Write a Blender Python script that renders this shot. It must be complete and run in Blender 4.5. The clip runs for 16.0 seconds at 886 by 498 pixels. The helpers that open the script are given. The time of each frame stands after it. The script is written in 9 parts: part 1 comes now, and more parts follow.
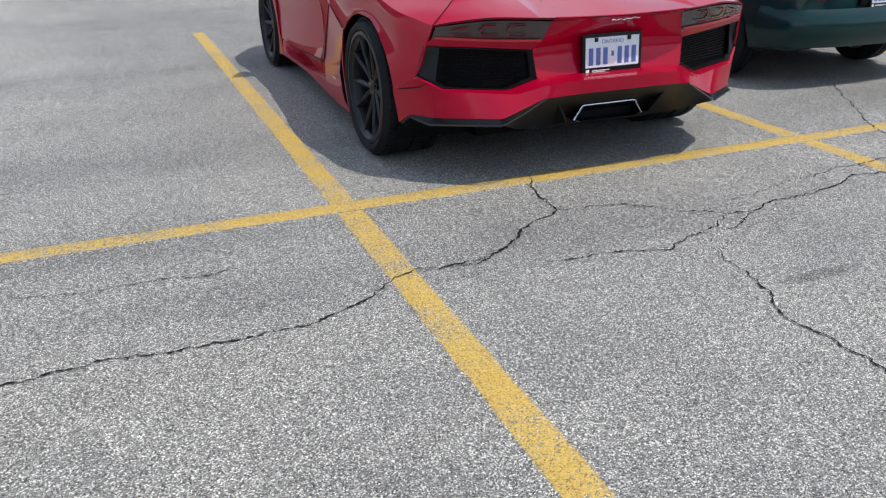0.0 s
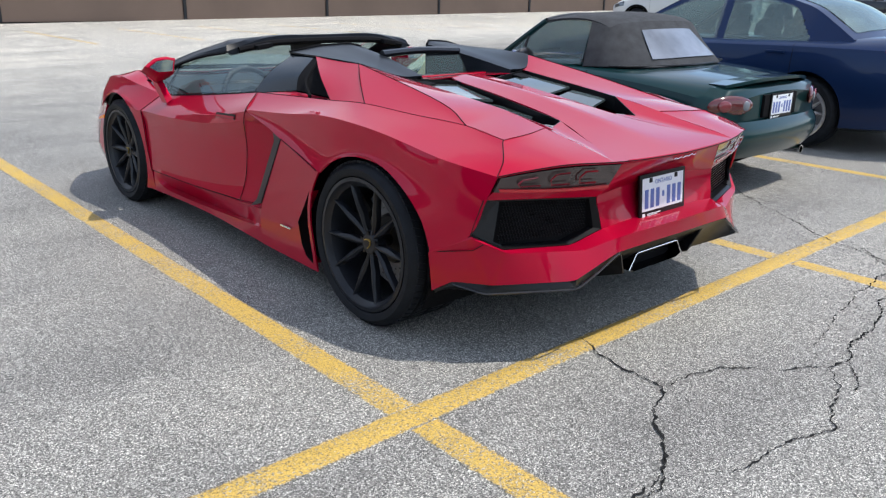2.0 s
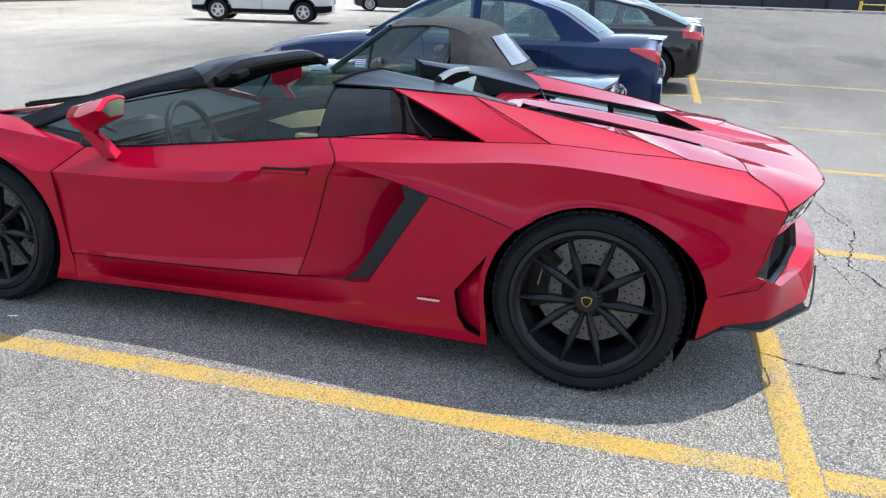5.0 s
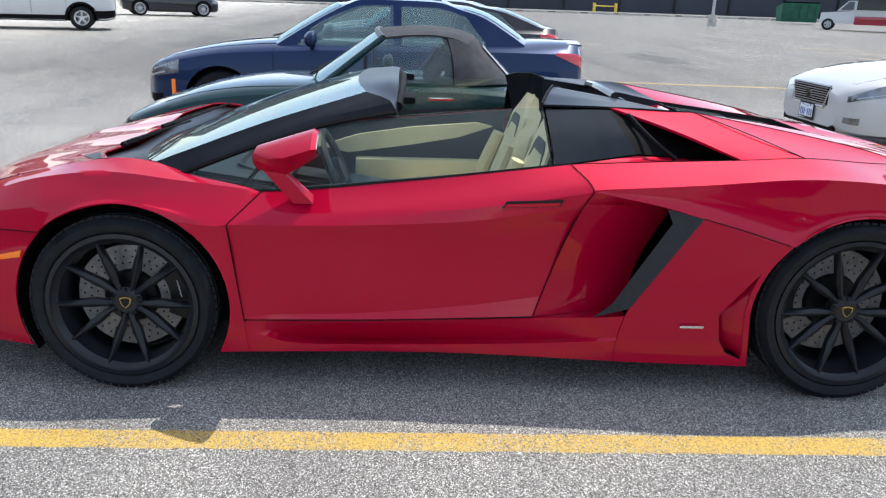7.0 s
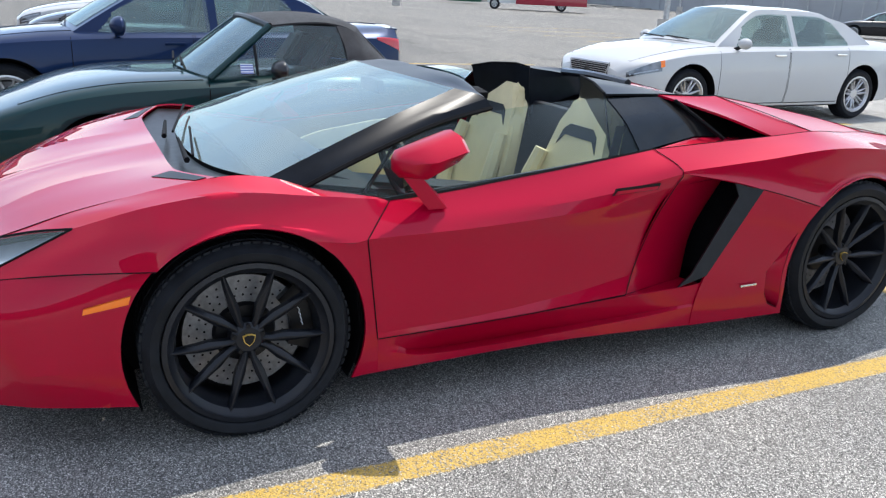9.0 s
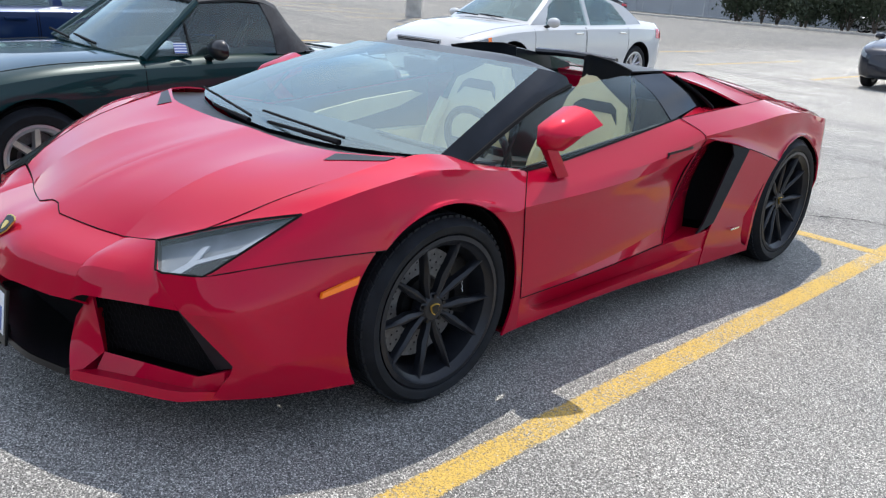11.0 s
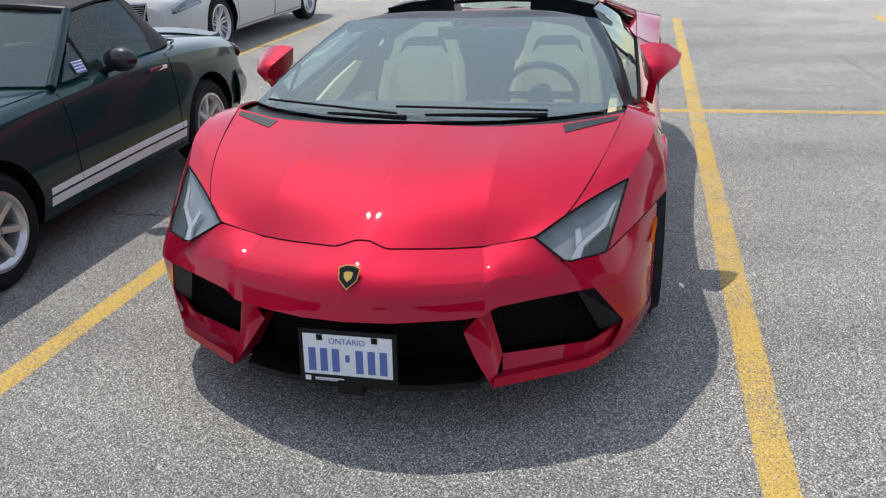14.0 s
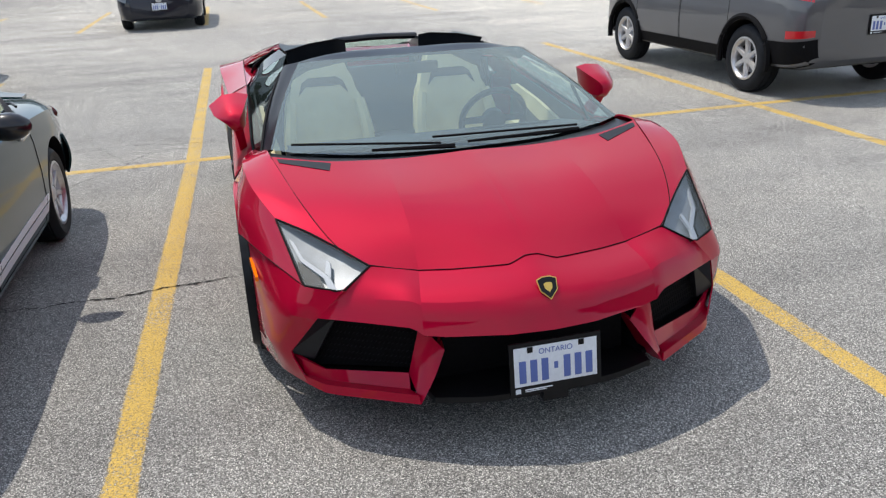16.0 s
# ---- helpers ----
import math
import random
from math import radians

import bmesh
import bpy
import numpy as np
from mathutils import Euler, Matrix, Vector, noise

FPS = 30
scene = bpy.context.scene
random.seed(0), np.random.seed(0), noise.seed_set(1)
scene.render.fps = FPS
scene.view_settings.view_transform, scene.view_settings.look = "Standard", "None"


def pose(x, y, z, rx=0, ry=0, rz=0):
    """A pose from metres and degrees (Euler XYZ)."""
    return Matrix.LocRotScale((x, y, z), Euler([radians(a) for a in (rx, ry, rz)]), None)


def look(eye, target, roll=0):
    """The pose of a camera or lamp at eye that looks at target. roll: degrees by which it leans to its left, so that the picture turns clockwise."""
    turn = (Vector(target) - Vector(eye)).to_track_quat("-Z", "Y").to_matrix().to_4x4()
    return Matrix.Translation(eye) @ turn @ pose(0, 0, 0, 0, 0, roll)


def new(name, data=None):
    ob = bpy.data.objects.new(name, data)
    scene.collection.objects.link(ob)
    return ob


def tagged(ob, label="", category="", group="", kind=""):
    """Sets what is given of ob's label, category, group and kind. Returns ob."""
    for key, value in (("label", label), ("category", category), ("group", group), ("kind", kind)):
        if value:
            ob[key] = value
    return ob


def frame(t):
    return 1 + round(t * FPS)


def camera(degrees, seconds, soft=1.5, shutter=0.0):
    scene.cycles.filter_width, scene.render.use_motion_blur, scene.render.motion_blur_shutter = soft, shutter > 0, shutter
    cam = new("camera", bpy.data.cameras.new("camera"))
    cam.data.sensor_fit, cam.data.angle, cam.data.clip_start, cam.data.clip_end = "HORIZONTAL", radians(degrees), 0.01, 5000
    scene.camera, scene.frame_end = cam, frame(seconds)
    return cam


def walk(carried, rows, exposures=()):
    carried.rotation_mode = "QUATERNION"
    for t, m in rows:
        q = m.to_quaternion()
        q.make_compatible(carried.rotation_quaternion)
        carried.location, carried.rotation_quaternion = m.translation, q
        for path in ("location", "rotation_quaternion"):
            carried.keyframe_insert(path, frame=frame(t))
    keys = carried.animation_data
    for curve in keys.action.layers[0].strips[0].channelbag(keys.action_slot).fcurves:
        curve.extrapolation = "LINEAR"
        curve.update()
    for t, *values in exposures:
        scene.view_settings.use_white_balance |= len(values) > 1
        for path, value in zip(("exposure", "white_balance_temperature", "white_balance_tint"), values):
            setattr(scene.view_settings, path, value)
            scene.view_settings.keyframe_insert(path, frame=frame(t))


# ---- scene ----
cam = camera(58.1, 16.0, 1.25)
PATH = [
    (0, (-2.218, -5.383, 1.276), (-1.522, -3.692, 0.467), -0.6),
    (0.5, (-2.403, -5.028, 1.292), (-1.536, -3.379, 0.566), -0.2),
    (1, (-2.518, -4.666, 1.349), (-1.508, -3.075, 0.679), 0.2),
    (1.5, (-2.674, -4.291, 1.372), (-1.532, -2.773, 0.745), 0.7),
    (2, (-2.88, -3.958, 1.379), (-1.606, -2.544, 0.764), 1.0),
    (2.5, (-2.992, -3.554, 1.358), (-1.593, -2.272, 0.727), 1.2),
    (3, (-3.183, -3.19, 1.357), (-1.655, -2.104, 0.662), 1.9),
    (3.2, (-3.223, -3.04, 1.355), (-1.65, -2.021, 0.658), 2.0),
    (5.3, (-3.822, -1.24, 1.452), (-1.96, -0.836, 0.845), 1.9),
    (5.5, (-3.795, -1.05, 1.439), (-1.923, -0.69, 0.835), 1.8),
    (6, (-3.81, -0.564, 1.416), (-1.915, -0.336, 0.818), 1.6),
    (6.5, (-3.819, -0.099, 1.418), (-1.911, -0.021, 0.823), 1.6),
    (7, (-3.719, 0.332, 1.429), (-1.811, 0.236, 0.837), 2.0),
    (7.5, (-3.71, 0.737, 1.432), (-1.822, 0.452, 0.838), 2.2),
    (8, (-3.531, 1.069, 1.44), (-1.681, 0.596, 0.843), 2.3),
    (8.2, (-3.502, 1.215, 1.436), (-1.673, 0.673, 0.836), 2.2),
    (10.3, (-2.862, 2.66, 1.412), (-1.396, 1.449, 0.792), 4.1),
    (10.5, (-2.809, 2.766, 1.404), (-1.38, 1.513, 0.781), 4.2),
    (11, (-2.709, 3.149, 1.394), (-1.383, 1.791, 0.763), 4.2),
    (11.5, (-2.462, 3.403, 1.393), (-1.256, 1.946, 0.743), 4.1),
    (12, (-2.271, 3.742, 1.406), (-1.196, 2.198, 0.728), 3.7),
    (12.5, (-1.958, 3.951, 1.438), (-1.022, 2.334, 0.724), 2.6),
    (13, (-1.625, 4.183, 1.483), (-0.834, 2.503, 0.738), 0.9),
    (13.5, (-1.26, 4.404, 1.575), (-0.628, 2.673, 0.799), -1.1),
    (14, (-0.839, 4.52, 1.613), (-0.395, 2.738, 0.822), -2.7),
    (14.5, (-0.42, 4.702, 1.647), (-0.184, 2.886, 0.843), -4.0),
    (15, (0.034, 4.702, 1.664), (0.041, 2.871, 0.859), -4.3),
    (15.5, (0.517, 4.739, 1.675), (0.259, 2.918, 0.889), -3.3),
    (16, (0.926, 4.655, 1.659), (0.47, 2.85, 0.928), -2.4),
]
walk(cam, [(t, look(eye, target, roll)) for t, eye, target, roll in PATH],
     exposures=[(0.0, 0.49, 6500, 10), (1.0, 0.62, 6500, 10), (2.0, 0.76, 6500, 10), (3.0, 0.86, 6500, 10), (5.5, 1.00, 6500, 10), (8.0, 1.00, 6500, 10), (10.5, 0.98, 6500, 10),
                (11.5, 0.82, 6550, 10), (13.0, 0.58, 6650, 10), (15.0, 0.58, 6750, 10), (16.0, 0.62, 6750, 10)])

# ---- light ----
SUN_WAY = Vector((0.298, -0.335, 0.92)).normalized()
world = bpy.data.worlds.new("sky")
scene.world = world
world.use_nodes = True
wn, wl = world.node_tree.nodes, world.node_tree.links
wn.clear()
sky = wn.new("ShaderNodeTexSky")
sky.sky_type = "NISHITA"
sky.sun_disc = False
sky.sun_elevation = math.asin(SUN_WAY.z)
sky.sun_rotation = math.atan2(SUN_WAY.x, SUN_WAY.y)
sky.air_density, sky.dust_density, sky.ozone_density = 1.0, 0.35, 1.0
# thin high cloud over the blue
wc = wn.new("ShaderNodeTexCoord")
wm = wn.new("ShaderNodeMapping")
wm.inputs["Scale"].default_value = (1.0, 1.0, 2.6)
wnoise = wn.new("ShaderNodeTexNoise")
wnoise.inputs["Scale"].default_value = 1.3
wnoise.inputs["Detail"].default_value = 3
wnoise.inputs["Roughness"].default_value = 0.6
wramp = wn.new("ShaderNodeValToRGB")
wramp.color_ramp.elements[0].position, wramp.color_ramp.elements[1].position = 0.32, 0.74
wmix = wn.new("ShaderNodeMix")
wmix.data_type = "RGBA"
wmix.inputs["B"].default_value = (4.6, 4.85, 5.35, 1)
bg = wn.new("ShaderNodeBackground")
bg.inputs["Strength"].default_value = 0.15
wo = wn.new("ShaderNodeOutputWorld")
wl.new(wc.outputs["Generated"], wm.inputs["Vector"])
wl.new(wm.outputs["Vector"], wnoise.inputs["Vector"])
wl.new(wnoise.outputs["Fac"], wramp.inputs["Fac"])
wl.new(wramp.outputs["Color"], wmix.inputs["Factor"])
wl.new(sky.outputs["Color"], wmix.inputs["A"])
wl.new(wmix.outputs["Result"], bg.inputs["Color"])
wl.new(bg.outputs["Background"], wo.inputs["Surface"])

sun = new("sun", bpy.data.lights.new("sun", "SUN"))
sun.data.energy, sun.data.angle, sun.data.color = 2.25, radians(0.6), (1.0, 0.955, 0.885)
sun.matrix_world = look(SUN_WAY * 60, (0, 0, 0))

# ---- materials ----
def mat(name, color, rough=0.5, metal=0.0, coat=0.0, coat_rough=0.03, spec=0.5):
    m = bpy.data.materials.new(name)
    m.use_nodes = True
    b = m.node_tree.nodes["Principled BSDF"]
    b.inputs["Base Color"].default_value = (*color, 1)
    b.inputs["Roughness"].default_value = rough
    b.inputs["Metallic"].default_value = metal
    b.inputs["Coat Weight"].default_value = coat
    b.inputs["Coat Roughness"].default_value = coat_rough
    b.inputs["Specular IOR Level"].default_value = spec
    return m


def nodes_of(m):
    return m.node_tree.nodes, m.node_tree.links, m.node_tree.nodes["Principled BSDF"]


def noisy(m, scale, amount, bump=0.0, bump_scale=None, detail=6, rough=0.0):
    """Grain in the colour (a share of the base colour), in the relief and in the gloss, in metres of the thing's own space."""
    n, l, b = nodes_of(m)
    tc = n.new("ShaderNodeTexCoord")
    no = n.new("ShaderNodeTexNoise")
    no.inputs["Scale"].default_value, no.inputs["Detail"].default_value = scale, detail
    l.new(tc.outputs["Object"], no.inputs["Vector"])
    base = b.inputs["Base Color"].default_value[:]
    r = n.new("ShaderNodeValToRGB")
    r.color_ramp.elements[0].position, r.color_ramp.elements[1].position = 0.3, 0.7
    r.color_ramp.elements[0].color = (*[c * (1 - amount) for c in base[:3]], 1)
    r.color_ramp.elements[1].color = (*[min(1, c * (1 + amount)) for c in base[:3]], 1)
    l.new(no.outputs["Fac"], r.inputs["Fac"])
    l.new(r.outputs["Color"], b.inputs["Base Color"])
    if rough:
        mr = n.new("ShaderNodeMapRange")
        base_r = b.inputs["Roughness"].default_value
        mr.inputs["To Min"].default_value, mr.inputs["To Max"].default_value = base_r - rough, base_r + rough
        l.new(no.outputs["Fac"], mr.inputs["Value"])
        l.new(mr.outputs["Result"], b.inputs["Roughness"])
    if bump:
        n2 = n.new("ShaderNodeTexNoise")
        n2.inputs["Scale"].default_value, n2.inputs["Detail"].default_value = bump_scale or scale * 4, 3
        l.new(tc.outputs["Object"], n2.inputs["Vector"])
        bu = n.new("ShaderNodeBump")
        bu.inputs["Strength"].default_value, bu.inputs["Distance"].default_value = 1.0, bump
        l.new(n2.outputs["Fac"], bu.inputs["Height"])
        l.new(bu.outputs["Normal"], b.inputs["Normal"])
    return m


def car_paint(name, color, metal=0.35, rough=0.32, flake=0.0):
    m = mat(name, color, rough, metal, 1.0, 0.025)
    n, l, b = nodes_of(m)
    tc = n.new("ShaderNodeTexCoord")
    no = n.new("ShaderNodeTexNoise")
    no.inputs["Scale"].default_value, no.inputs["Detail"].default_value = 3.0, 3
    l.new(tc.outputs["Object"], no.inputs["Vector"])
    r = n.new("ShaderNodeValToRGB")
    r.color_ramp.elements[0].color = (*[c * 0.97 for c in color], 1)
    r.color_ramp.elements[1].color = (*[min(1, c * 1.03) for c in color], 1)
    l.new(no.outputs["Fac"], r.inputs["Fac"])
    l.new(r.outputs["Color"], b.inputs["Base Color"])
    # fine dust dulls the clear coat unevenly
    d = n.new("ShaderNodeTexNoise")
    d.inputs["Scale"].default_value, d.inputs["Detail"].default_value = 14.0, 8
    l.new(tc.outputs["Object"], d.inputs["Vector"])
    mr = n.new("ShaderNodeMapRange")
    mr.inputs["From Min"].default_value, mr.inputs["From Max"].default_value = 0.4, 0.75
    mr.inputs["To Min"].default_value, mr.inputs["To Max"].default_value = 0.02, 0.036
    l.new(d.outputs["Fac"], mr.inputs["Value"])
    l.new(mr.outputs["Result"], b.inputs["Coat Roughness"])
    b.inputs["Coat IOR"].default_value = 1.45
    b.inputs["Specular IOR Level"].default_value = 0.12
    if flake:
        v = n.new("ShaderNodeTexNoise")
        v.inputs["Scale"].default_value, v.inputs["Detail"].default_value = 900.0, 1
        l.new(tc.outputs["Object"], v.inputs["Vector"])
        bu = n.new("ShaderNodeBump")
        bu.inputs["Strength"].default_value, bu.inputs["Distance"].default_value = 0.25, flake
        l.new(v.outputs["Fac"], bu.inputs["Height"])
        l.new(bu.outputs["Normal"], b.inputs["Normal"])
    return m


def glass_mat(name, tint, rough=0.0, haze=0.03, ior=1.75):
    """Thin glazing: clear or tinted, with the gloss of glass."""
    m = bpy.data.materials.new(name)
    m.use_nodes = True
    n, l = m.node_tree.nodes, m.node_tree.links
    n.clear()
    tr = n.new("ShaderNodeBsdfTransparent")
    tr.inputs["Color"].default_value = (*tint, 1)
    gl = n.new("ShaderNodeBsdfGlossy")
    gl.inputs["Roughness"].default_value = rough
    gl.inputs["Color"].default_value = (0.70, 0.79, 0.78, 1)
    # gloss by angle, alike from both sides of the pane
    lw = n.new("ShaderNodeLayerWeight")
    pw = n.new("ShaderNodeMath")
    pw.operation = "POWER"
    pw.inputs[1].default_value = 4.6
    l.new(lw.outputs["Facing"], pw.inputs[0])
    f0 = ((ior - 1) / (ior + 1)) ** 2
    fr = n.new("ShaderNodeMapRange")
    fr.inputs["To Min"].default_value, fr.inputs["To Max"].default_value = f0, 1.0
    l.new(pw.outputs["Value"], fr.inputs["Value"])
    # a pale diffuse film stands in for sky reflected in the pane
    du = n.new("ShaderNodeBsdfDiffuse")
    du.inputs["Color"].default_value = (0.46, 0.57, 0.57, 1)
    film = n.new("ShaderNodeMixShader")
    film.inputs["Fac"].default_value = haze
    mx = n.new("ShaderNodeMixShader")
    o = n.new("ShaderNodeOutputMaterial")
    l.new(fr.outputs["Result"], mx.inputs["Fac"])
    l.new(tr.outputs["BSDF"], film.inputs[1])
    l.new(du.outputs["BSDF"], film.inputs[2])
    l.new(film.outputs["Shader"], mx.inputs[1])
    l.new(gl.outputs["BSDF"], mx.inputs[2])
    l.new(mx.outputs["Shader"], o.inputs["Surface"])
    return m


def asphalt_mat(name, dark=1.0):
    m = bpy.data.materials.new(name)
    m.use_nodes = True
    n, l, b = nodes_of(m)
    tc = n.new("ShaderNodeTexCoord")

    def noise_tex(scale, detail=4, rough=0.5):
        t = n.new("ShaderNodeTexNoise")
        t.inputs["Scale"].default_value, t.inputs["Detail"].default_value, t.inputs["Roughness"].default_value = scale, detail, rough
        l.new(tc.outputs["Object"], t.inputs["Vector"])
        return t

    def ramp(src, stops):
        r = n.new("ShaderNodeValToRGB")
        e = r.color_ramp.elements
        while len(e) < len(stops):
            e.new(0.5)
        for k, (p, c) in zip(e, stops):
            k.position, k.color = p, (*[v * dark for v in c], 1)
        l.new(src, r.inputs["Fac"])
        return r

    def blend(kind, fac, a, c):
        x = n.new("ShaderNodeMix")
        x.data_type, x.blend_type = "RGBA", kind
        if isinstance(fac, float):
            x.inputs["Factor"].default_value = fac
        else:
            l.new(fac, x.inputs["Factor"])
        for k, v in (("A", a), ("B", c)):
            if isinstance(v, tuple):
                x.inputs[k].default_value = (*v, 1)
            else:
                l.new(v, x.inputs[k])
        return x.outputs["Result"]

    # aggregate: pale stones of several millimetres in a grey binder
    vo = n.new("ShaderNodeTexVoronoi")
    vo.inputs["Scale"].default_value, vo.inputs["Randomness"].default_value = 270.0, 1.0
    l.new(tc.outputs["Object"], vo.inputs["Vector"])
    sep = n.new("ShaderNodeSeparateColor")
    l.new(vo.outputs["Color"], sep.inputs["Color"])
    stones = ramp(sep.outputs["Red"], [(0.0, (0.020, 0.020, 0.019)), (0.22, (0.135, 0.132, 0.124)), (0.72, (0.290, 0.282, 0.263)), (1.0, (0.80, 0.78, 0.73))])
    fine = ramp(noise_tex(330.0, 3, 0.7).outputs["Fac"], [(0.32, (0.27, 0.27, 0.27)), (0.68, (1.64, 1.64, 1.64))])
    col = blend("MULTIPLY", 0.85, stones.outputs["Color"], fine.outputs["Color"])
    pits = ramp(noise_tex(190.0, 3, 0.6).outputs["Fac"], [(0.37, (0.10, 0.10, 0.105)), (0.43, (0.95, 0.95, 0.95)), (0.68, (1.24, 1.24, 1.23))])
    col = blend("MULTIPLY", 0.80, col, pits.outputs["Color"])
    # wear, old oil and tyre polish at arm's length and at several metres
    mid = ramp(noise_tex(1.6, 7, 0.62).outputs["Fac"], [(0.28, (0.80, 0.80, 0.80)), (0.5, (0.97, 0.97, 0.965)), (0.72, (1.07, 1.065, 1.05))])
    col = blend("MULTIPLY", 1.0, col, mid.outputs["Color"])
    st = n.new("ShaderNodeMapping")
    st.inputs["Scale"].default_value = (0.14, 0.9, 1.0)
    st.inputs["Rotation"].default_value = (0, 0, radians(14))
    l.new(tc.outputs["Object"], st.inputs["Vector"])
    streak = n.new("ShaderNodeTexNoise")
    streak.inputs["Scale"].default_value, streak.inputs["Detail"].default_value = 1.3, 5
    l.new(st.outputs["Vector"], streak.inputs["Vector"])
    stc = ramp(streak.outputs["Fac"], [(0.33, (0.74, 0.74, 0.75)), (0.5, (1.0, 1.0, 1.0)), (0.7, (1.08, 1.07, 1.05))])
    col = blend("MULTIPLY", 0.85, col, stc.outputs["Color"])
    big = ramp(noise_tex(0.11, 5, 0.55).outputs["Fac"], [(0.3, (0.86, 0.86, 0.87)), (0.7, (1.16, 1.15, 1.12))])
    col = blend("MULTIPLY", 1.0, col, big.outputs["Color"])
    # brightness of the far ground is put into the colour: paler away from bays
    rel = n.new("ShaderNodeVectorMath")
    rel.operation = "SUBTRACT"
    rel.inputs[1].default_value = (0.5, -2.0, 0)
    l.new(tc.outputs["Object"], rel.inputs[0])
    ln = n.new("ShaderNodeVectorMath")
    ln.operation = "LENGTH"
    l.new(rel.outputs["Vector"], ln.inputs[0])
    far_tone = n.new("ShaderNodeMapRange")
    far_tone.inputs["From Min"].default_value, far_tone.inputs["From Max"].default_value = 4.0, 14.0
    l.new(ln.outputs["Value"], far_tone.inputs["Value"])
    col = blend("MULTIPLY", far_tone.outputs["Result"], col, (1.26, 1.24, 1.20))
    # brightness set in the colour: darker beyond neighbouring cars, paler by the long building
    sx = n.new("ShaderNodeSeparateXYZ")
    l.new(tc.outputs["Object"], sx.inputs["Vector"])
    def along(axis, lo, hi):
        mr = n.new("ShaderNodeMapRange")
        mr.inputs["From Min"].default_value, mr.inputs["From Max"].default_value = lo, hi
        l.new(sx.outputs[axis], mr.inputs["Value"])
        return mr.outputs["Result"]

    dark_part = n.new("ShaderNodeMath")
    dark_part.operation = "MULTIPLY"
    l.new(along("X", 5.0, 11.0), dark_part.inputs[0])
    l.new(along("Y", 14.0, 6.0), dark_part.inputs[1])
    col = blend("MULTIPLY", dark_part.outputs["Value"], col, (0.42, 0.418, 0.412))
    # likewise paler towards -x and -y
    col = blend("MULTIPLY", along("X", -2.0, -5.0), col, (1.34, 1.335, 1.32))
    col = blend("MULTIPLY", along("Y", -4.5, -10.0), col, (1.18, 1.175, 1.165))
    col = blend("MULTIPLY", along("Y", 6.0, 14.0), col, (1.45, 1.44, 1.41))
    l.new(col, b.inputs["Base Color"])
    b.inputs["Roughness"].default_value = 0.78
    b.inputs["Specular IOR Level"].default_value = 0.55
    bu = n.new("ShaderNodeBump")
    bu.inputs["Strength"].default_value, bu.inputs["Distance"].default_value = 0.8, 0.003
    l.new(vo.outputs["Distance"], bu.inputs["Height"])
    bu.invert = True
    l.new(bu.outputs["Normal"], b.inputs["Normal"])
    return m, col, pits.outputs["Color"]


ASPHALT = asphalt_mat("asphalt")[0]


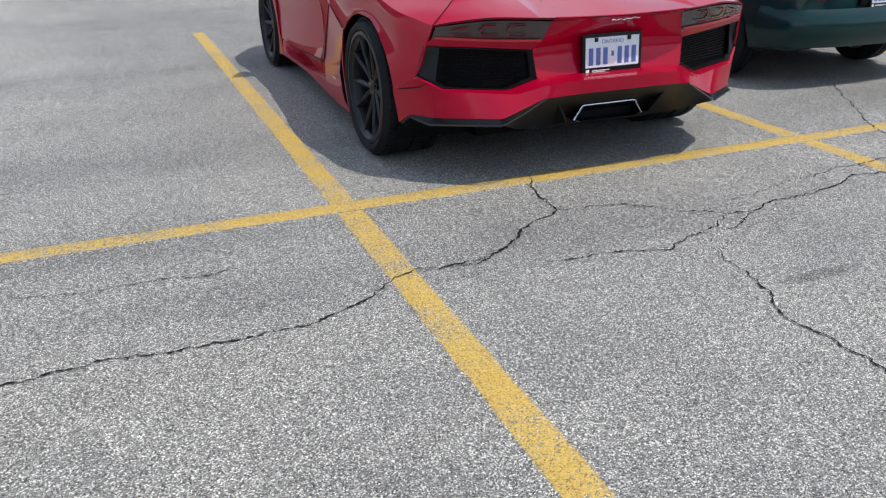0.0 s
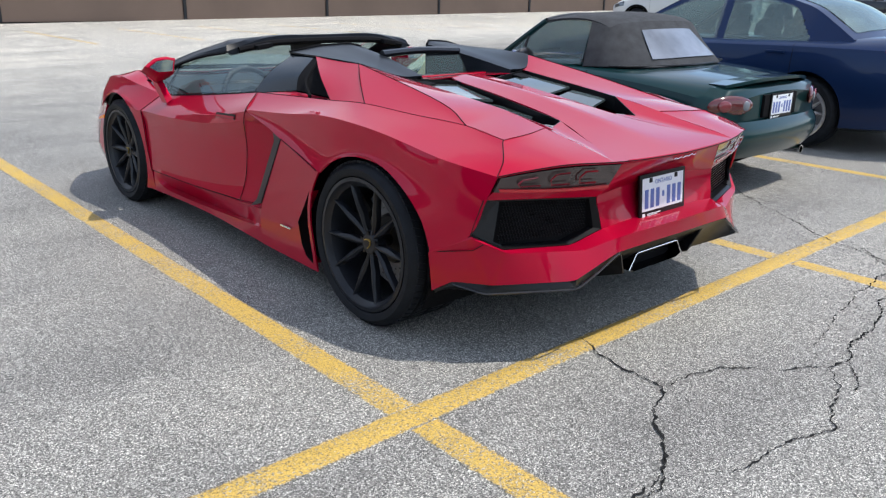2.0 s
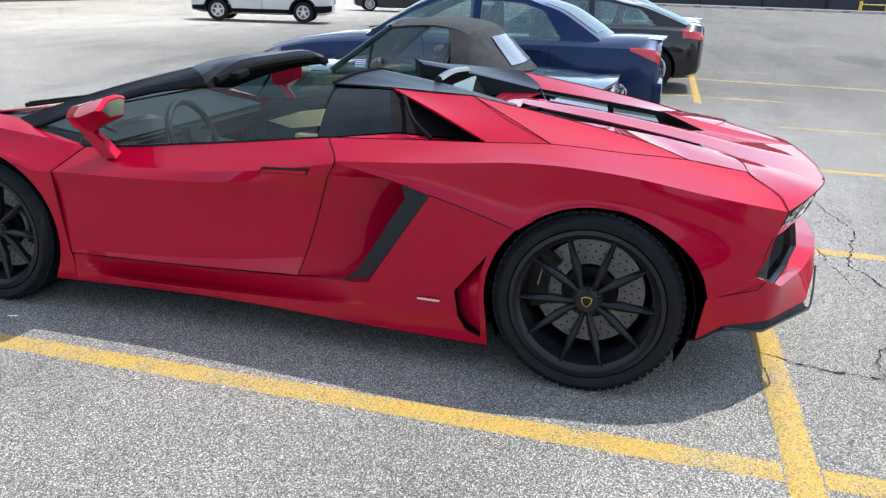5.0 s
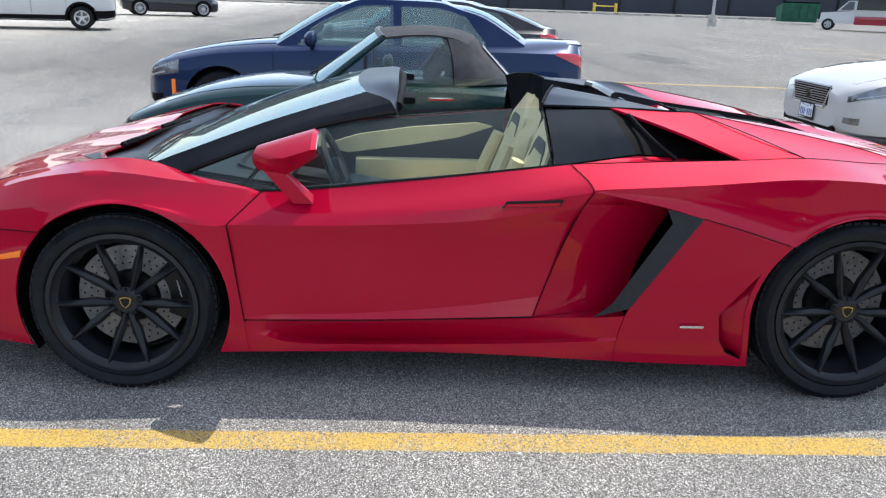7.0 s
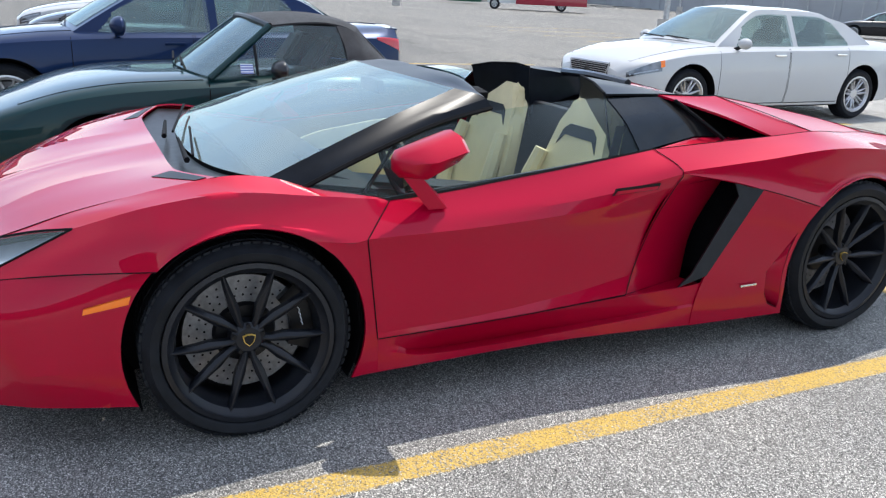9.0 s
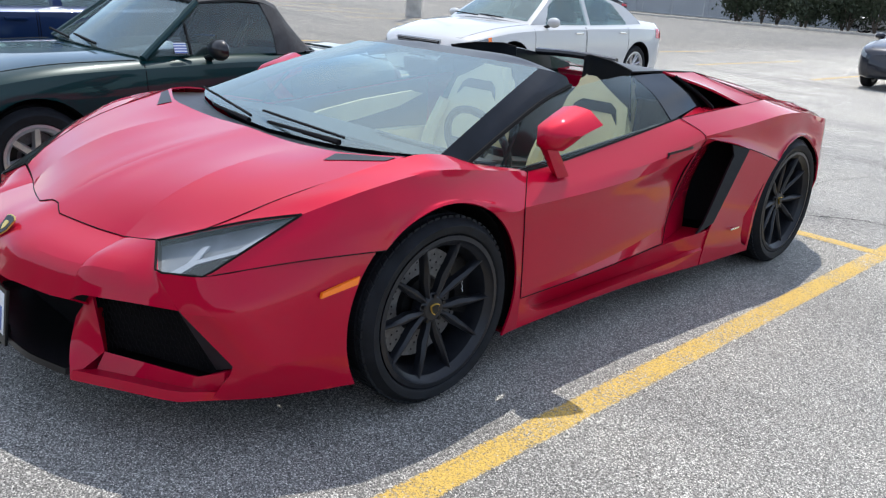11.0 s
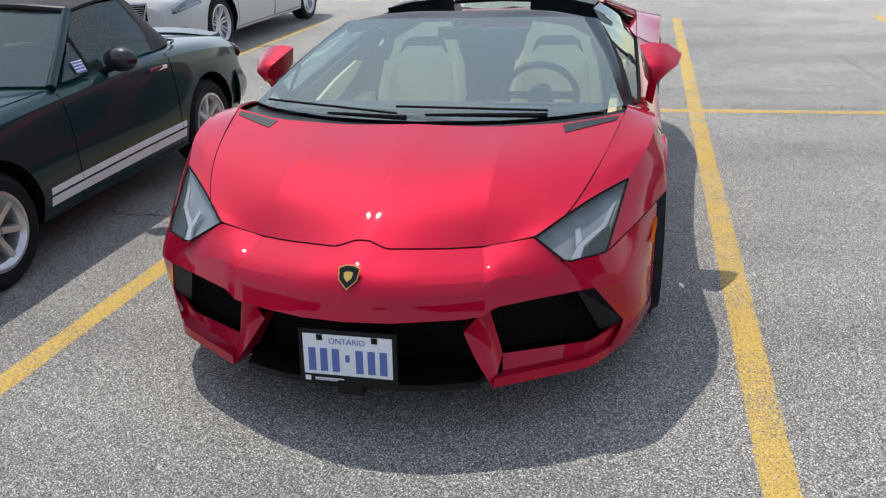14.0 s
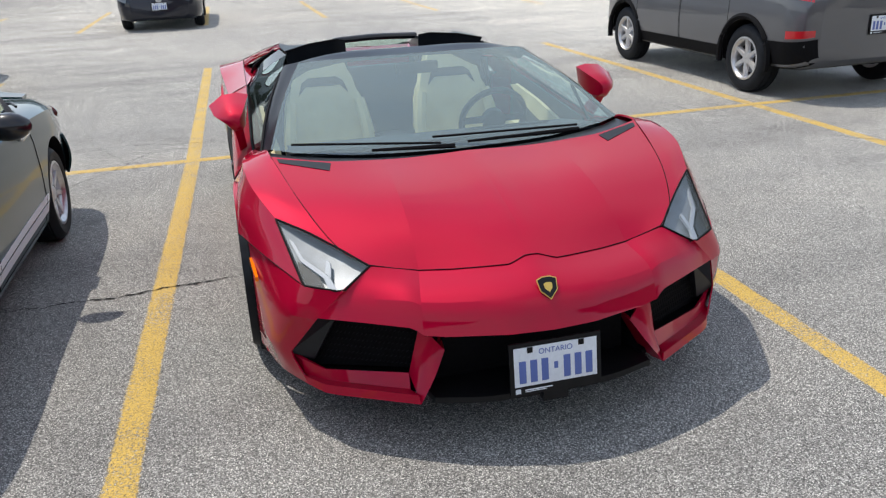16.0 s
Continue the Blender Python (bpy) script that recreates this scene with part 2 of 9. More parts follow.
def line_paint():
    """Yellow road paint, worn through to the stones."""
    m, col, pits = asphalt_mat("yellow_line_paint")
    n, l, b = nodes_of(m)
    tc = n.new("ShaderNodeTexCoord")
    a = n.new("ShaderNodeTexNoise")
    a.inputs["Scale"].default_value, a.inputs["Detail"].default_value, a.inputs["Roughness"].default_value = 85.0, 5, 0.7
    c = n.new("ShaderNodeTexNoise")
    c.inputs["Scale"].default_value, c.inputs["Detail"].default_value = 4.0, 5
    for t in (a, c):
        l.new(tc.outputs["Object"], t.inputs["Vector"])
    ad = n.new("ShaderNodeMath")
    ad.operation = "MULTIPLY_ADD"
    ad.inputs[1].default_value = 0.40
    l.new(c.outputs["Fac"], ad.inputs[0])
    l.new(a.outputs["Fac"], ad.inputs[2])
    r = n.new("ShaderNodeValToRGB")
    r.color_ramp.elements[0].position, r.color_ramp.elements[1].position = 0.55, 0.70
    l.new(ad.outputs["Value"], r.inputs["Fac"])
    tone = n.new("ShaderNodeValToRGB")
    tone.color_ramp.elements[0].position, tone.color_ramp.elements[1].position = 0.3, 0.7
    tone.color_ramp.elements[0].color, tone.color_ramp.elements[1].color = (0.45, 0.280, 0.042, 1), (0.71, 0.465, 0.085, 1)
    l.new(a.outputs["Fac"], tone.inputs["Fac"])
    x = n.new("ShaderNodeMix")
    x.data_type = "RGBA"
    lim = n.new("ShaderNodeMath")
    lim.operation = "MULTIPLY"
    lim.inputs[1].default_value = 0.92
    l.new(r.outputs["Color"], lim.inputs[0])
    # frayed edges: the strip's second texture coordinate runs across it
    sep = n.new("ShaderNodeSeparateXYZ")
    l.new(tc.outputs["UV"], sep.inputs["Vector"])
    pp = n.new("ShaderNodeMath")
    pp.operation = "PINGPONG"
    pp.inputs[1].default_value = 0.5
    l.new(sep.outputs["Y"], pp.inputs[0])
    fray = n.new("ShaderNodeTexNoise")
    fray.inputs["Scale"].default_value, fray.inputs["Detail"].default_value, fray.inputs["Roughness"].default_value = 70.0, 6, 0.7
    l.new(tc.outputs["Object"], fray.inputs["Vector"])
    off = n.new("ShaderNodeMath")
    off.operation = "MULTIPLY_ADD"
    off.inputs[1].default_value = 0.30
    l.new(fray.outputs["Fac"], off.inputs[0])
    l.new(pp.outputs["Value"], off.inputs[2])
    edge = n.new("ShaderNodeMapRange")
    edge.inputs["From Min"].default_value, edge.inputs["From Max"].default_value = 0.205, 0.275
    l.new(off.outputs["Value"], edge.inputs["Value"])
    both_ = n.new("ShaderNodeMath")
    both_.operation = "MULTIPLY"
    l.new(lim.outputs["Value"], both_.inputs[0])
    l.new(edge.outputs["Result"], both_.inputs[1])
    l.new(both_.outputs["Value"], x.inputs["Factor"])
    # the stones' pits show through the coat
    dent = n.new("ShaderNodeMix")
    dent.data_type, dent.blend_type = "RGBA", "MULTIPLY"
    dent.inputs["Factor"].default_value = 0.75
    l.new(tone.outputs["Color"], dent.inputs["A"])
    l.new(pits, dent.inputs["B"])
    l.new(col, x.inputs["A"])
    l.new(dent.outputs["Result"], x.inputs["B"])
    l.new(x.outputs["Result"], b.inputs["Base Color"])
    b.inputs["Roughness"].default_value = 0.75
    return m


YELLOW = line_paint()
CRACK = noisy(mat("crack_dark", (0.018, 0.018, 0.018), 0.95, 0.0, 0.0, 0.03, 0.1), 40, 0.4)
PATCH = asphalt_mat("patched_asphalt", 0.93)[0]
RED = car_paint("red_metallic_paint", (0.405, 0.001, 0.026), 0.28, 0.5)
RED.node_tree.nodes["Principled BSDF"].inputs["Coat IOR"].default_value = 1.34
RED.node_tree.nodes["Principled BSDF"].inputs["Specular Tint"].default_value = (0.55, 0.05, 0.09, 1)
DARK_CHROME = noisy(mat("dark_chrome", (0.10, 0.10, 0.11), 0.16, 1.0), 20, 0.2)
GLOSS_BLACK = car_paint("gloss_black_paint", (0.012, 0.012, 0.014), 0.0, 0.3)
SATIN_BLACK = noisy(mat("satin_black", (0.006, 0.006, 0.007), 0.34, 0.0, 0.0, 0.03, 0.25), 30, 0.2, rough=0.06)
MATT_BLACK = noisy(mat("matt_black_plastic", (0.005, 0.005, 0.006), 0.7, 0.0, 0.0, 0.03, 0.1), 60, 0.25, 0.0004, 400)
TRIM_GREY = noisy(mat("dark_grey_trim", (0.011, 0.013, 0.016), 0.42, 0.0, 0.0, 0.03, 0.3), 40, 0.15)
RUBBER = noisy(mat("tyre_rubber", (0.010, 0.0115, 0.0145), 0.6, 0.0, 0.0, 0.03, 0.16), 18, 0.3, 0.0005, 220, rough=0.08)
RIM_BLACK = noisy(mat("satin_black_alloy", (0.009, 0.0105, 0.0145), 0.36, 0.0, 0.0, 0.03, 0.34), 25, 0.2, rough=0.05)
ALLOY = noisy(mat("silver_alloy", (0.55, 0.55, 0.56), 0.32, 0.8), 30, 0.1)
DISC = noisy(mat("brake_disc_steel", (0.21, 0.21, 0.22), 0.42, 0.6), 60, 0.2)
CHROME = mat("chrome", (0.75, 0.75, 0.76), 0.09, 1.0)
CREAM = noisy(mat("cream_leather", (0.70, 0.60, 0.35), 0.5), 8, 0.08, 0.0006, 350)
DARK_LEATHER = noisy(mat("dark_leather", (0.016, 0.018, 0.023), 0.5, 0.0, 0.0, 0.03, 0.3), 10, 0.2, 0.0005, 350)
GLASS = glass_mat("clear_glass", (0.62, 0.78, 0.78), 0.0, 0.24, 1.8)
LAMP_HOUSE = noisy(mat("pale_lamp_housing", (0.17, 0.19, 0.21), 0.35, 0.1), 20, 0.2)
SIDE_GLASS = glass_mat("tinted_side_glass", (0.80, 0.90, 0.86), 0.0, 0.02, 1.45)
LENS = glass_mat("lamp_lens", (0.95, 0.96, 0.97), 0.0, 0.04, 1.5)
SMOKE_RED = mat("smoked_red_lens", (0.16, 0.012, 0.018), 0.12, 0.0, 0.8)
LAMP_RED = mat("red_lamp_lens", (0.50, 0.012, 0.02), 0.15, 0.0, 0.8)
TAIL_DARK = mat("dark_red_lens", (0.085, 0.007, 0.008), 0.10, 0.0, 0.9)
LAMP_AMBER = mat("amber_lens", (0.95, 0.20, 0.005), 0.2, 0.0, 0.6)
LAMP_WHITE = mat("white_light_guide", (0.31, 0.34, 0.38), 0.35)
GOLD = mat("gold_enamel", (0.70, 0.48, 0.12), 0.3, 0.8)
PLATE_WHITE = noisy(mat("plate_white", (0.74, 0.77, 0.80), 0.4), 60, 0.05)
PLATE_BLUE = mat("plate_blue", (0.10, 0.15, 0.40), 0.4)
FABRIC = noisy(mat("black_soft_top_fabric", (0.030, 0.032, 0.036), 0.9), 14, 0.3, 0.001, 500)
GREEN_PAINT = car_paint("dark_green_paint", (0.003, 0.026, 0.028), 0.1, 0.3)
GREEN_PAINT.node_tree.nodes["Principled BSDF"].inputs["Coat IOR"].default_value = 1.28
BLUE_PAINT = car_paint("blue_metallic_paint", (0.007, 0.021, 0.070), 0.3, 0.3)
BLUE_PAINT.node_tree.nodes["Principled BSDF"].inputs["Coat IOR"].default_value = 1.25
WHITE_PAINT = car_paint("white_paint", (0.49, 0.495, 0.495), 0.0, 0.35)
GREY_PAINT = car_paint("grey_metallic_paint", (0.115, 0.117, 0.125), 0.5, 0.34)
BLACK_PAINT = car_paint("black_paint", (0.012, 0.012, 0.015), 0.1, 0.3)
NAVY_PAINT = car_paint("dark_navy_paint", (0.014, 0.016, 0.024), 0.3, 0.3)
BROWN_WALL = noisy(mat("brown_wall_panels", (0.115, 0.080, 0.062), 0.8), 0.35, 0.16, 0.002, 40)
DARK_WALL = noisy(mat("dark_blue_wall", (0.030, 0.034, 0.048), 0.7), 0.2, 0.25, 0.002, 30)
GREY_WALL = noisy(mat("grey_wall_cladding", (0.30, 0.32, 0.34), 0.7), 0.3, 0.12, 0.002, 30)
CONCRETE = noisy(mat("concrete", (0.42, 0.40, 0.37), 0.85), 3, 0.2, 0.002, 60)
STEEL = noisy(mat("galvanised_steel", (0.42, 0.43, 0.44), 0.45, 0.6), 6, 0.2)
LEAF = noisy(mat("leaves", (0.036, 0.050, 0.026), 0.7), 2, 0.4)
FRAME_BLACK = noisy(mat("satin_frame_black", (0.008, 0.010, 0.014), 0.30, 0.0, 0.0, 0.03, 0.10), 12, 0.2)
SMOKED = noisy(mat("smoked_panel", (0.012, 0.016, 0.020), 0.05, 0.0, 0.0, 0.03, 0.22), 8, 0.2)
BARK = noisy(mat("bark", (0.09, 0.07, 0.055), 0.9), 12, 0.3)
SKIP_GREEN = noisy(mat("green_container_paint", (0.01, 0.10, 0.06), 0.6), 2, 0.3)
BOLLARD_YELLOW = noisy(mat("yellow_enamel", (0.75, 0.50, 0.05), 0.5), 4, 0.2)
BUS_RED = car_paint("bus_red_paint", (0.30, 0.02, 0.04), 0.0, 0.4)

# ---- mesh helpers ----
from mathutils.bvhtree import BVHTree


def thicken(bm, t):
    """Gives a sheet a back face and edges."""
    bmesh.ops.recalc_face_normals(bm, faces=bm.faces)
    bm.normal_update()
    bm.verts.index_update()
    old, faces = bm.verts[:], bm.faces[:]
    rim = [e for e in bm.edges if len(e.link_faces) == 1]
    back = {v: bm.verts.new(v.co - v.normal * t) for v in old}
    for f in faces:
        bm.faces.new([back[v] for v in reversed(f.verts[:])])
    for e in rim:
        a, b = e.verts
        bm.faces.new((a, b, back[b], back[a]))


def part(name, bm, material, parent=None, label="", angle=35, thick=0.0):
    """Links a bmesh as one mesh object under a thing or a part."""
    if thick:
        thicken(bm, thick)
    bmesh.ops.recalc_face_normals(bm, faces=bm.faces)
    me = bpy.data.meshes.new(name)
    bm.to_mesh(me)
    bm.free()
    for p in me.polygons:
        p.use_smooth = True
    me.set_sharp_from_angle(angle=radians(angle))
    me.materials.append(material)
    ob = new(name, me)
    if parent is not None:
        ob.parent = parent
    if label:
        tagged(ob, label)
    return ob


def empty(name, m, label, category, group="", kind=""):
    ob = new(name)
    ob.empty_display_size = 0.2
    ob.matrix_world = m
    return tagged(ob, label, category, group, kind)


def curve(*pts):
    """A smooth line through points: gives the place at u from 0 to 1, by length."""
    p = [Vector(q) for q in pts]
    if len(p) == 2:
        return lambda u: p[0].lerp(p[1], u)
    run = [0.0]
    for a, b in zip(p, p[1:]):
        run.append(run[-1] + (b - a).length)

    def at(u):
        s = min(max(u, 0.0), 1.0) * run[-1]
        k = max(i for i in range(len(p) - 1) if run[i] <= s + 1e-9)
        h = run[k + 1] - run[k]
        t = (s - run[k]) / h

        def slope(i):
            if i == 0:
                return (p[1] - p[0]) / (run[1] - run[0])
            if i == len(p) - 1:
                return (p[-1] - p[-2]) / (run[-1] - run[-2])
            return (p[i + 1] - p[i - 1]) / (run[i + 1] - run[i - 1])
        m0, m1 = slope(k) * h, slope(k + 1) * h
        return (2 * t**3 - 3 * t**2 + 1) * p[k] + (t**3 - 2 * t**2 + t) * m0 + (-2 * t**3 + 3 * t**2) * p[k + 1] + (t**3 - t**2) * m1
    return at


def poly(*pts):
    """A line with corners through points."""
    p = [Vector(q) for q in pts]
    run = [0.0]
    for a, b in zip(p, p[1:]):
        run.append(run[-1] + (b - a).length)

    def at(u):
        s = min(max(u, 0.0), 1.0) * run[-1]
        k = max(i for i in range(len(p) - 1) if run[i] <= s + 1e-9)
        return p[k].lerp(p[k + 1], (s - run[k]) / (run[k + 1] - run[k]))
    return at


def patch(bm, c0, c1, d0, d1, nu=16, nv=8, bulge=0.0, side=1):
    """A panel stretched between four edges; bulge: how far its middle stands out."""
    c00, c10, c01, c11 = c0(0), c0(1), c1(0), c1(1)
    grid = []
    for i in range(nu + 1):
        u = i / nu
        col = []
        for j in range(nv + 1):
            v = j / nv
            s = c0(u) * (1 - v) + c1(u) * v + d0(v) * (1 - u) + d1(v) * u
            s = s - (c00 * (1 - u) * (1 - v) + c10 * u * (1 - v) + c01 * (1 - u) * v + c11 * u * v)
            col.append(s)
        grid.append(col)
    if bulge:
        out = [[None] * (nv + 1) for _ in range(nu + 1)]
        for i in range(nu + 1):
            for j in range(nv + 1):
                a = grid[min(i + 1, nu)][j] - grid[max(i - 1, 0)][j]
                b = grid[i][min(j + 1, nv)] - grid[i][max(j - 1, 0)]
                nrm = a.cross(b)
                if nrm.length > 1e-9:
                    nrm.normalize()
                u, v = i / nu, j / nv
                out[i][j] = grid[i][j] + nrm * bulge * 16 * u * (1 - u) * v * (1 - v)
        grid = out
    vs = [[bm.verts.new((side * q.x, q.y, q.z)) for q in col] for col in grid]
    for i in range(nu):
        for j in range(nv):
            q = [vs[i][j], vs[i + 1][j], vs[i + 1][j + 1], vs[i][j + 1]]
            q = q if side > 0 else q[::-1]
            try:
                bm.faces.new(q)
            except ValueError:
                pass
    return vs


def ruled(bm, c0, c1, nu=12, nv=1, bulge=0.0, side=1):
    return patch(bm, c0, c1, curve(c0(0), c1(0)), curve(c0(1), c1(1)), nu, nv, bulge, side)


def box(bm, x0, x1, y0, y1, z0, z1, bevel=0.0, m=None):
    vs = [bm.verts.new(Vector((x, y, z))) for x in (x0, x1) for y in (y0, y1) for z in (z0, z1)]
    fs = [bm.faces.new([vs[i] for i in q]) for q in ((0, 1, 3, 2), (4, 6, 7, 5), (0, 4, 5, 1), (2, 3, 7, 6), (0, 2, 6, 4), (1, 5, 7, 3))]
    if bevel:
        es = list({e for f in fs for e in f.edges})
        r = bmesh.ops.bevel(bm, geom=es, offset=bevel, segments=2, profile=0.7, affect="EDGES")
        vs = list({v for f in r["faces"] for v in f.verts} | {v for v in vs if v.is_valid})
    if m is not None:
        bmesh.ops.transform(bm, matrix=m, verts=vs)
    return vs


def hexa(bm, pts):
    """A block from eight corners: four below, then the four above them."""
    v = [bm.verts.new(p) for p in pts]
    for q in ((0, 3, 2, 1), (4, 5, 6, 7), (0, 1, 5, 4), (1, 2, 6, 5), (2, 3, 7, 6), (3, 0, 4, 7)):
        bm.faces.new([v[i] for i in q])
    return v


def tube(bm, path, r, sides=6, steps=16, caps=True):
    """A round bar along a line; r: a radius, or one that follows u."""
    rad = r if callable(r) else (lambda u: r)
    rings = []
    for i in range(steps + 1):
        u = i / steps
        p = path(u)
        d = path(min(1, u + 0.01)) - path(max(0, u - 0.01))
        d = d.normalized() if d.length > 1e-9 else Vector((0, 1, 0))
        a = d.cross(Vector((0, 0, 1)) if abs(d.z) < 0.9 else Vector((1, 0, 0))).normalized()
        b = d.cross(a)
        rings.append([bm.verts.new(p + (a * math.cos(t) + b * math.sin(t)) * rad(u)) for t in (k * math.tau / sides for k in range(sides))])
    for q, w in zip(rings, rings[1:]):
        for k in range(sides):
            bm.faces.new((q[k], q[(k + 1) % sides], w[(k + 1) % sides], w[k]))
    if caps:
        bm.faces.new(rings[0][::-1])
        bm.faces.new(rings[-1])


def revolve(bm, profile, segs=48, axis="x"):
    """Turns a closed profile of (along the axle, radius) about the x axis."""
    rings = []
    for k in range(segs):
        t = k * math.tau / segs
        rings.append([bm.verts.new((a, r * math.sin(t), r * math.cos(t))) for a, r in profile])
    n = len(profile)
    for k in range(segs):
        p, q = rings[k], rings[(k + 1) % segs]
        for i in range(n):
            j = (i + 1) % n
            bm.faces.new((p[i], p[j], q[j], q[i]))


def prism(bm, pts, depth):
    """A flat outline given thickness along a way."""
    a = [bm.verts.new(p) for p in pts]
    b = [bm.verts.new(Vector(p) + Vector(depth)) for p in pts]
    bm.faces.new(a[::-1])
    bm.faces.new(b)
    n = len(pts)
    for i in range(n):
        bm.faces.new((a[i], a[(i + 1) % n], b[(i + 1) % n], b[i]))
    return a + b


# ---- ground ----
def rise(x, y):
    """The lot lies level round the car and climbs gently away from it on one side."""
    s = 0.9 * x + 0.43 * y - 5
    s = max(0.0, min(s, 60.0))
    return 0.0115 * (s * s / 6 if s < 3 else s - 1.5)


def ground_axis():
    near = list(np.arange(-30, 61, 3.0))
    return [-900, -500, -280, -160, -100, -70, -50, -40] + near + [70, 85, 100, 130, 180, 280, 500, 900]


bm = bmesh.new()
gx, gy = ground_axis(), ground_axis()
gv = [[bm.verts.new((x, y, rise(x, y))) for y in gy] for x in gx]
for i in range(len(gx) - 1):
    for j in range(len(gy) - 1):
        bm.faces.new((gv[i][j], gv[i + 1][j], gv[i + 1][j + 1], gv[i][j + 1]))
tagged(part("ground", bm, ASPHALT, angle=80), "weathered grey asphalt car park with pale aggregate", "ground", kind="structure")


def stripe(a, b, w, name="parking_line", z=0.0015):
    """A painted line with ragged edges, draped on the ground."""
    a, b = Vector((*a, 0)), Vector((*b, 0))
    d = b - a
    n = max(2, int(d.length / 0.1))
    d.normalize()
    s = Vector((-d.y, d.x, 0))
    bm = bmesh.new()
    rnd = random.Random(int(a.x * 977 + b.y * 131 + a.y * 17))
    uv = bm.loops.layers.uv.new("across")
    last = None
    for i in range(n + 1):
        p = a.lerp(b, i / n)
        half = w / 2 + 0.012 + rnd.uniform(-0.003, 0.003)
        row = []
        for k, dz in ((-1, -0.001), (-0.9, z), (0.9, z), (1, -0.001)):
            q = p + s * (k * half)
            row.append(bm.verts.new((*q.xy, rise(*q.xy) + dz)))
        if last:
            for j, (v0, v1) in enumerate(((0.0, 0.05), (0.05, 0.95), (0.95, 1.0))):
                f = bm.faces.new((last[j], last[j + 1], row[j + 1], row[j]))
                for lp, at in zip(f.loops, ((i - 1, v0), (i - 1, v1), (i, v1), (i, v0))):
                    lp[uv].uv = (at[0] * 0.1, at[1])
        last = row
    return tagged(part(name, bm, YELLOW), "worn yellow painted parking bay line on asphalt", "parking line", "parking bay lines", "structure")


BAY = 2.68
for k in range(-4, 6):
    x = -1.335 + BAY * k
    if k == 0:
        stripe((x - 0.05, -7.6), (x - 0.005, -2.1), 0.115)
        stripe((x - 0.005, -2.1), (x + 0.02, 3.45), 0.115)
    elif k == 1:
        stripe((x - 0.11, -7.6), (x - 0.02, -2.1), 0.115)
        stripe((x - 0.02, -2.1), (x + 0.15, 3.5), 0.115)
    else:
        stripe((x + (0.08 if k == -1 else 0.0) - 0.03, -7.6), (x + 0.03, 3.5), 0.115)
stripe((-14.0, -2.11), (16.0, -2.11), 0.11, z=0.0028)
for k in range(-6, 12):
    x = -1.355 + BAY * k
    stripe((x, -20.5), (x, -14.5), 0.11)
    if k > 1:
        stripe((x, 16.0), (x, 22.0), 0.11)


def crack(pts, w=0.012, seed=1):
    """A crack in the asphalt: a jagged dark strip of uneven width."""
    rnd = random.Random(seed)
    path = poly(*[(x, y, 0) for x, y in pts])
    length = sum(math.dist(a, b) for a, b in zip(pts, pts[1:]))
    n = max(6, int(length / 0.014))
    bm = bmesh.new()
    last, off = None, 0.0
    for i in range(n + 1):
        u = i / n
        p = path(u)
        d = (path(min(1, u + 0.02)) - path(max(0, u - 0.02))).normalized()
        s = Vector((-d.y, d.x, 0))
        off = off * 0.84 + rnd.uniform(-0.009, 0.009)
        ww = w * rnd.choice((0.2, 0.3, 0.5, 0.7, 1.0)) * rnd.uniform(0.7, 1.1) * (0.35 + 0.65 * min(1, 6 * u, 6 * (1 - u)))
        q = p + s * off
        row = [bm.verts.new((*(q + s * k * ww / 2).xy, rise(q.x, q.y) + 0.0045)) for k in (-1, 1)]
        if last:
            bm.faces.new((last[0], last[1], row[1], row[0]))
        last = row
    return tagged(part("crack", bm, CRACK), "dark jagged crack in the asphalt", "crack", "asphalt cracks", "structure")


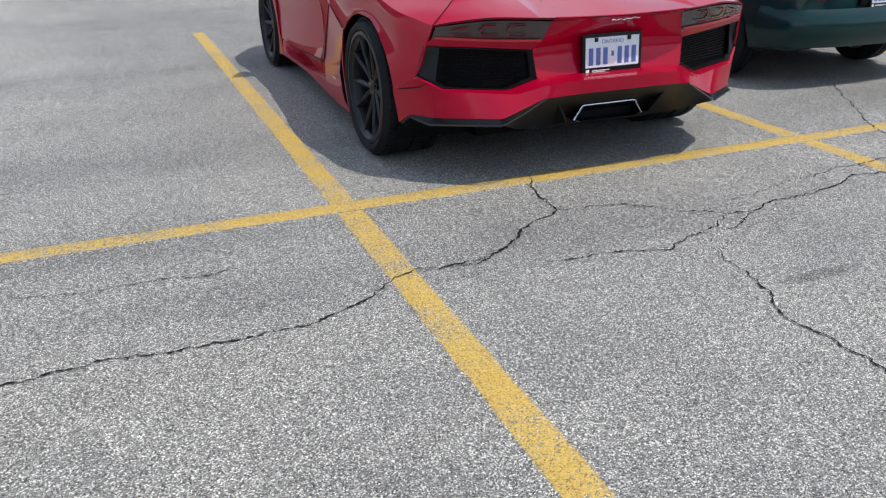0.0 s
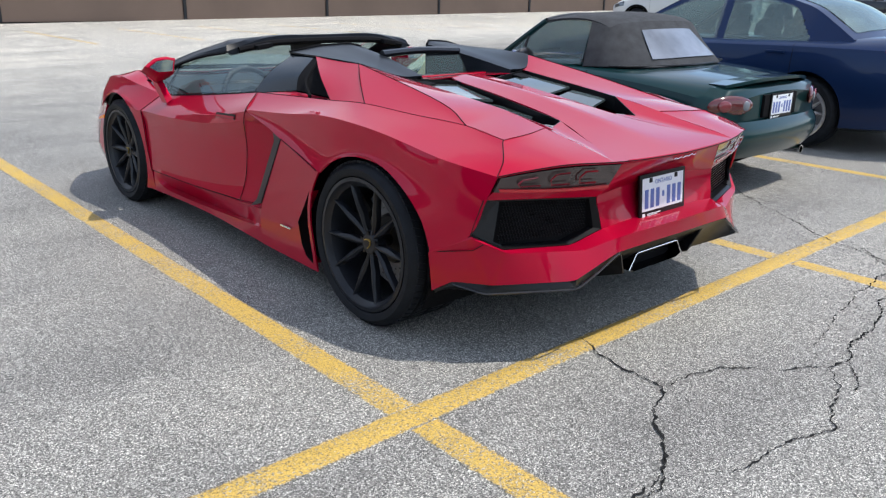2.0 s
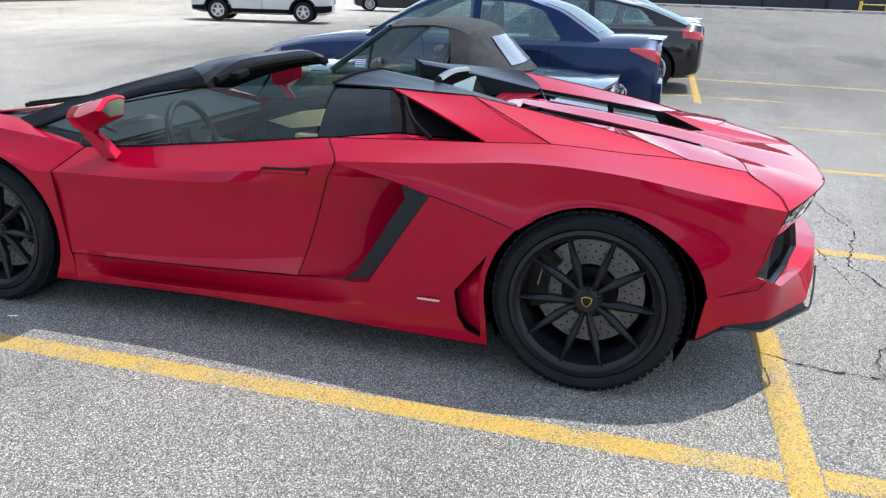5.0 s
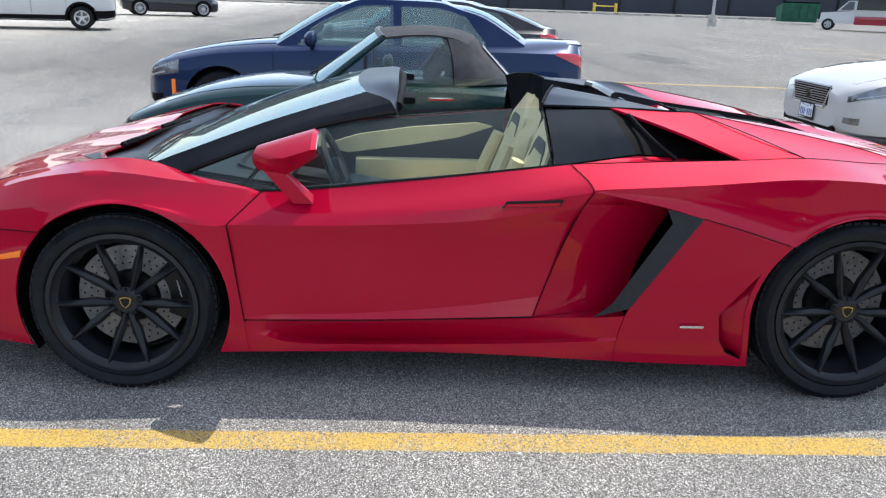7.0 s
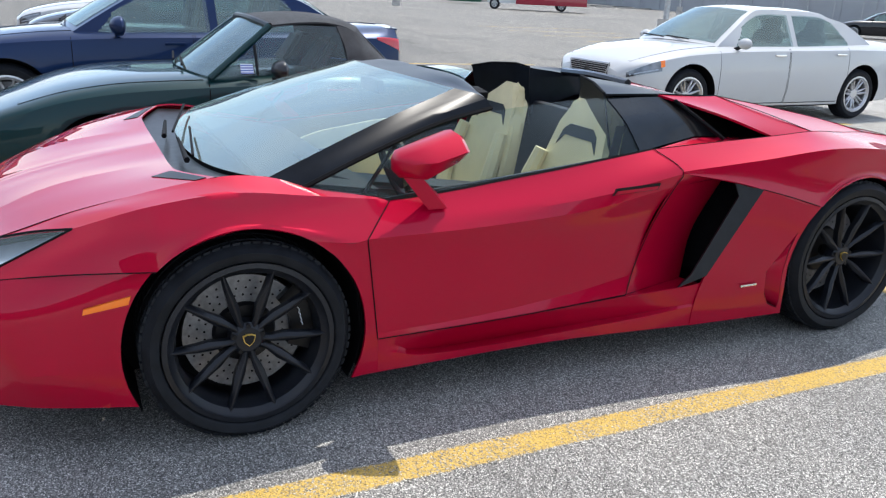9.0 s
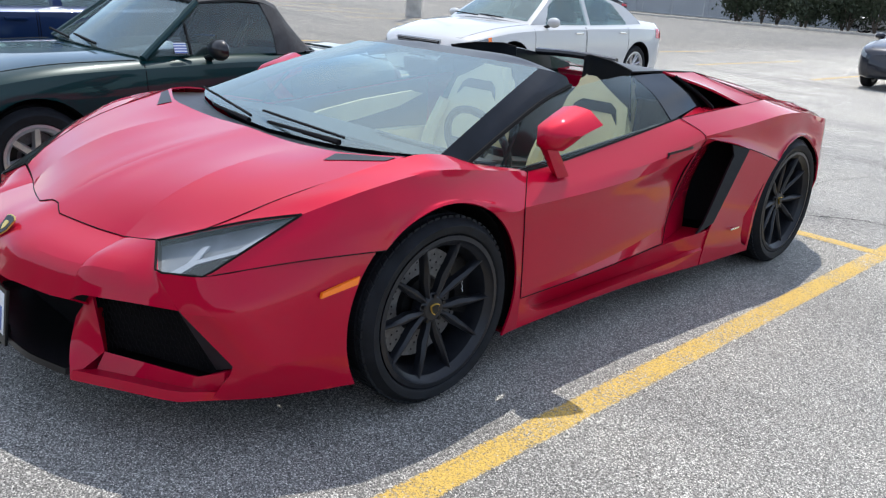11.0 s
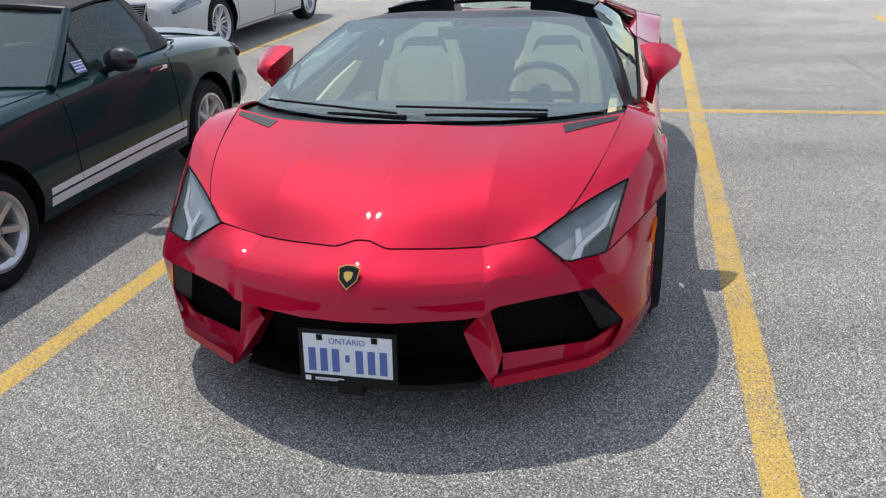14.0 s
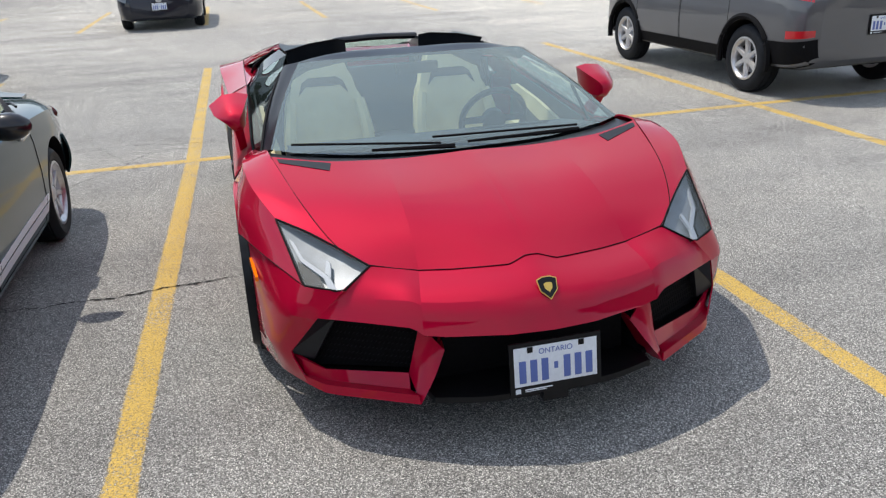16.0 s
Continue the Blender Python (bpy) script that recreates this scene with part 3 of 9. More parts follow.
CRACKS = [
    ([(-2.95, -3.12), (-2.66, -3.11), (-2.43, -3.10), (-2.35, -3.07), (-2.14, -3.10), (-1.93, -3.10), (-1.77, -3.10), (-1.64, -3.05), (-1.50, -2.97), (-1.40, -2.88), (-1.29, -2.86), (-1.20, -2.88), (-1.03, -2.88), (-0.94, -2.85), (-0.83, -2.77)], 0.015),
    ([(-1.15, -2.885), (-1.03, -2.88), (-0.96, -2.86), (-0.83, -2.77), (-0.68, -2.63), (-0.52, -2.54), (-0.46, -2.25), (-0.38, -2.07)], 0.019),
    ([(-0.52, -2.54), (-0.36, -2.56), (-0.20, -2.60), (-0.04, -2.72), (0.15, -2.87), (0.33, -2.87), (0.47, -2.82), (0.69, -2.83), (0.88, -2.80), (1.05, -2.73), (1.25, -2.75), (1.9, -2.9), (2.8, -2.75)], 0.016),
    ([(0.15, -2.87), (0.0, -2.97), (-0.18, -3.01), (-0.30, -3.08), (-0.44, -3.02), (-0.60, -3.01), (-0.74, -3.02), (-0.85, -2.96)], 0.013),
    ([(0.29, -2.88), (0.12, -2.99), (0.02, -3.02), (0.0, -2.97)], 0.011),
    ([(-0.17, -3.10), (-0.17, -3.22), (-0.19, -3.40), (-0.22, -3.51), (-0.31, -3.70), (-0.28, -3.88), (-0.30, -4.05), (-0.5, -4.8)], 0.014),
    ([(-3.3, -2.5), (-2.71, -2.51), (-2.40, -2.56), (-2.24, -2.55), (-2.04, -2.58), (-1.88, -2.56), (-1.74, -2.57)], 0.009),
    ([(2.85, -0.8), (2.54, -1.22), (2.21, -1.66), (1.89, -2.10), (1.84, -2.25), (1.75, -2.47), (1.6, -2.8)], 0.015),
    ([(2.18, 0.63), (1.7, 0.62), (1.37, 0.59), (1.0, 0.56)], 0.022),
    ([(2.5, -4.2), (2.16, -2.9), (1.86, -2.3), (1.62, -2.57), (1.04, -2.6), (0.2, -2.75)], 0.011),
    ([(-3.17, -2.88), (-3.33, -2.05), (-3.43, -1.73), (-3.5, -1.15), (-4.05, -0.42), (-4.9, 0.1)], 0.012),
    ([(-2.7, -5.6), (-2.84, -4.88), (-3.01, -3.3), (-3.17, -2.88)], 0.012),
    ([(-5.26, -14.04), (-4.75, -9.54), (-4.6, -7.85)], 0.02),
    ([(0.3, -5.3), (-0.09, -5.37), (-0.58, -5.29), (-1.2, -5.4)], 0.010),
    ([(13.1, 7.9), (11.1, 6.1), (10.0, 5.4), (9.0, 5.6)], 0.02),
    ([(-1.9, 5.1), (-1.39, 5.16), (-0.72, 5.2), (0.1, 5.47), (1.2, 5.5)], 0.010),
    ([(4.0, 5.6), (6.0, 6.4), (7.6, 6.2), (9.5, 7.4)], 0.014),
]
for k, (pts, w) in enumerate(CRACKS):
    crack(pts, w * 0.85, k)


def stain(x, y, rx, ry, seed, name="asphalt_patch", material=None):
    rnd = random.Random(seed)
    bm = bmesh.new()
    c = bm.verts.new((x, y, rise(x, y) + 0.003))
    ring = []
    for k in range(28):
        t = k * math.tau / 28
        r = 1 + rnd.uniform(-0.25, 0.2)
        px, py = x + rx * r * math.cos(t), y + ry * r * math.sin(t)
        ring.append(bm.verts.new((px, py, rise(px, py) - 0.001)))
    for k in range(28):
        bm.faces.new((c, ring[k], ring[(k + 1) % 28]))
    return tagged(part(name, bm, material or PATCH), "darker stained patch of old asphalt", "stain", kind="structure")


stain(0.06, -3.48, 0.26, 0.045, 3)
stain(1.6, 0.82, 0.10, 0.022, 5)
stain(19.2, -6.6, 2.6, 1.1, 7)

# ---- wheels ----
WINDOW = mat("dark_car_window", (0.040, 0.050, 0.049), 0.03, 0.0, 0.0, 0.03, 0.6)
HEADLAMP = noisy(mat("headlamp_unit", (0.16, 0.17, 0.18), 0.12, 0.5, 0.8), 9, 0.7)
CAR_GLASS = glass_mat("car_side_glass", (0.72, 0.80, 0.78), 0.0, 0.09)
CAR_SCREEN = glass_mat("car_screen_glass", (0.55, 0.62, 0.62), 0.0, 0.18)
MESHES = {}


def shared(key, build, material, angle=35):
    """One mesh for all alike parts."""
    if key not in MESHES:
        bm = bmesh.new()
        build(bm)
        bmesh.ops.recalc_face_normals(bm, faces=bm.faces)
        me = bpy.data.meshes.new(key)
        bm.to_mesh(me)
        bm.free()
        for p in me.polygons:
            p.use_smooth = True
        me.set_sharp_from_angle(angle=radians(angle))
        me.materials.append(material)
        MESHES[key] = me
    return MESHES[key]


def put(name, me, parent, m=None, label=""):
    ob = new(name, me)
    ob.parent = parent
    if m is not None:
        ob.matrix_basis = m
    return tagged(ob, label)


def tyre_profile(r, w, rim):
    h = w / 2
    pro = [(-h + 0.012, rim - 0.004), (-h + 0.004, rim + 0.010), (-h, rim + 0.25 * (r - rim)), (-h - 0.004, rim + 0.6 * (r - rim)), (-h + 0.012, r - 0.018), (-h + 0.03, r - 0.004)]
    for g in (-0.28, 0.0, 0.28):
        c = g * w
        pro += [(c - 0.008, r), (c - 0.005, r - 0.008), (c + 0.005, r - 0.008), (c + 0.008, r)]
    pro += [(h - 0.03, r - 0.004), (h - 0.012, r - 0.018), (h + 0.004, rim + 0.6 * (r - rim)), (h, rim + 0.25 * (r - rim)), (h - 0.004, rim + 0.012), (h - 0.020, rim + 0.007), (h - 0.022, rim - 0.004)]
    return pro


def arm(bm, t0, t1, r0, r1, w0, w1, x0, x1, deep):
    """A tapered spoke from angle t0 at radius r0 to t1 at r1."""
    pts = []
    for x_shift in (-1, 0):
        for t, r, w, x in ((t0, r0, w0, x0), (t1, r1, w1, x1)):
            c = Vector((0, math.sin(t), math.cos(t)))
            s = Vector((0, math.cos(t), -math.sin(t)))
            for k in (-1, 1):
                pts.append(c * r + s * k * w / 2 * (1.0 if x_shift else 0.62) + Vector((x + x_shift * deep, 0, 0)))
    a = pts
    v = hexa(bm, [a[0], a[1], a[3], a[2], a[4], a[5], a[7], a[6]])
    return v


def spoke_bar(bm, rows, deep):
    """A spoke along (angle, radius, width, height) rows, with a ridge along its middle."""
    rings = []
    for t, r, w, x in rows:
        c = Vector((0, math.sin(t), math.cos(t)))
        s = Vector((0, math.cos(t), -math.sin(t)))
        rings.append([bm.verts.new(c * r + s * k * w + Vector((x + d, 0, 0))) for k, d in ((-0.5, -deep), (-0.5, -0.009), (-0.10, 0.0), (0.10, 0.0), (0.5, -0.009), (0.5, -deep))])
    for a, b in zip(rings, rings[1:]):
        for k in range(6):
            bm.faces.new((a[k], a[(k + 1) % 6], b[(k + 1) % 6], b[k]))
    bm.faces.new(rings[0][::-1])
    bm.faces.new(rings[-1])


def wheel(parent, key, x, y, r, w, rim, outward, style, rim_mat, disc=True, cap=True, z=None, near=False, fore=1):
    """A road wheel under a car: rim, tyre, disc, caliper and cap. outward: the side of the car, -1 or 1."""
    face = w / 2 - 0.01

    def rim_build(bm):
        h = w / 2
        revolve(bm, [(-h + 0.02, rim - 0.03), (-h + 0.01, rim), (h - 0.014, rim + 0.004), (h - 0.004, rim + 0.006), (h - 0.002, rim - 0.010), (h - 0.012, rim - 0.015), (h - 0.026, rim - 0.032), (h - 0.034, rim - 0.034), (h - 0.07, rim - 0.044)], 48)
        hub = face - style.get("dish", 0.04)
        revolve(bm, [(hub - 0.05, 0.005), (hub - 0.05, style.get("hub", 0.075)), (hub - 0.012, style.get("hub", 0.075) - 0.004), (hub, style.get("hub", 0.075) - 0.02), (hub, 0.005)], 32)

    def spoke_build(bm):
        hub = face - style.get("dish", 0.04)
        if style.get("pair"):
            g = style["pair"]
            for s in (-1, 1):
                # a bent, ridged arm: wide at the elbow, drawn out to a point at the rim
                spoke_bar(bm, [(s * 0.22, 0.040, 0.019, hub - 0.004), (s * 0.21, rim * 0.27, 0.021, hub + 0.002), (s * 0.27, rim * 0.45, 0.032, face - 0.026), (s * 0.285, rim * 0.62, 0.025, face - 0.016), (s * 0.295, rim * 0.80, 0.019, face - 0.010), (s * g, rim - 0.004, 0.011, face - 0.006)], 0.034)
        else:
            arm(bm, 0, 0, 0.05, rim - 0.015, style["w0"], style["w1"], hub, face - 0.008, 0.03)

    def bolt_build(bm):
        tube(bm, curve((-0.02, 0, 0), (0.006, 0, 0)), 0.008, 6, 1)

    turn = pose(x, y, r if z is None else z, 0, 0, 0 if outward > 0 else 180)
    wh = put("wheel", shared(key + "_rim", rim_build, rim_mat), parent, turn)
    for k in range(style["n"]):
        put("spoke", shared(key + "_spoke", spoke_build, rim_mat), wh, pose(0, 0, 0, style.get("turn", 0) - 360.0 * k / style["n"], 0, 0))
    if near:
        for k in range(5):
            t = k * math.tau / 5
            put("wheel_bolt", shared(key + "_bolt", bolt_build, SATIN_BLACK), wh, pose(face - style.get("dish", 0.04) - 0.004, 0.047 * math.sin(t), 0.047 * math.cos(t)))
    put("tyre", shared(key + "_tyre", lambda bm: revolve(bm, tyre_profile(r, w, rim), 64), RUBBER), wh)
    if near:
        def tread(bm):
            n = 68
            for k in range(n):
                for x0, x1, lead in ((-w / 2 + 0.026, -w * 0.31, 0.4), (-w * 0.25, -w * 0.03, -0.35), (w * 0.03, w * 0.25, 0.35), (w * 0.31, w / 2 - 0.026, -0.4)):
                    q = []
                    for rr in (r - 0.006, r + 0.002):
                        for x, t in ((x0, 0.0), (x1, lead), (x1, lead + 0.72), (x0, 0.72)):
                            a = (k + t) * math.tau / n
                            edge = 0.010 if abs(x) > w * 0.44 else 0.0
                            q.append((x, (rr - edge) * math.sin(a), (rr - edge) * math.cos(a)))
                    hexa(bm, q)
        tagged(put("tread", shared(key + "_tread", tread, RUBBER), wh), kind="stuff")
    if disc:
        def disc_build(bm):
            revolve(bm, [(-0.03, 0.06), (-0.03, rim * 0.74), (-0.005, rim * 0.74), (-0.005, 0.06)], 40)
        d = put("brake_disc", shared(key + "_disc", disc_build, DISC), wh)
        put("disc_hat", shared(key + "_hat", lambda bm: revolve(bm, [(-0.01, 0.02), (0.012, 0.03), (0.012, rim * 0.36), (-0.01, rim * 0.40)], 28), SATIN_BLACK), wh)
        if near:
            def holes(bm):
                for k in range(30):
                    for j, q in enumerate((0.48, 0.57, 0.66)):
                        t = (k + 0.33 * j) * math.tau / 30
                        c = Vector((-0.0045, rim * q * math.sin(t), rim * q * math.cos(t)))
                        bm.faces.new([bm.verts.new(c + Vector((0, 0.0042 * math.cos(a), 0.0042 * math.sin(a)))) for a in np.linspace(0, math.tau, 7)[:6]])
            tagged(put("drilled_holes", shared(key + "_holes", holes, MATT_BLACK), wh), kind="stuff")
            def valve(bm):
                revolve(bm, [(0.0, 0.0005), (0.0, 0.0042), (0.016, 0.0042), (0.019, 0.003), (0.019, 0.0005)], 8)
            put("valve_cap", shared(key + "_valve", valve, CHROME), wh, pose(w / 2 - 0.055, -0.74 * rim, 0.58 * rim, 0, 0, 0), "small silver valve cap")
        def barrel(bm):
            revolve(bm, [(-w / 2 + 0.03, rim - 0.035), (-w / 2 + 0.03, 0.05), (-w / 2 + 0.05, 0.05), (-w / 2 + 0.05, rim - 0.035)], 32)
        put("wheel_back", shared(key + "_back", barrel, MATT_BLACK), wh)

        # the caliper sits ahead of or behind the hub
        q = fore * outward

        def cal(bm):
            a0, a1 = radians(46), radians(112)
            inner = curve(*[(0, q * rim * 0.56 * math.sin(t), rim * 0.56 * math.cos(t)) for t in np.linspace(a0, a1, 5)])
            outer = curve(*[(0, q * rim * 0.85 * math.sin(t), rim * 0.85 * math.cos(t)) for t in np.linspace(a0, a1, 5)])
            vs = ruled(bm, inner, outer, 8, 1)
            r_ = bmesh.ops.extrude_face_region(bm, geom=bm.faces[:])
            bmesh.ops.translate(bm, vec=(0.035, 0, 0), verts=[v for v in r_["geom"] if isinstance(v, bmesh.types.BMVert)])
        put("brake_caliper", shared(key + "_caliper%d" % q, cal, SATIN_BLACK), wh, pose(-0.012, 0, 0))
        if near:
            def mark(bm):
                # thin wavy lettering along the caliper, as a plain bar
                tube(bm, curve(*[(0.0235, 0.003 * math.sin(2.4 * k), -0.034 + 0.068 * k / 10) for k in range(11)]), 0.0016, 4, 30)
            put("caliper_mark", shared(key + "_calmark", mark, PLATE_WHITE), wh, pose(0, q * rim * 0.70 * math.sin(radians(78)), rim * 0.70 * math.cos(radians(78)), -q * -12))
    if cap:
        hub = face - style.get("dish", 0.04)
        def shield(bm):
            s = 0.021
            prism(bm, [(0, -s, s * 0.75), (0, -s * 0.4, s), (0, s * 0.4, s), (0, s, s * 0.75), (0, s * 0.75, -s * 0.3), (0, 0, -s), (0, -s * 0.75, -s * 0.3)], (0.006, 0, 0))
        c = put("centre_cap", shared(key + "_cap", shield, GOLD), wh, pose(hub + 0.001, 0, 0))
        def shield_in(bm):
            s = 0.0175
            prism(bm, [(0, -s, s * 0.75), (0, -s * 0.4, s), (0, s * 0.4, s), (0, s, s * 0.75), (0, s * 0.75, -s * 0.3), (0, 0, -s), (0, -s * 0.75, -s * 0.3)], (0.0035, 0, 0))
        if cap == "shield":
            c2 = put("cap_field", shared(key + "_capfield", shield_in, SATIN_BLACK), wh, pose(hub + 0.0055, 0, 0))
    return wh


# ---- cars round about ----
V3 = lambda x, y, z: Vector((x, y, z))


class Hull:
    """The lower body of a car as smooth keylines along its length (y ahead)."""
    def __init__(self, rows):
        self.rows = sorted(rows)
        self.ys = np.array([r[0] for r in self.rows])

    def par(self, y):
        """Half-width, bottom, shoulder, top and half-width of the top at y."""
        ys = self.ys
        k = int(np.clip(np.searchsorted(ys, y) - 1, 0, len(ys) - 2))
        h = ys[k + 1] - ys[k]
        t = min(max((y - ys[k]) / h, 0), 1)
        out = []
        for c in range(1, 6):
            v = [r[c] for r in self.rows]
            def sl(i):
                if i in (0, len(v) - 1):
                    return 0.0 if False else ((v[1] - v[0]) / (ys[1] - ys[0]) if i == 0 else (v[-1] - v[-2]) / (ys[-1] - ys[-2]))
                a, b = (v[i] - v[i - 1]) / (ys[i] - ys[i - 1]), (v[i + 1] - v[i]) / (ys[i + 1] - ys[i])
                return 0.0 if a * b <= 0 else 2 * a * b / (a + b)
            m0, m1 = sl(k) * h, sl(k + 1) * h
            out.append((2 * t**3 - 3 * t**2 + 1) * v[k] + (t**3 - 2 * t**2 + t) * m0 + (-2 * t**3 + 3 * t**2) * v[k + 1] + (t**3 - t**2) * m1)
        return out

    def ring(self, y):
        w, zb, zs, zt, ws = self.par(y)
        d = zs - zb
        return [Vector(p) for p in ((0, y, zb), (0.80 * w, y, zb), (0.95 * w, y, zb + 0.04), (0.995 * w, y, zb + 0.30 * d), (w, y, zb + 0.55 * d), (0.99 * w, y, zb + 0.8 * d),
                                    (0.965 * w, y, zs - 0.02), (0.93 * w, y, zs + 0.005), (ws, y, zt - 0.012), (0.5 * ws, y, zt + 0.008), (0, y, zt + 0.015))]

    def at(self, y, q, off=0.0):
        r = self.ring(y)
        k = int(min(q, len(r) - 2))
        p = r[k].lerp(r[k + 1], q - k)
        if off:
            t = (r[k + 1] - r[k]).normalized()
            n = Vector((t.z, 0, -t.x))
            a, b = self.ring(y + 0.02), self.ring(y - 0.02)
            dy = a[k].lerp(a[k + 1], q - k) - b[k].lerp(b[k + 1], q - k)
            n = t.cross(dy)
            n = n.normalized() if n.length > 1e-9 else Vector((1, 0, 0))
            if n.x < 0 and abs(n.x) > 0.2 or (abs(n.x) <= 0.2 and n.z < 0):
                n = -n
            p = p + n * off
        return p

    def build(self, bm, n=56):
        y0, y1 = self.ys[0], self.ys[-1]
        rings = []
        for i in range(n + 1):
            y = y0 + (y1 - y0) * (0.5 - 0.5 * math.cos(math.pi * i / n))
            r = self.ring(y)
            full = r + [Vector((-p.x, p.y, p.z)) for p in r[-2:0:-1]]
            rings.append([bm.verts.new(p) for p in full])
        m = len(rings[0])
        for a, b in zip(rings, rings[1:]):
            for k in range(m):
                bm.faces.new((a[k], a[(k + 1) % m], b[(k + 1) % m], b[k]))
        bm.faces.new(rings[0][::-1])
        bm.faces.new(rings[-1])

    def skin(self, bm, y0, y1, q0, q1, off, side, ny=10, nq=4, thick=0.012):
        """A panel that lies on the body between two places along it and two keylines."""
        vs = []
        for i in range(ny + 1):
            y = y0 + (y1 - y0) * i / ny
            qa, qb = (q0(i / ny) if callable(q0) else q0), (q1(i / ny) if callable(q1) else q1)
            col = []
            for j in range(nq + 1):
                p = self.at(y, qa + (qb - qa) * j / nq, off)
                col.append(bm.verts.new((side * p.x, p.y, p.z)))
            vs.append(col)
        for i in range(ny):
            for j in range(nq):
                bm.faces.new((vs[i][j], vs[i + 1][j], vs[i + 1][j + 1], vs[i][j + 1]))


def cut(ob, bm, material, angle=32):
    """Cuts the solid in bm out of an object."""
    bmesh.ops.recalc_face_normals(bm, faces=bm.faces)
    me = bpy.data.meshes.new("cutter")
    bm.to_mesh(me)
    bm.free()
    me.materials.append(material)
    tool = new("cutter", me)
    bpy.context.view_layer.update()
    tool.matrix_world = ob.matrix_world
    md = ob.modifiers.new("cut", "BOOLEAN")
    md.object, md.operation, md.solver, md.material_mode = tool, "DIFFERENCE", "EXACT", "TRANSFER"
    bpy.context.view_layer.update()
    dg = bpy.context.evaluated_depsgraph_get()
    done = bpy.data.meshes.new_from_object(ob.evaluated_get(dg))
    ob.modifiers.clear()
    old = ob.data
    ob.data = done
    bpy.data.objects.remove(tool)
    bpy.data.meshes.remove(old)
    for p in done.polygons:
        p.use_smooth = True
    done.set_sharp_from_angle(angle=radians(angle))


def plate(parent, m, w=0.305, h=0.152, chars=7, frame=True, bars=True):
    """A number plate: white field with plain blue bars, in a dark frame."""
    bm = bmesh.new()
    box(bm, -w / 2 - 0.012, w / 2 + 0.012, 0, 0.010, -h / 2 - 0.022, h / 2 + 0.012, 0.003)
    p = part("number_plate", bm, SATIN_BLACK if frame else PLATE_WHITE, parent, "white number plate with blue bars in a black frame")
    p.matrix_basis = m
    bm = bmesh.new()
    box(bm, -w / 2 + 0.004, w / 2 - 0.004, -0.001, 0.004, -h / 2 + 0.010, h / 2 - 0.004, 0.0006)
    part("plate_field", bm, PLATE_WHITE, p)
    if bars:
        cw = w * 0.86 / chars
        for k in range(chars):
            bm = bmesh.new()
            if k == chars // 2:
                box(bm, -0.007, 0.007, -0.0022, 0.0, -0.018, 0.006)
            else:
                x = (k - (chars - 1) / 2) * cw * 1.06
                box(bm, x - cw * 0.33, x + cw * 0.33, -0.0022, 0.0, -h * 0.36, h * 0.16, 0.0008)
            part("plate_bar", bm, PLATE_BLUE, p)
        # the province's name along the top of the plate
        fc = bpy.data.curves.new("plate_word", "FONT")
        fc.body, fc.size, fc.align_x, fc.align_y, fc.extrude = "ONTARIO", 0.027, "CENTER", "CENTER", 0.0005
        fo = new("plate_word", fc)
        bpy.context.view_layer.update()
        me = bpy.data.meshes.new_from_object(fo.evaluated_get(bpy.context.evaluated_depsgraph_get()))
        bpy.data.objects.remove(fo)
        bpy.data.curves.remove(fc)
        me.materials.clear()
        me.materials.append(PLATE_BLUE)
        put("plate_word", me, p, pose(0, -0.0016, h * 0.33, 90, 0, 0))
        for x0, x1, z0, z1 in ((-w * 0.48, -w * 0.42, -0.018, -0.002), (-w * 0.37, -w * 0.05, -0.010, -0.006), (-w * 0.37, -w * 0.12, -0.015, -0.0125)):
            bm = bmesh.new()
            box(bm, x0, x1, -0.0015, 0.001, -h / 2 + z0 + 0.004, -h / 2 + z1 + 0.004, 0.0004)
            part("frame_badge", bm, PLATE_WHITE, p)
        for sx in (-1, 1):
            bm = bmesh.new()
            box(bm, sx * w * 0.30 - 0.010, sx * w * 0.30 + 0.010, -0.004, 0.0, h * 0.34, h * 0.47, 0.002)
            part("plate_screw", bm, SATIN_BLACK, p)
    return p


STYLE5 = {"n": 5, "w0": 0.075, "w1": 0.06, "dish": 0.03}
STYLE7 = {"n": 7, "w0": 0.05, "w1": 0.045, "dish": 0.02, "hub": 0.06}
STYLE_Y = {"n": 5, "pair": 0.30, "dish": 0.035}


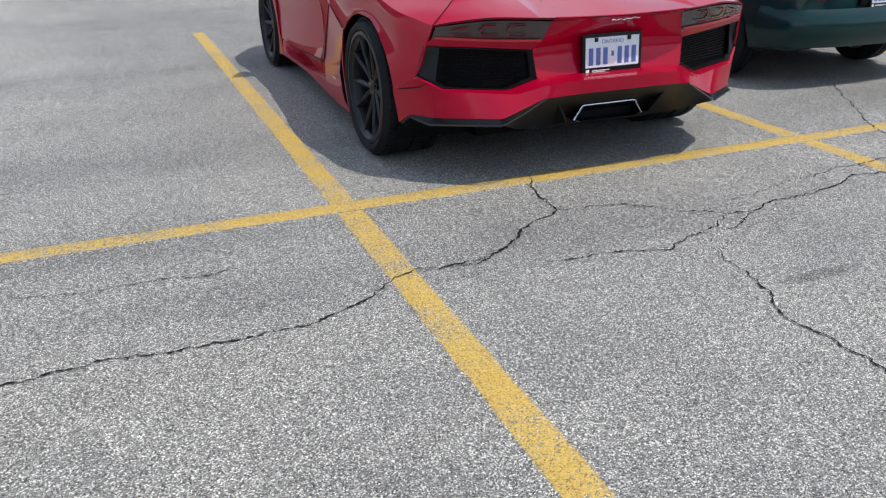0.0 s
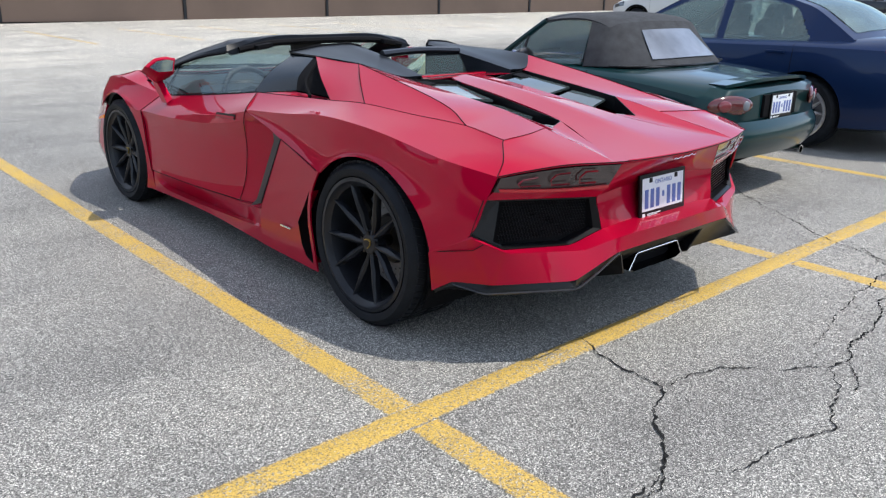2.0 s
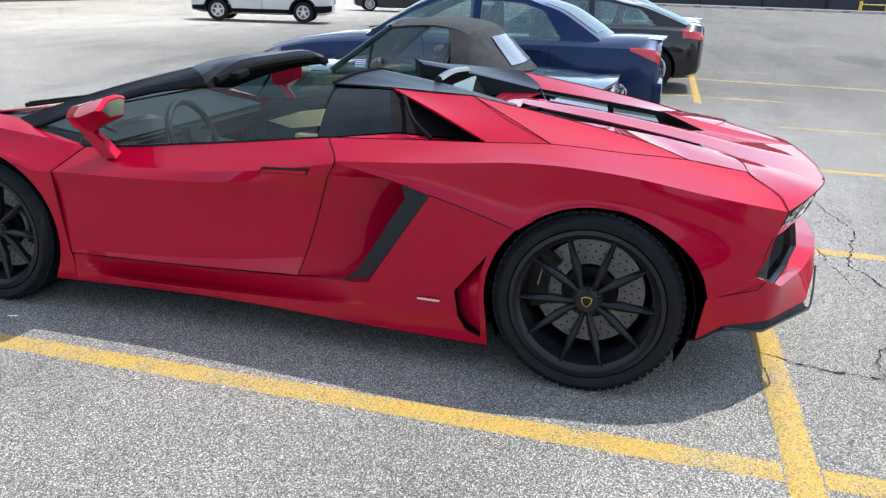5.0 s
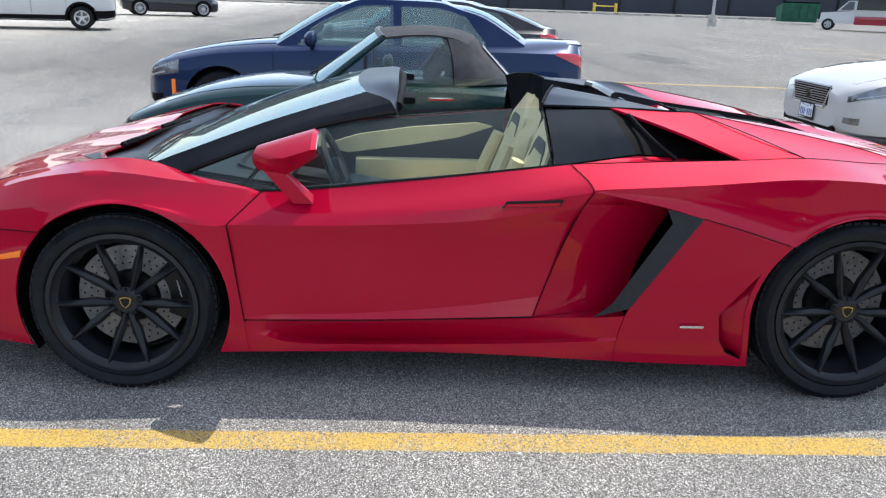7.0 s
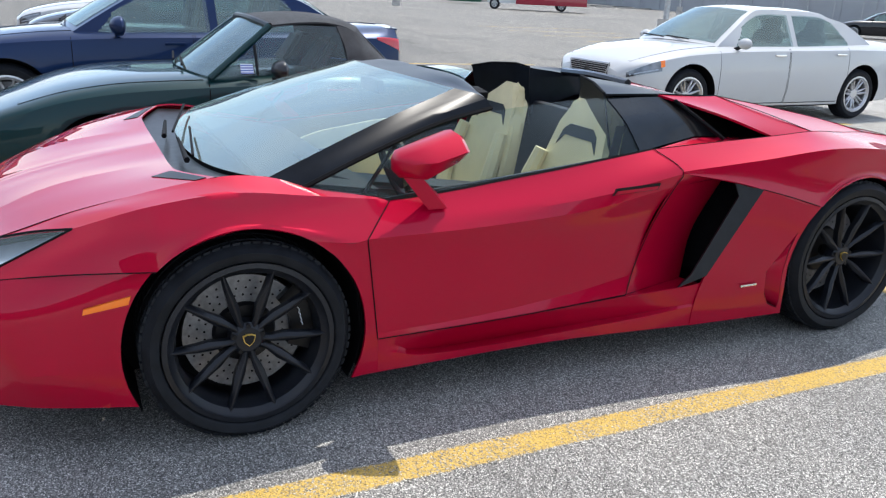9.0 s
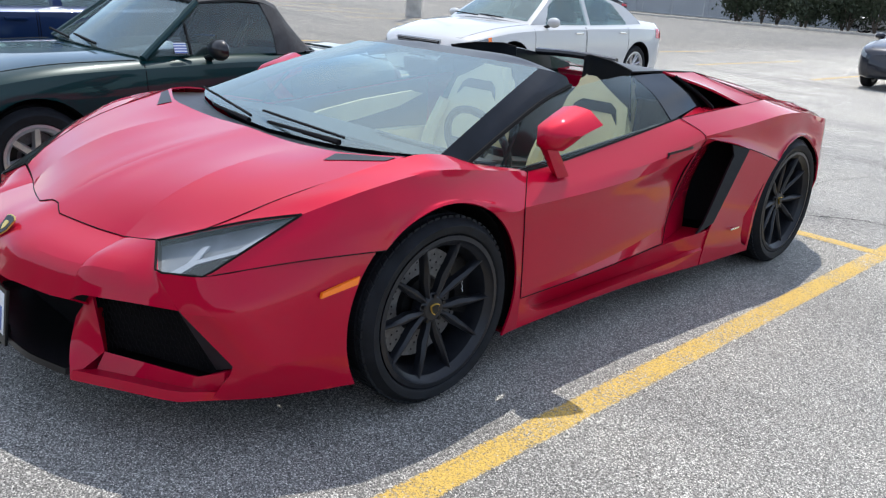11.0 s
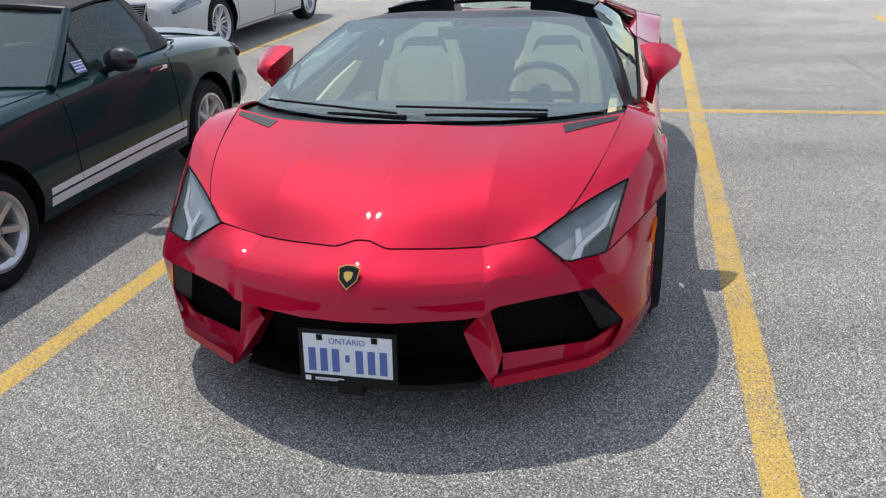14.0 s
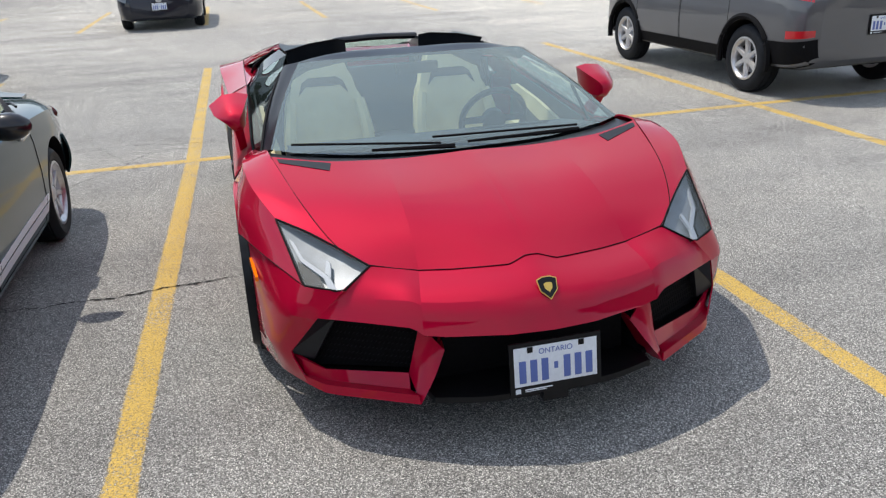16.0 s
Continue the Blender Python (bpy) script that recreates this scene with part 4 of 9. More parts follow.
def hard_top(root, hull, spec, paint):
    """Roof, pillars and windows of a closed car."""
    c = spec["cabin"]
    roof_mat = spec.get("roof_mat", paint)
    def shell(s, top=False):
        belt = curve(*[(s * c["wb"] * (1 if 0.1 < i / 8 < 0.9 else 0.97), y, hull.par(y)[2] - 0.01) for i, y in enumerate(np.linspace(c["ya"], c["yc"], 9))])
        za, zc = hull.par(c["ya"])[3] - 0.02, hull.par(c["yc"])[3] - 0.02
        k = c.get("round", 0.10)
        a0, a1 = V3(c["wb"] * 0.965, c["ya"], za), V3(c["wr"], c["y1"], c["zr"] - c.get("da", 0.035))
        c1, c0 = V3(c["wr"], c["y2"], c["zr"] - c.get("dc", 0.04)), V3(c["wb"] * 0.955, c["yc"], zc)
        mid = V3(c["wr"] + 0.015, (c["y1"] + c["y2"]) / 2, c["zr"] - 0.008)
        pts = [a0, a0.lerp(a1, 0.3) + V3(0.01, 0, 0.01), a0.lerp(a1, 0.6) + V3(0.01, 0, 0.012), a0.lerp(a1, 0.88), a1 + V3(0, -k, 0.6 * c.get("da", 0.035)), mid, c1 + V3(0, k, 0.45 * c.get("dc", 0.04))]
        pts += [c1.lerp(c0, 0.10), c1.lerp(c0, 0.40) + V3(0.01, -0.02, c.get("ck", 0.62) * 0.06), c1.lerp(c0, 0.72) + V3(0.01, -0.01, c.get("ck", 0.62) * 0.04), c0]
        arch = curve(*[(s * p.x, p.y, p.z) for p in pts])
        return belt, arch
    bl, al = shell(-1)
    br, ar = shell(1)
    bm = bmesh.new()
    vtop = lambda u: 0.88 * min(1, (u - c["u0"] + 0.03) / 0.10, (c["u3"] - u + 0.03) / 0.12)
    def glazed(u, v):
        return 0.06 < v < vtop(u) - 0.01 and (c["u0"] + 0.005 < u < c["u1"] - 0.005 or ("u2" in c and c["u2"] + 0.005 < u < c["u3"] - 0.005))
    for lo, hi in ((bl, al), (br, ar)):
        g = [[bm.verts.new(lo(i / 72).lerp(hi(i / 72), j / 14)) for j in range(15)] for i in range(73)]
        for i in range(72):
            for j in range(14):
                if not glazed((i + 0.5) / 72, (j + 0.5) / 14):
                    bm.faces.new((g[i][j], g[i + 1][j], g[i + 1][j + 1], g[i][j + 1]))
    nu = 72
    rows = []
    for i in range(nu + 1):
        a, b = al(i / nu), ar(i / nu)
        rows.append([bm.verts.new(a.lerp(b, t) + Vector((0, 0.10 * 4 * t * (1 - t) * (1 if i < nu * 0.28 else (-1 if i > nu * 0.72 else 0)), c.get("crown", 0.04) * 4 * t * (1 - t)))) for t in np.linspace(0, 1, 17)])
    us, ur, ur1, inset = c.get("us", 0.27), c.get("ur", 0.74), c.get("ur1", 0.97), spec.get("rear_inset", 0.07)
    for i, (q, w) in enumerate(zip(rows, rows[1:])):
        u = (i + 0.5) / nu
        for j in range(16):
            t = (j + 0.5) / 16
            if not (0.035 < u < us - 0.005 and 0.06 < t < 0.94) and not (ur + 0.005 < u < ur1 - 0.005 and inset + 0.01 < t < 0.99 - inset):
                bm.faces.new((q[j], w[j], w[j + 1], q[j + 1]))
    bmesh.ops.remove_doubles(bm, verts=bm.verts, dist=0.0005)
    bmesh.ops.delete(bm, geom=[v for v in bm.verts if not v.link_faces], context="VERTS")
    part("cabin", bm, roof_mat, root, spec.get("roof_label", ""), angle=28, thick=0.012)
    # dark parcel shelf level and seats behind the glass
    bm = bmesh.new()
    ruled(bm, lambda u: bl(0.02 + 0.96 * u) * 1.0 + Vector((0.03, 0, 0.045)), lambda u: br(0.02 + 0.96 * u) + Vector((-0.03, 0, 0.045)), 16, 4)
    part("cabin_lining", bm, DARK_LEATHER, root, thick=0.01)
    zb = hull.par(0.0)[2]
    for y in ((c["y1"] + c["y2"]) / 2 + 0.18, c["y2"] + 0.02):
        for s in (-1, 1):
            bm = bmesh.new()
            out = [(-0.21, zb - 0.1), (-0.22, zb + 0.16), (-0.12, zb + 0.22), (-0.11, zb + 0.33), (-0.07, zb + 0.37), (0.07, zb + 0.37), (0.11, zb + 0.33), (0.12, zb + 0.22), (0.22, zb + 0.16), (0.21, zb - 0.1)]
            prism(bm, [(s * 0.37 + x, y - 0.25 * (z - zb), z) for x, z in out], (0, -0.10, 0))
            part("seat_back", bm, DARK_LEATHER, root, "dark seat back")

    def pane(fu0, fu1, v0, v1, s, nm="side_window", off=0.003, material=CAR_GLASS):
        belt, arch = (bl, al) if s < 0 else (br, ar)
        bm = bmesh.new()
        g = []
        for i in range(13):
            u = fu0 + (fu1 - fu0) * i / 12
            top = v1(u) if callable(v1) else v1
            g.append([bm.verts.new(belt(u).lerp(arch(u), v0 + (top - v0) * j / 5) + Vector((s * off, 0, off * 0.4))) for j in range(6)])
        for a, b in zip(g, g[1:]):
            for j in range(5):
                bm.faces.new((a[j], b[j], b[j + 1], a[j + 1]))
        return part(nm, bm, material, root, thick=0.004)

    # panes
    for s in (-1, 1):
        pane(c["u0"], c["u1"], 0.05, vtop, s)
        if "u2" in c:
            pane(c["u2"], c["u3"], 0.05, vtop, s)

    def glass_cross(u0, u1, t0, nm, material):
        bm = bmesh.new()
        g = []
        for i in range(9):
            u = u0 + (u1 - u0) * i / 8
            a, b = al(u), ar(u)
            sgn = 1 if u < 0.5 else -1
            g.append([bm.verts.new(a.lerp(b, t) + Vector((0, 0.10 * 4 * t * (1 - t) * sgn + 0.004 * sgn, c.get("crown", 0.04) * 4 * t * (1 - t) + 0.004))) for t in np.linspace(t0, 1 - t0, 11)])
        for a, b in zip(g, g[1:]):
            for j in range(10):
                bm.faces.new((a[j], b[j], b[j + 1], a[j + 1]))
        part(nm, bm, material, root, thick=0.004)
    glass_cross(0.02, c.get("us", 0.27), 0.05, "windscreen", CAR_SCREEN)
    glass_cross(c.get("ur", 0.74), c.get("ur1", 0.97), spec.get("rear_inset", 0.07), "rear_window", spec.get("rear_glass", CAR_SCREEN))


def car(spec, m):
    """A parked car: hull, cabin with windows, lamps, bumpers, mirrors, seams, handles and wheels."""
    name = spec["name"]
    root = empty(name, m, spec["label"], spec.get("category", "car"))
    paint = spec["paint"]
    hull = Hull(spec["hull"])
    r, wb, tw = spec["r"], spec["wb"], spec["tyre"]
    yf, yr = spec.get("axles", (wb / 2, -wb / 2))
    front, rear = hull.ys[-1], hull.ys[0]
    bm = bmesh.new()
    hull.build(bm)
    body = part("body", bm, paint, root, angle=32)
    bm = bmesh.new()
    half = spec["half"]
    for y in (yf, yr):
        for s in (-1, 1):
            bmesh.ops.create_cone(bm, cap_ends=True, segments=40, radius1=r + 0.045, radius2=r + 0.045, depth=0.5,
                                  matrix=pose(s * (half - 0.02), y, r + 0.01, 0, 90, 0))
    cut(body, bm, MATT_BLACK)
    for y, tag in ((yf, "f"), (yr, "r")):
        for s in (-1, 1):
            wheel(root, name + "_wheel", s * (half - tw / 2 - 0.03), y, r, tw, spec["rim"], s, spec["style"], spec.get("rim_mat", ALLOY), cap=None)
    c = spec["cabin"]
    if "top" in spec:
        spec["top"](root, hull)
    else:
        hard_top(root, hull, spec, paint)

    # seams of the doors and lids
    def seam(pts, rad=0.0032):
        bm = bmesh.new()
        tube(bm, poly(*pts), rad, 4, max(8, 4 * len(pts)))
        part("panel_gap", bm, MATT_BLACK, root)
    for s in (-1, 1):
        for y0, y1 in spec["doors"]:
            for y in (y0, y1):
                seam([(s * hull.at(y, q).x, y, hull.at(y, q).z) for q in (2.2, 3, 4, 5, 6, 6.9)])
            seam([(s * hull.at(y, 2.2).x, y, hull.at(y, 2.2).z) for y in np.linspace(y0, y1, 6)])
            hy = y0 + 0.16 * (y1 - y0)
            p = hull.at(hy, 5.6, 0.004)
            bm = bmesh.new()
            box(bm, -0.014, 0.014, -0.09, 0.09, -0.012, 0.012, 0.008)
            part("door_handle", bm, spec.get("handle_mat", paint), root).matrix_basis = pose(s * (p.x + 0.012), hy, p.z)
    hood_y = spec.get("hood_y")
    if hood_y:
        for s in (-1, 1):
            seam([(s * hull.at(y, 7.9).x, y, hull.at(y, 7.9, 0.0).z) for y in np.linspace(c["ya"] + 0.02, hood_y, 10)])
        seam([(x * hull.at(hood_y, 7.9).x, hood_y, hull.at(hood_y, 7.9).z + 0.018 * (1 - x * x)) for x in np.linspace(-1, 1, 9)])
    # lower trim
    bm = bmesh.new()
    if spec.get("cladding"):
        for s in (-1, 1):
            for y0, y1, q in ((rear + 0.01, yr - r - 0.05, 3.3), (yr + r + 0.05, yf - r - 0.05, 2.7), (yf + r + 0.05, front - 0.03, 3.2)):
                bm = bmesh.new()
                hull.skin(bm, y0, y1, 1.6, q, 0.006, s, 12, 3)
                part("lower_cladding", bm, MATT_BLACK, root, "matt black plastic lower cladding", thick=0.01)
        for s in (-1, 1):
            for y in (yf, yr):
                bm = bmesh.new()
                tube(bm, curve(*[(s * (half - 0.015), y + (r + 0.075) * math.cos(t), r + 0.01 + (r + 0.075) * math.sin(t)) for t in np.linspace(-0.2, math.pi + 0.2, 15)]), 0.034, 6, 28)
                part("arch_trim", bm, MATT_BLACK, root)
    else:
        for s in (-1, 1):
            bm = bmesh.new()
            hull.skin(bm, yr + r + 0.06, yf - r - 0.06, 1.4, 2.2, 0.004, s, 14, 2)
            part("sill_trim", bm, SATIN_BLACK, root, thick=0.006)
    # lamps
    for s in (-1, 1):
        for nm, y0, y1, q0, q1, material, lab in spec["lamps"]:
            bm = bmesh.new()
            hull.skin(bm, y0, y1, q0, q1, 0.006, s, 8, 4)
            part(nm, bm, material, root, lab, thick=0.012)
    # mirrors
    my, mz, mx = spec["mirror"]
    ms = spec.get("mirror_size", 1.0)
    for s in (-1, 1):
        bm = bmesh.new()
        bmesh.ops.create_uvsphere(bm, u_segments=16, v_segments=10, radius=1.0)
        for v in bm.verts:
            v.co = Vector((v.co.x * 0.105, v.co.y * (0.075 if v.co.y > 0 else 0.035), v.co.z * 0.068)) * ms
        mm = part("wing_mirror", bm, spec.get("mirror_mat", paint), root)
        mm.matrix_basis = pose(s * (mx + 0.10), my, mz)
        bm = bmesh.new()
        tube(bm, curve((-s * 0.14, 0.03, -0.075), (-s * 0.05, 0.01, -0.04)), 0.022, 8, 3)
        part("mirror_stalk", bm, SATIN_BLACK, mm)
    # wipers
    for k in (-0.45, 0.15):
        a = (k * c["wb"], c["ya"] + 0.10, hull.par(c["ya"])[3] + 0.045)
        bm = bmesh.new()
        tube(bm, curve(a, (a[0] + 0.5, a[1] - 0.06, a[2] + 0.015)), 0.009, 5, 4)
        part("wiper", bm, MATT_BLACK, root)
    # plates
    for y, z, sgn in spec["plates"]:
        plate(root, pose(0, y, z, 0, 0, 0 if sgn < 0 else 180), chars=7)
    for fn in spec.get("extra", ()):
        fn(root, hull, paint)
    return root


def grille(x, z0, z1, y, bars, material, tilt=0.0, nm="grille", round_=0.02):
    def make(root, hull, paint):
        bm = bmesh.new()
        box(bm, -x, x, -0.03, 0.012, z0, z1, round_)
        g = part(nm, bm, MATT_BLACK, root)
        g.matrix_basis = pose(0, y, 0, tilt)
        bm = bmesh.new()
        n = bars
        for k in range(n):
            z = z0 + (z1 - z0) * (k + 0.5) / n
            box(bm, -x * 0.95, x * 0.95, 0.006, 0.022, z - (z1 - z0) / n * 0.16, z + (z1 - z0) / n * 0.16)
        if n:
            part("grille_bars", bm, material, g)
    return make


def grille_ring(x, z0, z1, y):
    def make(root, hull, paint):
        bm = bmesh.new()
        tube(bm, poly((-x * 0.8, y, z0), (x * 0.8, y, z0), (x, y - 0.01, z1), (-x, y - 0.01, z1), (-x * 0.8, y, z0)), 0.011, 6, 40)
        part("grille_surround", bm, ALLOY, root, "chrome grille surround")
        bm = bmesh.new()
        bmesh.ops.create_cone(bm, cap_ends=True, segments=24, radius1=0.055, radius2=0.05, depth=0.02, matrix=pose(0, y + 0.012, (z0 + z1) / 2, 90, 0, 0))
        part("grille_badge", bm, CHROME, root)
    return make


def blob(nm, x, y, z, sx, sy, sz, material, both=True, rot=0, label=""):
    def make(root, hull, paint):
        for s in ((-1, 1) if both else (1,)):
            bm = bmesh.new()
            box(bm, -sx, sx, -sy, sy, -sz, sz, min(sx, sy, sz) * 0.6)
            part(nm, bm, material, root, label).matrix_basis = pose(s * x, y, z, 0, 0, s * rot)
    return make


def pipe(x, y, z, rad, both=False):
    def make(root, hull, paint):
        for s in ((-1, 1) if both else (1,)):
            bm = bmesh.new()
            revolve(bm, [(-0.14, rad), (0.0, rad), (0.0, rad - 0.006), (-0.14, rad - 0.006)], 20)
            part("exhaust_pipe", bm, CHROME, root).matrix_basis = pose(s * x, y, z, 0, 0, -90)
    return make


def roof_rail(c):
    def make(root, hull, paint):
        for s in (-1, 1):
            bm = bmesh.new()
            tube(bm, curve((s * (c["wr"] - 0.03), c["y1"] - 0.1, c["zr"]), (s * (c["wr"] - 0.03), 0, c["zr"] + 0.05), (s * (c["wr"] - 0.03), c["y2"] + 0.05, c["zr"] - 0.01)), 0.014, 6, 10)
            part("roof_rail", bm, ALLOY, root)
    return make


PLASTIC_PANE = noisy(mat("milky_plastic_window", (0.16, 0.18, 0.22), 0.14, 0.0, 0.15), 3, 0.35)
# dark green roadster with its black top up
def roadster_extra(root, hull, paint):
    # a small blue and white striped sticker in the quarter light
    bm = bmesh.new()
    box(bm, -0.002, 0.002, -0.042, 0.042, -0.034, 0.034, 0.001)
    st = part("striped_sticker", bm, PLATE_WHITE, root, "small blue and white striped sticker on the glass")
    st.matrix_basis = pose(-0.742, 0.09, 0.893, 0, 24, 0)
    for k in range(4):
        bm = bmesh.new()
        box(bm, -0.0035, 0.0, -0.042, 0.042, -0.033 + k * 0.0175, -0.0245 + k * 0.0175)
        part("sticker_stripe", bm, PLATE_BLUE, st)
    # twin white stripes along the sill
    for s in (-1, 1):
        for q0, q1 in ((2.45, 2.78), (2.88, 3.12)):
            bm = bmesh.new()
            hull.skin(bm, -0.74, 0.60, q0, q1, 0.003, s, 14, 1)
            part("side_stripe", bm, PLATE_WHITE, root, "white stripe along the sill", thick=0.002)
    # bulging rear bumper and the black recess of the plate
    bm = bmesh.new()
    low = curve((-0.80, -1.54, 0.30), (-0.69, -1.76, 0.295), (-0.35, -1.85, 0.29), (0.35, -1.85, 0.29), (0.69, -1.76, 0.295), (0.80, -1.54, 0.30))
    mid = curve((-0.838, -1.52, 0.43), (-0.745, -1.80, 0.43), (-0.40, -1.915, 0.43), (0.40, -1.915, 0.43), (0.745, -1.80, 0.43), (0.838, -1.52, 0.43))
    top = curve((-0.81, -1.54, 0.56), (-0.705, -1.78, 0.555), (-0.38, -1.865, 0.55), (0.38, -1.865, 0.55), (0.705, -1.78, 0.555), (0.81, -1.54, 0.56))
    for k in range(6):
        va, vb = k / 6, (k + 1) / 6
        row = lambda v: (lambda u: low(u) * (1 - v) ** 2 + (mid(u) * 2 - (low(u) + top(u)) * 0.5) * (2 * v * (1 - v)) + top(u) * v ** 2)
        ruled(bm, row(va), row(vb), 28, 1)
    bmesh.ops.remove_doubles(bm, verts=bm.verts, dist=0.001)
    part("rear_bumper", bm, GREEN_PAINT, root, "dark green bulging rear bumper", 40, 0.012)
    bm = bmesh.new()
    box(bm, -0.24, 0.24, -1.862, -1.81, 0.56, 0.72, 0.01)
    part("plate_recess", bm, MATT_BLACK, root)
    # boot spoiler
    bm = bmesh.new()
    top = curve((-0.60, -1.75, 0.80), (-0.3, -1.82, 0.83), (0.3, -1.82, 0.83), (0.60, -1.75, 0.80))
    low = curve((-0.60, -1.62, 0.80), (-0.3, -1.64, 0.822), (0.3, -1.64, 0.822), (0.60, -1.62, 0.80))
    ruled(bm, low, top, 16, 1)
    part("boot_spoiler", bm, GREEN_PAINT, root, thick=0.022)
    bm = bmesh.new()
    tube(bm, curve((-0.735, -0.86, 0.866), (-0.67, -0.98, 0.868), (0, -1.145, 0.868), (0.67, -0.98, 0.868), (0.735, -0.86, 0.866)), 0.008, 6, 30)
    part("tonneau_rail", bm, SATIN_BLACK, root)


def soft_top(root, hull):
    """Windscreen, raised fabric roof with a milky rear pane, and the clear door glass."""
    for s in (-1, 1):
        bm = bmesh.new()
        tube(bm, lambda u: (lambda p: Vector((s * p.x, p.y, p.z)))(curve((0.735, 0.33, 0.83), (0.665, 0.10, 1.01), (0.595, -0.10, 1.165))(u)), 0.024, 8, 10)
        part("screen_pillar", bm, GREEN_PAINT, root)
    bm = bmesh.new()
    tube(bm, curve((-0.595, -0.10, 1.165), (-0.3, -0.055, 1.195), (0, -0.04, 1.203), (0.3, -0.055, 1.195), (0.595, -0.10, 1.165)), 0.022, 8, 20)
    part("screen_header", bm, SATIN_BLACK, root)
    bm = bmesh.new()
    patch(bm, curve((-0.71, 0.34, 0.84), (-0.35, 0.43, 0.855), (0, 0.455, 0.86), (0.35, 0.43, 0.855), (0.71, 0.34, 0.84)), curve((-0.585, -0.09, 1.165), (0, -0.03, 1.20), (0.585, -0.09, 1.165)), curve((-0.71, 0.34, 0.84), (-0.585, -0.09, 1.165)), curve((0.71, 0.34, 0.84), (0.585, -0.09, 1.165)), 16, 8)
    part("windscreen", bm, SCREEN, root, thick=0.004)
    edge = lambda s: curve((s * 0.60, -0.10, 1.170), (s * 0.605, -0.30, 1.192), (s * 0.60, -0.48, 1.196), (s * 0.585, -0.63, 1.172), (s * 0.575, -0.72, 1.135))
    bm = bmesh.new()
    el, er = edge(-1), edge(1)
    patch(bm, el, er, curve((-0.60, -0.10, 1.170), (-0.3, -0.06, 1.205), (0, -0.045, 1.215), (0.3, -0.06, 1.205), (0.60, -0.10, 1.170)), curve((-0.575, -0.72, 1.135), (-0.50, -0.755, 1.165), (0, -0.80, 1.185), (0.50, -0.755, 1.165), (0.575, -0.72, 1.135)), 16, 14)
    # back of the hood, and its quarters
    back_low = curve((-0.66, -0.95, 0.865), (-0.45, -1.08, 0.862), (0, -1.12, 0.865), (0.45, -1.08, 0.862), (0.66, -0.95, 0.865))
    patch(bm, back_low, curve((-0.575, -0.72, 1.135), (-0.50, -0.755, 1.165), (0, -0.80, 1.185), (0.50, -0.755, 1.165), (0.575, -0.72, 1.135)), curve((-0.66, -0.95, 0.865), (-0.60, -0.80, 1.03), (-0.575, -0.72, 1.135)), curve((0.66, -0.95, 0.865), (0.60, -0.80, 1.03), (0.575, -0.72, 1.135)), 18, 8)
    for s in (-1, 1):
        patch(bm, curve((0.745, -0.62, 0.85), (0.72, -0.82, 0.86), (0.66, -0.95, 0.865)), curve((0.60, -0.57, 1.178), (0.59, -0.66, 1.16), (0.575, -0.72, 1.135)), curve((0.745, -0.62, 0.85), (0.69, -0.61, 1.02), (0.60, -0.57, 1.178)), curve((0.66, -0.95, 0.865), (0.60, -0.80, 1.03), (0.575, -0.72, 1.135)), 8, 8, 0, s)
    bmesh.ops.remove_doubles(bm, verts=bm.verts, dist=0.001)
    part("soft_top", bm, FABRIC, root, "black fabric soft top", 35, 0.014)
    bm = bmesh.new()
    up = curve((-0.575, -0.72, 1.135), (-0.50, -0.755, 1.165), (0, -0.80, 1.185), (0.50, -0.755, 1.165), (0.575, -0.72, 1.135))
    pane = lambda u, v: back_low(u).lerp(up(u), v) + Vector((0, 0.012 * math.sin(math.pi * v) - 0.010, -0.004 * math.sin(math.pi * v) + 0.008))
    ruled(bm, lambda u: pane(0.18 + 0.64 * u, 0.16), lambda u: pane(0.23 + 0.54 * u, 0.80), 14, 6)
    part("rear_window", bm, PLASTIC_PANE, root, "milky plastic rear window", thick=0.004)
    for s in (-1, 1):
        bm = bmesh.new()
        patch(bm, curve((0.75, 0.26, 0.845), (0.755, -0.3, 0.86), (0.75, -0.61, 0.86)), curve((0.605, -0.12, 1.155), (0.61, -0.35, 1.175), (0.60, -0.565, 1.168)), curve((0.75, 0.26, 0.845), (0.605, -0.12, 1.155)), curve((0.75, -0.61, 0.86), (0.69, -0.60, 1.02), (0.60, -0.565, 1.168)), 12, 6, 0, s)
        part("side_window", bm, SIDE_PANE, root).visible_shadow = False
        bm = bmesh.new()
        tube(bm, lambda u: (lambda p: Vector((s * p.x, p.y, p.z)))(curve((0.752, 0.02, 0.855), (0.665, 0.02, 1.04))(u)), 0.010, 6, 4)
        part("quarter_post", bm, SATIN_BLACK, root)
        bm = bmesh.new()
        hexa(bm, [(s * 0.20, -0.50, 0.86), (s * 0.56, -0.50, 0.86), (s * 0.56, -0.38, 0.86), (s * 0.20, -0.38, 0.86), (s * 0.26, -0.62, 1.08), (s * 0.50, -0.62, 1.08), (s * 0.50, -0.54, 1.09), (s * 0.26, -0.54, 1.09)])
        bmesh.ops.bevel(bm, geom=bm.edges[:], offset=0.03, segments=2, affect="EDGES")
        part("seat_back", bm, DARK_LEATHER, root, "dark seat back")
